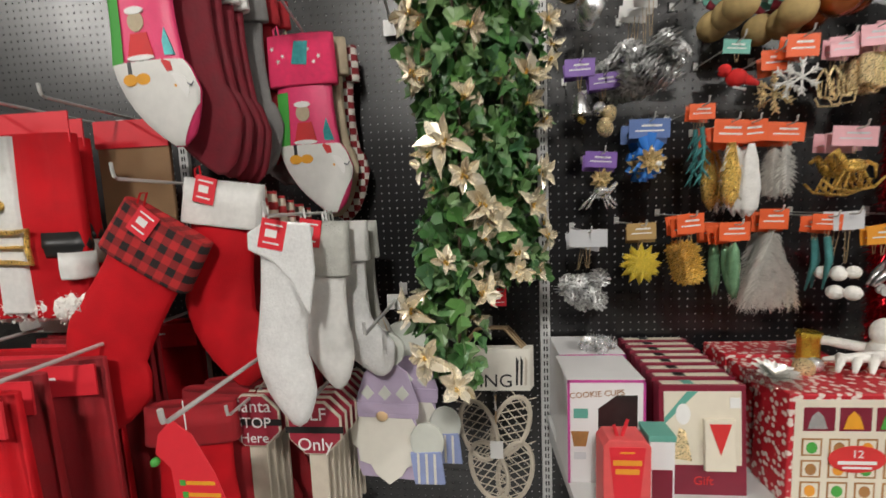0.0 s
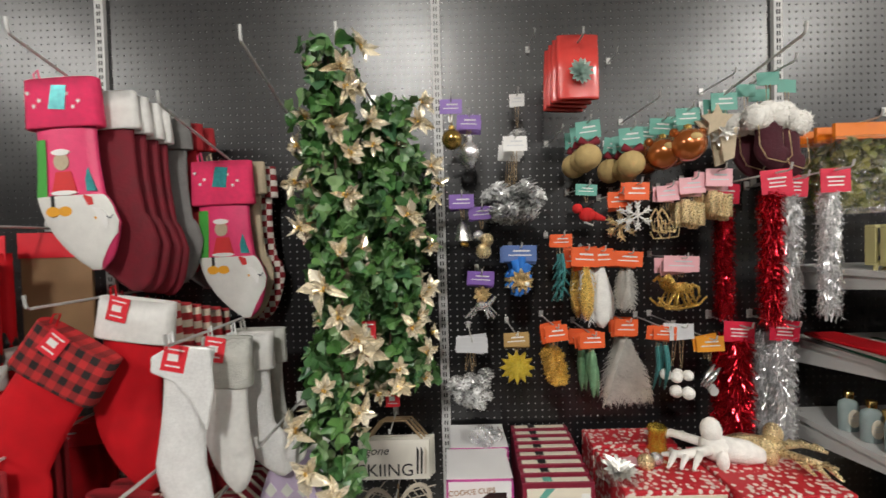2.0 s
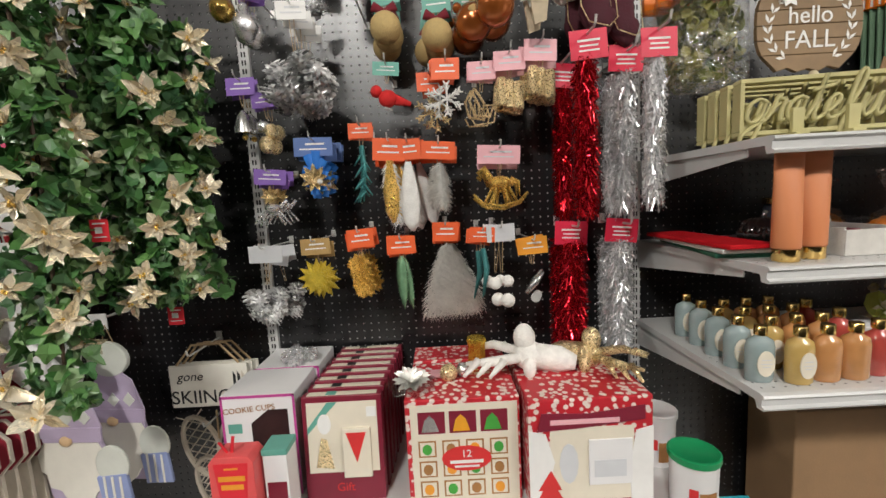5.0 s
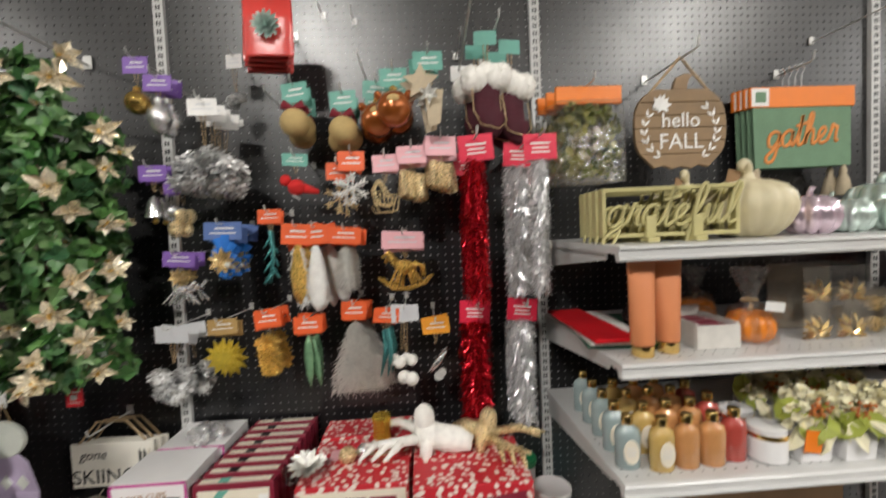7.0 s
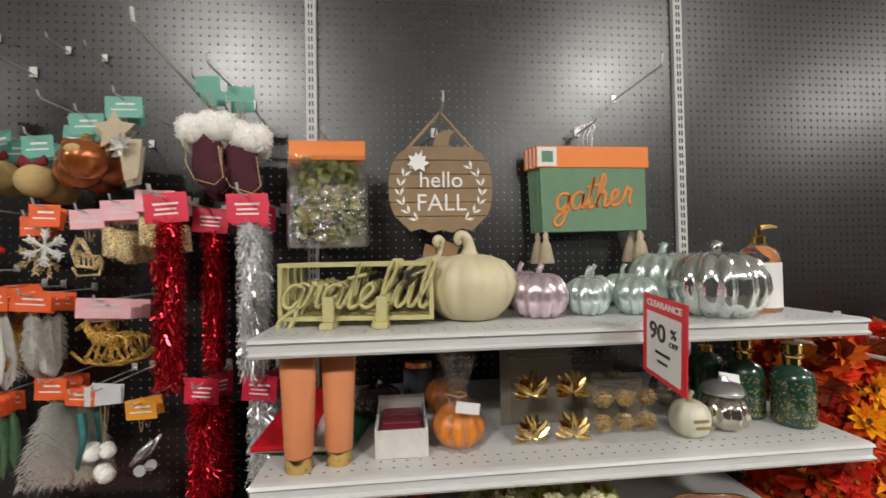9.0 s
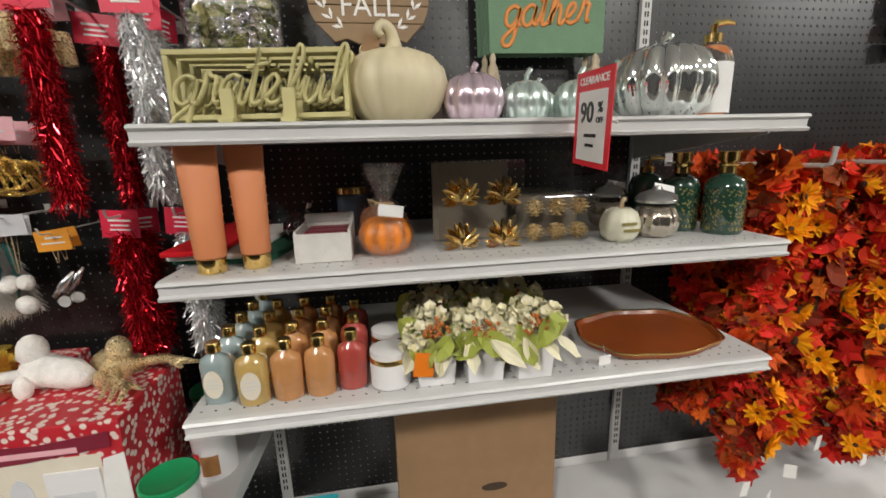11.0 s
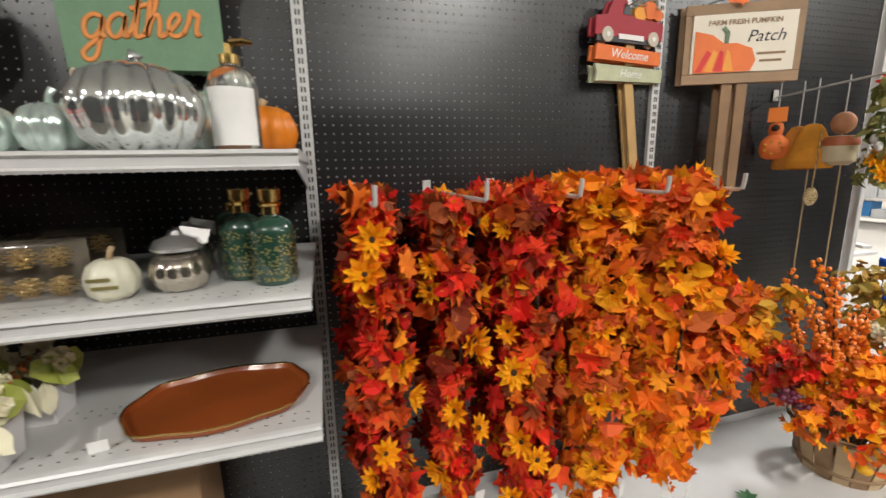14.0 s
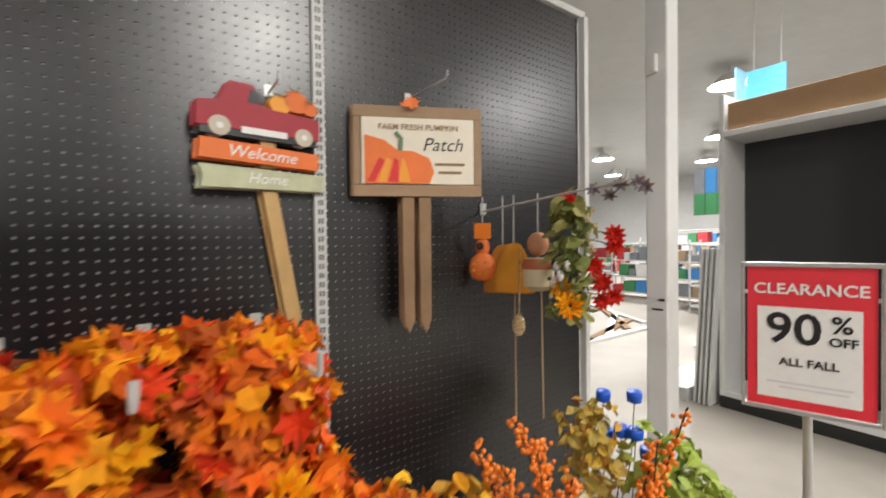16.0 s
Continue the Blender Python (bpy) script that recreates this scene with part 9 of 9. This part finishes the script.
# ---- floor sign ----
FRAME_METAL = mat("brushed_aluminium", (0.56, 0.56, 0.55), 0.35, 0.7, var=0.08)
fs = thing("clearance_floor_sign", (4.90, 0.625, 0.0), "red and white clearance sign in an aluminium frame on a pole", "sign", m=pose(4.90, 0.625, 0, 0, 0, -72))
SW, Z0, Z1 = 0.148, 0.978, 1.416
part("red_sheet", Shape().box(-SW, 0, Z0, SW, 0.006, Z1), RED, fs)
for a in ((-SW - 0.008, -0.008, Z0 - 0.014, SW + 0.008, 0.014, Z0), (-SW - 0.008, -0.008, Z1, SW + 0.008, 0.014, Z1 + 0.014), (-SW - 0.016, -0.008, Z0 - 0.014, -SW - 0.0085, 0.014, Z1 + 0.014), (SW + 0.0085, -0.008, Z0 - 0.014, SW + 0.016, 0.014, Z1 + 0.014)):
    part("frame_bar", Shape().box(*a), FRAME_METAL, fs, bevel=0.002)
part("white_panel", Shape().box(-0.122, -0.002, Z0 + 0.028, 0.118, -0.0004, Z1 - 0.125), WHITE, fs, bevel=0.0)
letters("CLEARANCE", 0.047, WHITE, fs, pose(0, -0.0015, Z1 - 0.07), deep=0.0006, bold=0.0008)
letters("90", 0.134, BLACK, fs, pose(-0.035, -0.0034, Z1 - 0.195), deep=0.0006, bold=0.0018)
letters("%", 0.07, BLACK, fs, pose(0.075, -0.0034, Z1 - 0.172), deep=0.0006, bold=0.001)
letters("OFF", 0.036, BLACK, fs, pose(0.078, -0.0034, Z1 - 0.222), deep=0.0006, bold=0.0008)
letters("ALL FALL", 0.034, BLACK, fs, pose(0, -0.0034, Z1 - 0.295), deep=0.0006, bold=0.0006)
bars([(0, Z1 - 0.36, 0.2, 0.006), (0.01, Z1 - 0.375, 0.16, 0.005)], TAG_GREY, fs, -0.002)
part("pole", Shape().tube([(0.0, 0.012, 0.02), (0.0, 0.012, Z0 - 0.014)], 0.012, 12), FRAME_METAL, fs, smooth=True)
part("foot_plate", Shape().rev([(0.17, 0.0), (0.17, 0.008), (0.03, 0.02)], 28), FRAME_METAL, fs, smooth=True)

# ---- aisle fixture across the shop ----
FX = 7.4
for k in range(3):
    y1 = 1.85 - 1.22 * k
    fx = thing("aisle_fixture", (FX, y1, 0), "empty grey steel aisle fixture with dark back panel", "shelving", "aisle fixtures")
    part("kick_plate", Shape().box(0.02, -1.22, 0.0, 0.5, 0, 0.11), BLACK, fx)
    part("base_deck", Shape().box(0, -1.22, 0.1105, 0.5, 0, 0.16), WHITE_STEEL, fx, bevel=0.004)
    part("back_panel", Shape().box(0.45, -1.2, 0.161, 0.49, -0.02, 2.4), DARK, fx)
    part("end_upright", Shape().box(0.0, -0.04, 0.161, 0.5, 0.0, 2.78), STEEL, fx, bevel=0.003)
    part("top_shelf", Shape().box(-0.02, -1.22, 2.4005, 0.5, -0.041, 2.45), STEEL, fx, bevel=0.003)
    part("mid_rail", Shape().box(0.40, -1.2, 1.0, 0.45, -0.045, 1.03), WHITE_STEEL, fx)
    bx = thing("cardboard_carton", (FX + 0.02, y1 - 0.62, 2.4505), "closed brown cardboard carton on top of the fixture", "carton", "cartons on the fixture")
    part("carton", Shape().box(0, -0.56, 0, 0.45, 0.56, 0.24), CARD, bx, bevel=0.004)
    part("tape", Shape().box(0.2, -0.562, 0.2403, 0.25, 0.562, 0.2412), BEIGE, bx)
for k in range(4):
    lp = thing("leaning_panel", (7.32 + 0.03 * k, 1.80 + 0.035 * k, 0.0), "white steel panel leaning beside the fixture", "panel", "leaning panels", pose(7.32, 1.90 + 0.04 * k, 0.005, 3, 0, 0))
    part("sheet", Shape().box(0, 0, 0, 0.4, 0.018, 1.42), WHITE_STEEL, lp, bevel=0.002)
# white slab put in for a bright reflection on the polished floor
structure("floor_glare_slab", Shape().box(7.3, 2.08, 0.0, 8.4, 2.45, 0.12), WHITE_STEEL, "low white slab standing in for a bright floor reflection", "base deck")
bs = thing("blue_aisle_sign", (9.4, 2.33, 3.13), "light blue hanging aisle sign", "sign")
part("face", Shape().box(0, -0.40, 0, 0.02, 0, 0.46), mat("sky_blue_plastic", (0.10, 0.42, 0.66), 0.4), bs)
part("side_face", Shape().box(-0.3, 0.002, 0, 0.0, 0.02, 0.46), mat("pale_blue_plastic", (0.30, 0.55, 0.72), 0.4), bs)
for sy in (-0.35, -0.08):
    part("hanging_wire", Shape().tube([(0.01, sy, 0.46), (0.01, sy, CEIL - 3.13)], 0.004, 5), STEEL, bs)
# distant racks and goods
FAR = [mat("far_blue_goods", (0.05, 0.22, 0.50), 0.6), mat("far_red_goods", (0.50, 0.05, 0.06), 0.6), mat("far_white_goods", (0.66, 0.66, 0.66), 0.6), mat("far_green_goods", (0.06, 0.24, 0.10), 0.6), mat("far_grey_goods", (0.20, 0.21, 0.23), 0.6), mat("far_tan_goods", (0.36, 0.26, 0.16), 0.7)]
rng = random.Random(12)


def far_rack(x, y, w, n, h=1.5, rz=0.0):
    t = thing("goods_rack", (x, y, 0), "distant white steel rack stocked with mixed goods", "shelving", "distant racks", pose(x, y, 0, 0, 0, rz))
    for k in range(int(h / 0.42) + 1):
        part("rack_shelf", Shape().box(0, -w, 0.12 + 0.42 * k, 0.5, 0, 0.15 + 0.42 * k), WHITE_STEEL, t)
    for sy in (-w, -0.03):
        for sx in (0, 0.47):
            part("rack_post", Shape().box(sx, sy, 0, sx + 0.03, sy + 0.03, h), STEEL, t)
    for k in range(int(h / 0.42)):
        yy = -w + 0.05
        while yy < -0.3:
            ww, hh = rng.uniform(0.14, 0.34), rng.uniform(0.14, 0.34)
            if rng.random() < 0.8:
                part("goods_box", Shape().box(0.03, yy, 0.151 + 0.42 * k, 0.4, yy + ww, 0.151 + 0.42 * k + hh), FAR[rng.randrange(6)], t, bevel=0.006)
            yy += ww + 0.03


far_rack(13.5, 6.9, 2.6, 4, 1.3)
far_rack(14.5, 10.0, 2.6, 4, 1.5)
far_rack(17.5, 7.6, 3.0, 4, 1.7)
far_rack(19.0, 12.6, 3.4, 4, 1.6)
far_rack(21.5, 9.4, 3.4, 4, 1.8)
far_rack(12.2, 4.3, 1.2, 4, 1.5)
far_rack(16.5, 13.8, 2.6, 4, 1.5)
for k in range(5):
    pa = thing("floor_pallet_board", (9.0 + 0.5 * k, 4.2 + 0.35 * k, 0.0), "loose tan boards and pipes lying on the shop floor", "boards", "boards on the floor", pose(9.0 + 0.5 * k, 4.0 + 0.3 * k, 0.0, 0, 0, 15 * k))
    part("board", Shape().box(-1.1, -0.06, 0.0, 1.1, 0.06, 0.04), CARD if k % 2 else WHITE_STEEL, pa)
# hanging banner, blue above and green below, built from flat pieces
tw = thing("striped_towel_display", (9.6, 2.72, 0.0), "tall hanging banner, blue above and green below, on a pole", "display")
for k in range(4):
    part("banner_piece", Shape().box(-0.02 + 0.02 * k, -0.28 + 0.16 * k, 1.85, 0.02 + 0.02 * k, -0.14 + 0.16 * k, 2.15), FAR[3], tw, bevel=0.004)
for k in range(4):
    part("banner_piece", Shape().box(-0.02 + 0.02 * k, -0.28 + 0.16 * k, 2.1505, 0.02 + 0.02 * k, -0.14 + 0.16 * k, 2.5), (FAR[0], FAR[4])[k % 2], tw, bevel=0.004)
part("pole", Shape().tube([(0.1, 0, 0), (0.1, 0, 2.5)], 0.025, 8), STEEL, tw)
part("base", Shape().rev([(0.3, 0), (0.3, 0.02), (0.04, 0.04)], 20), STEEL, tw)
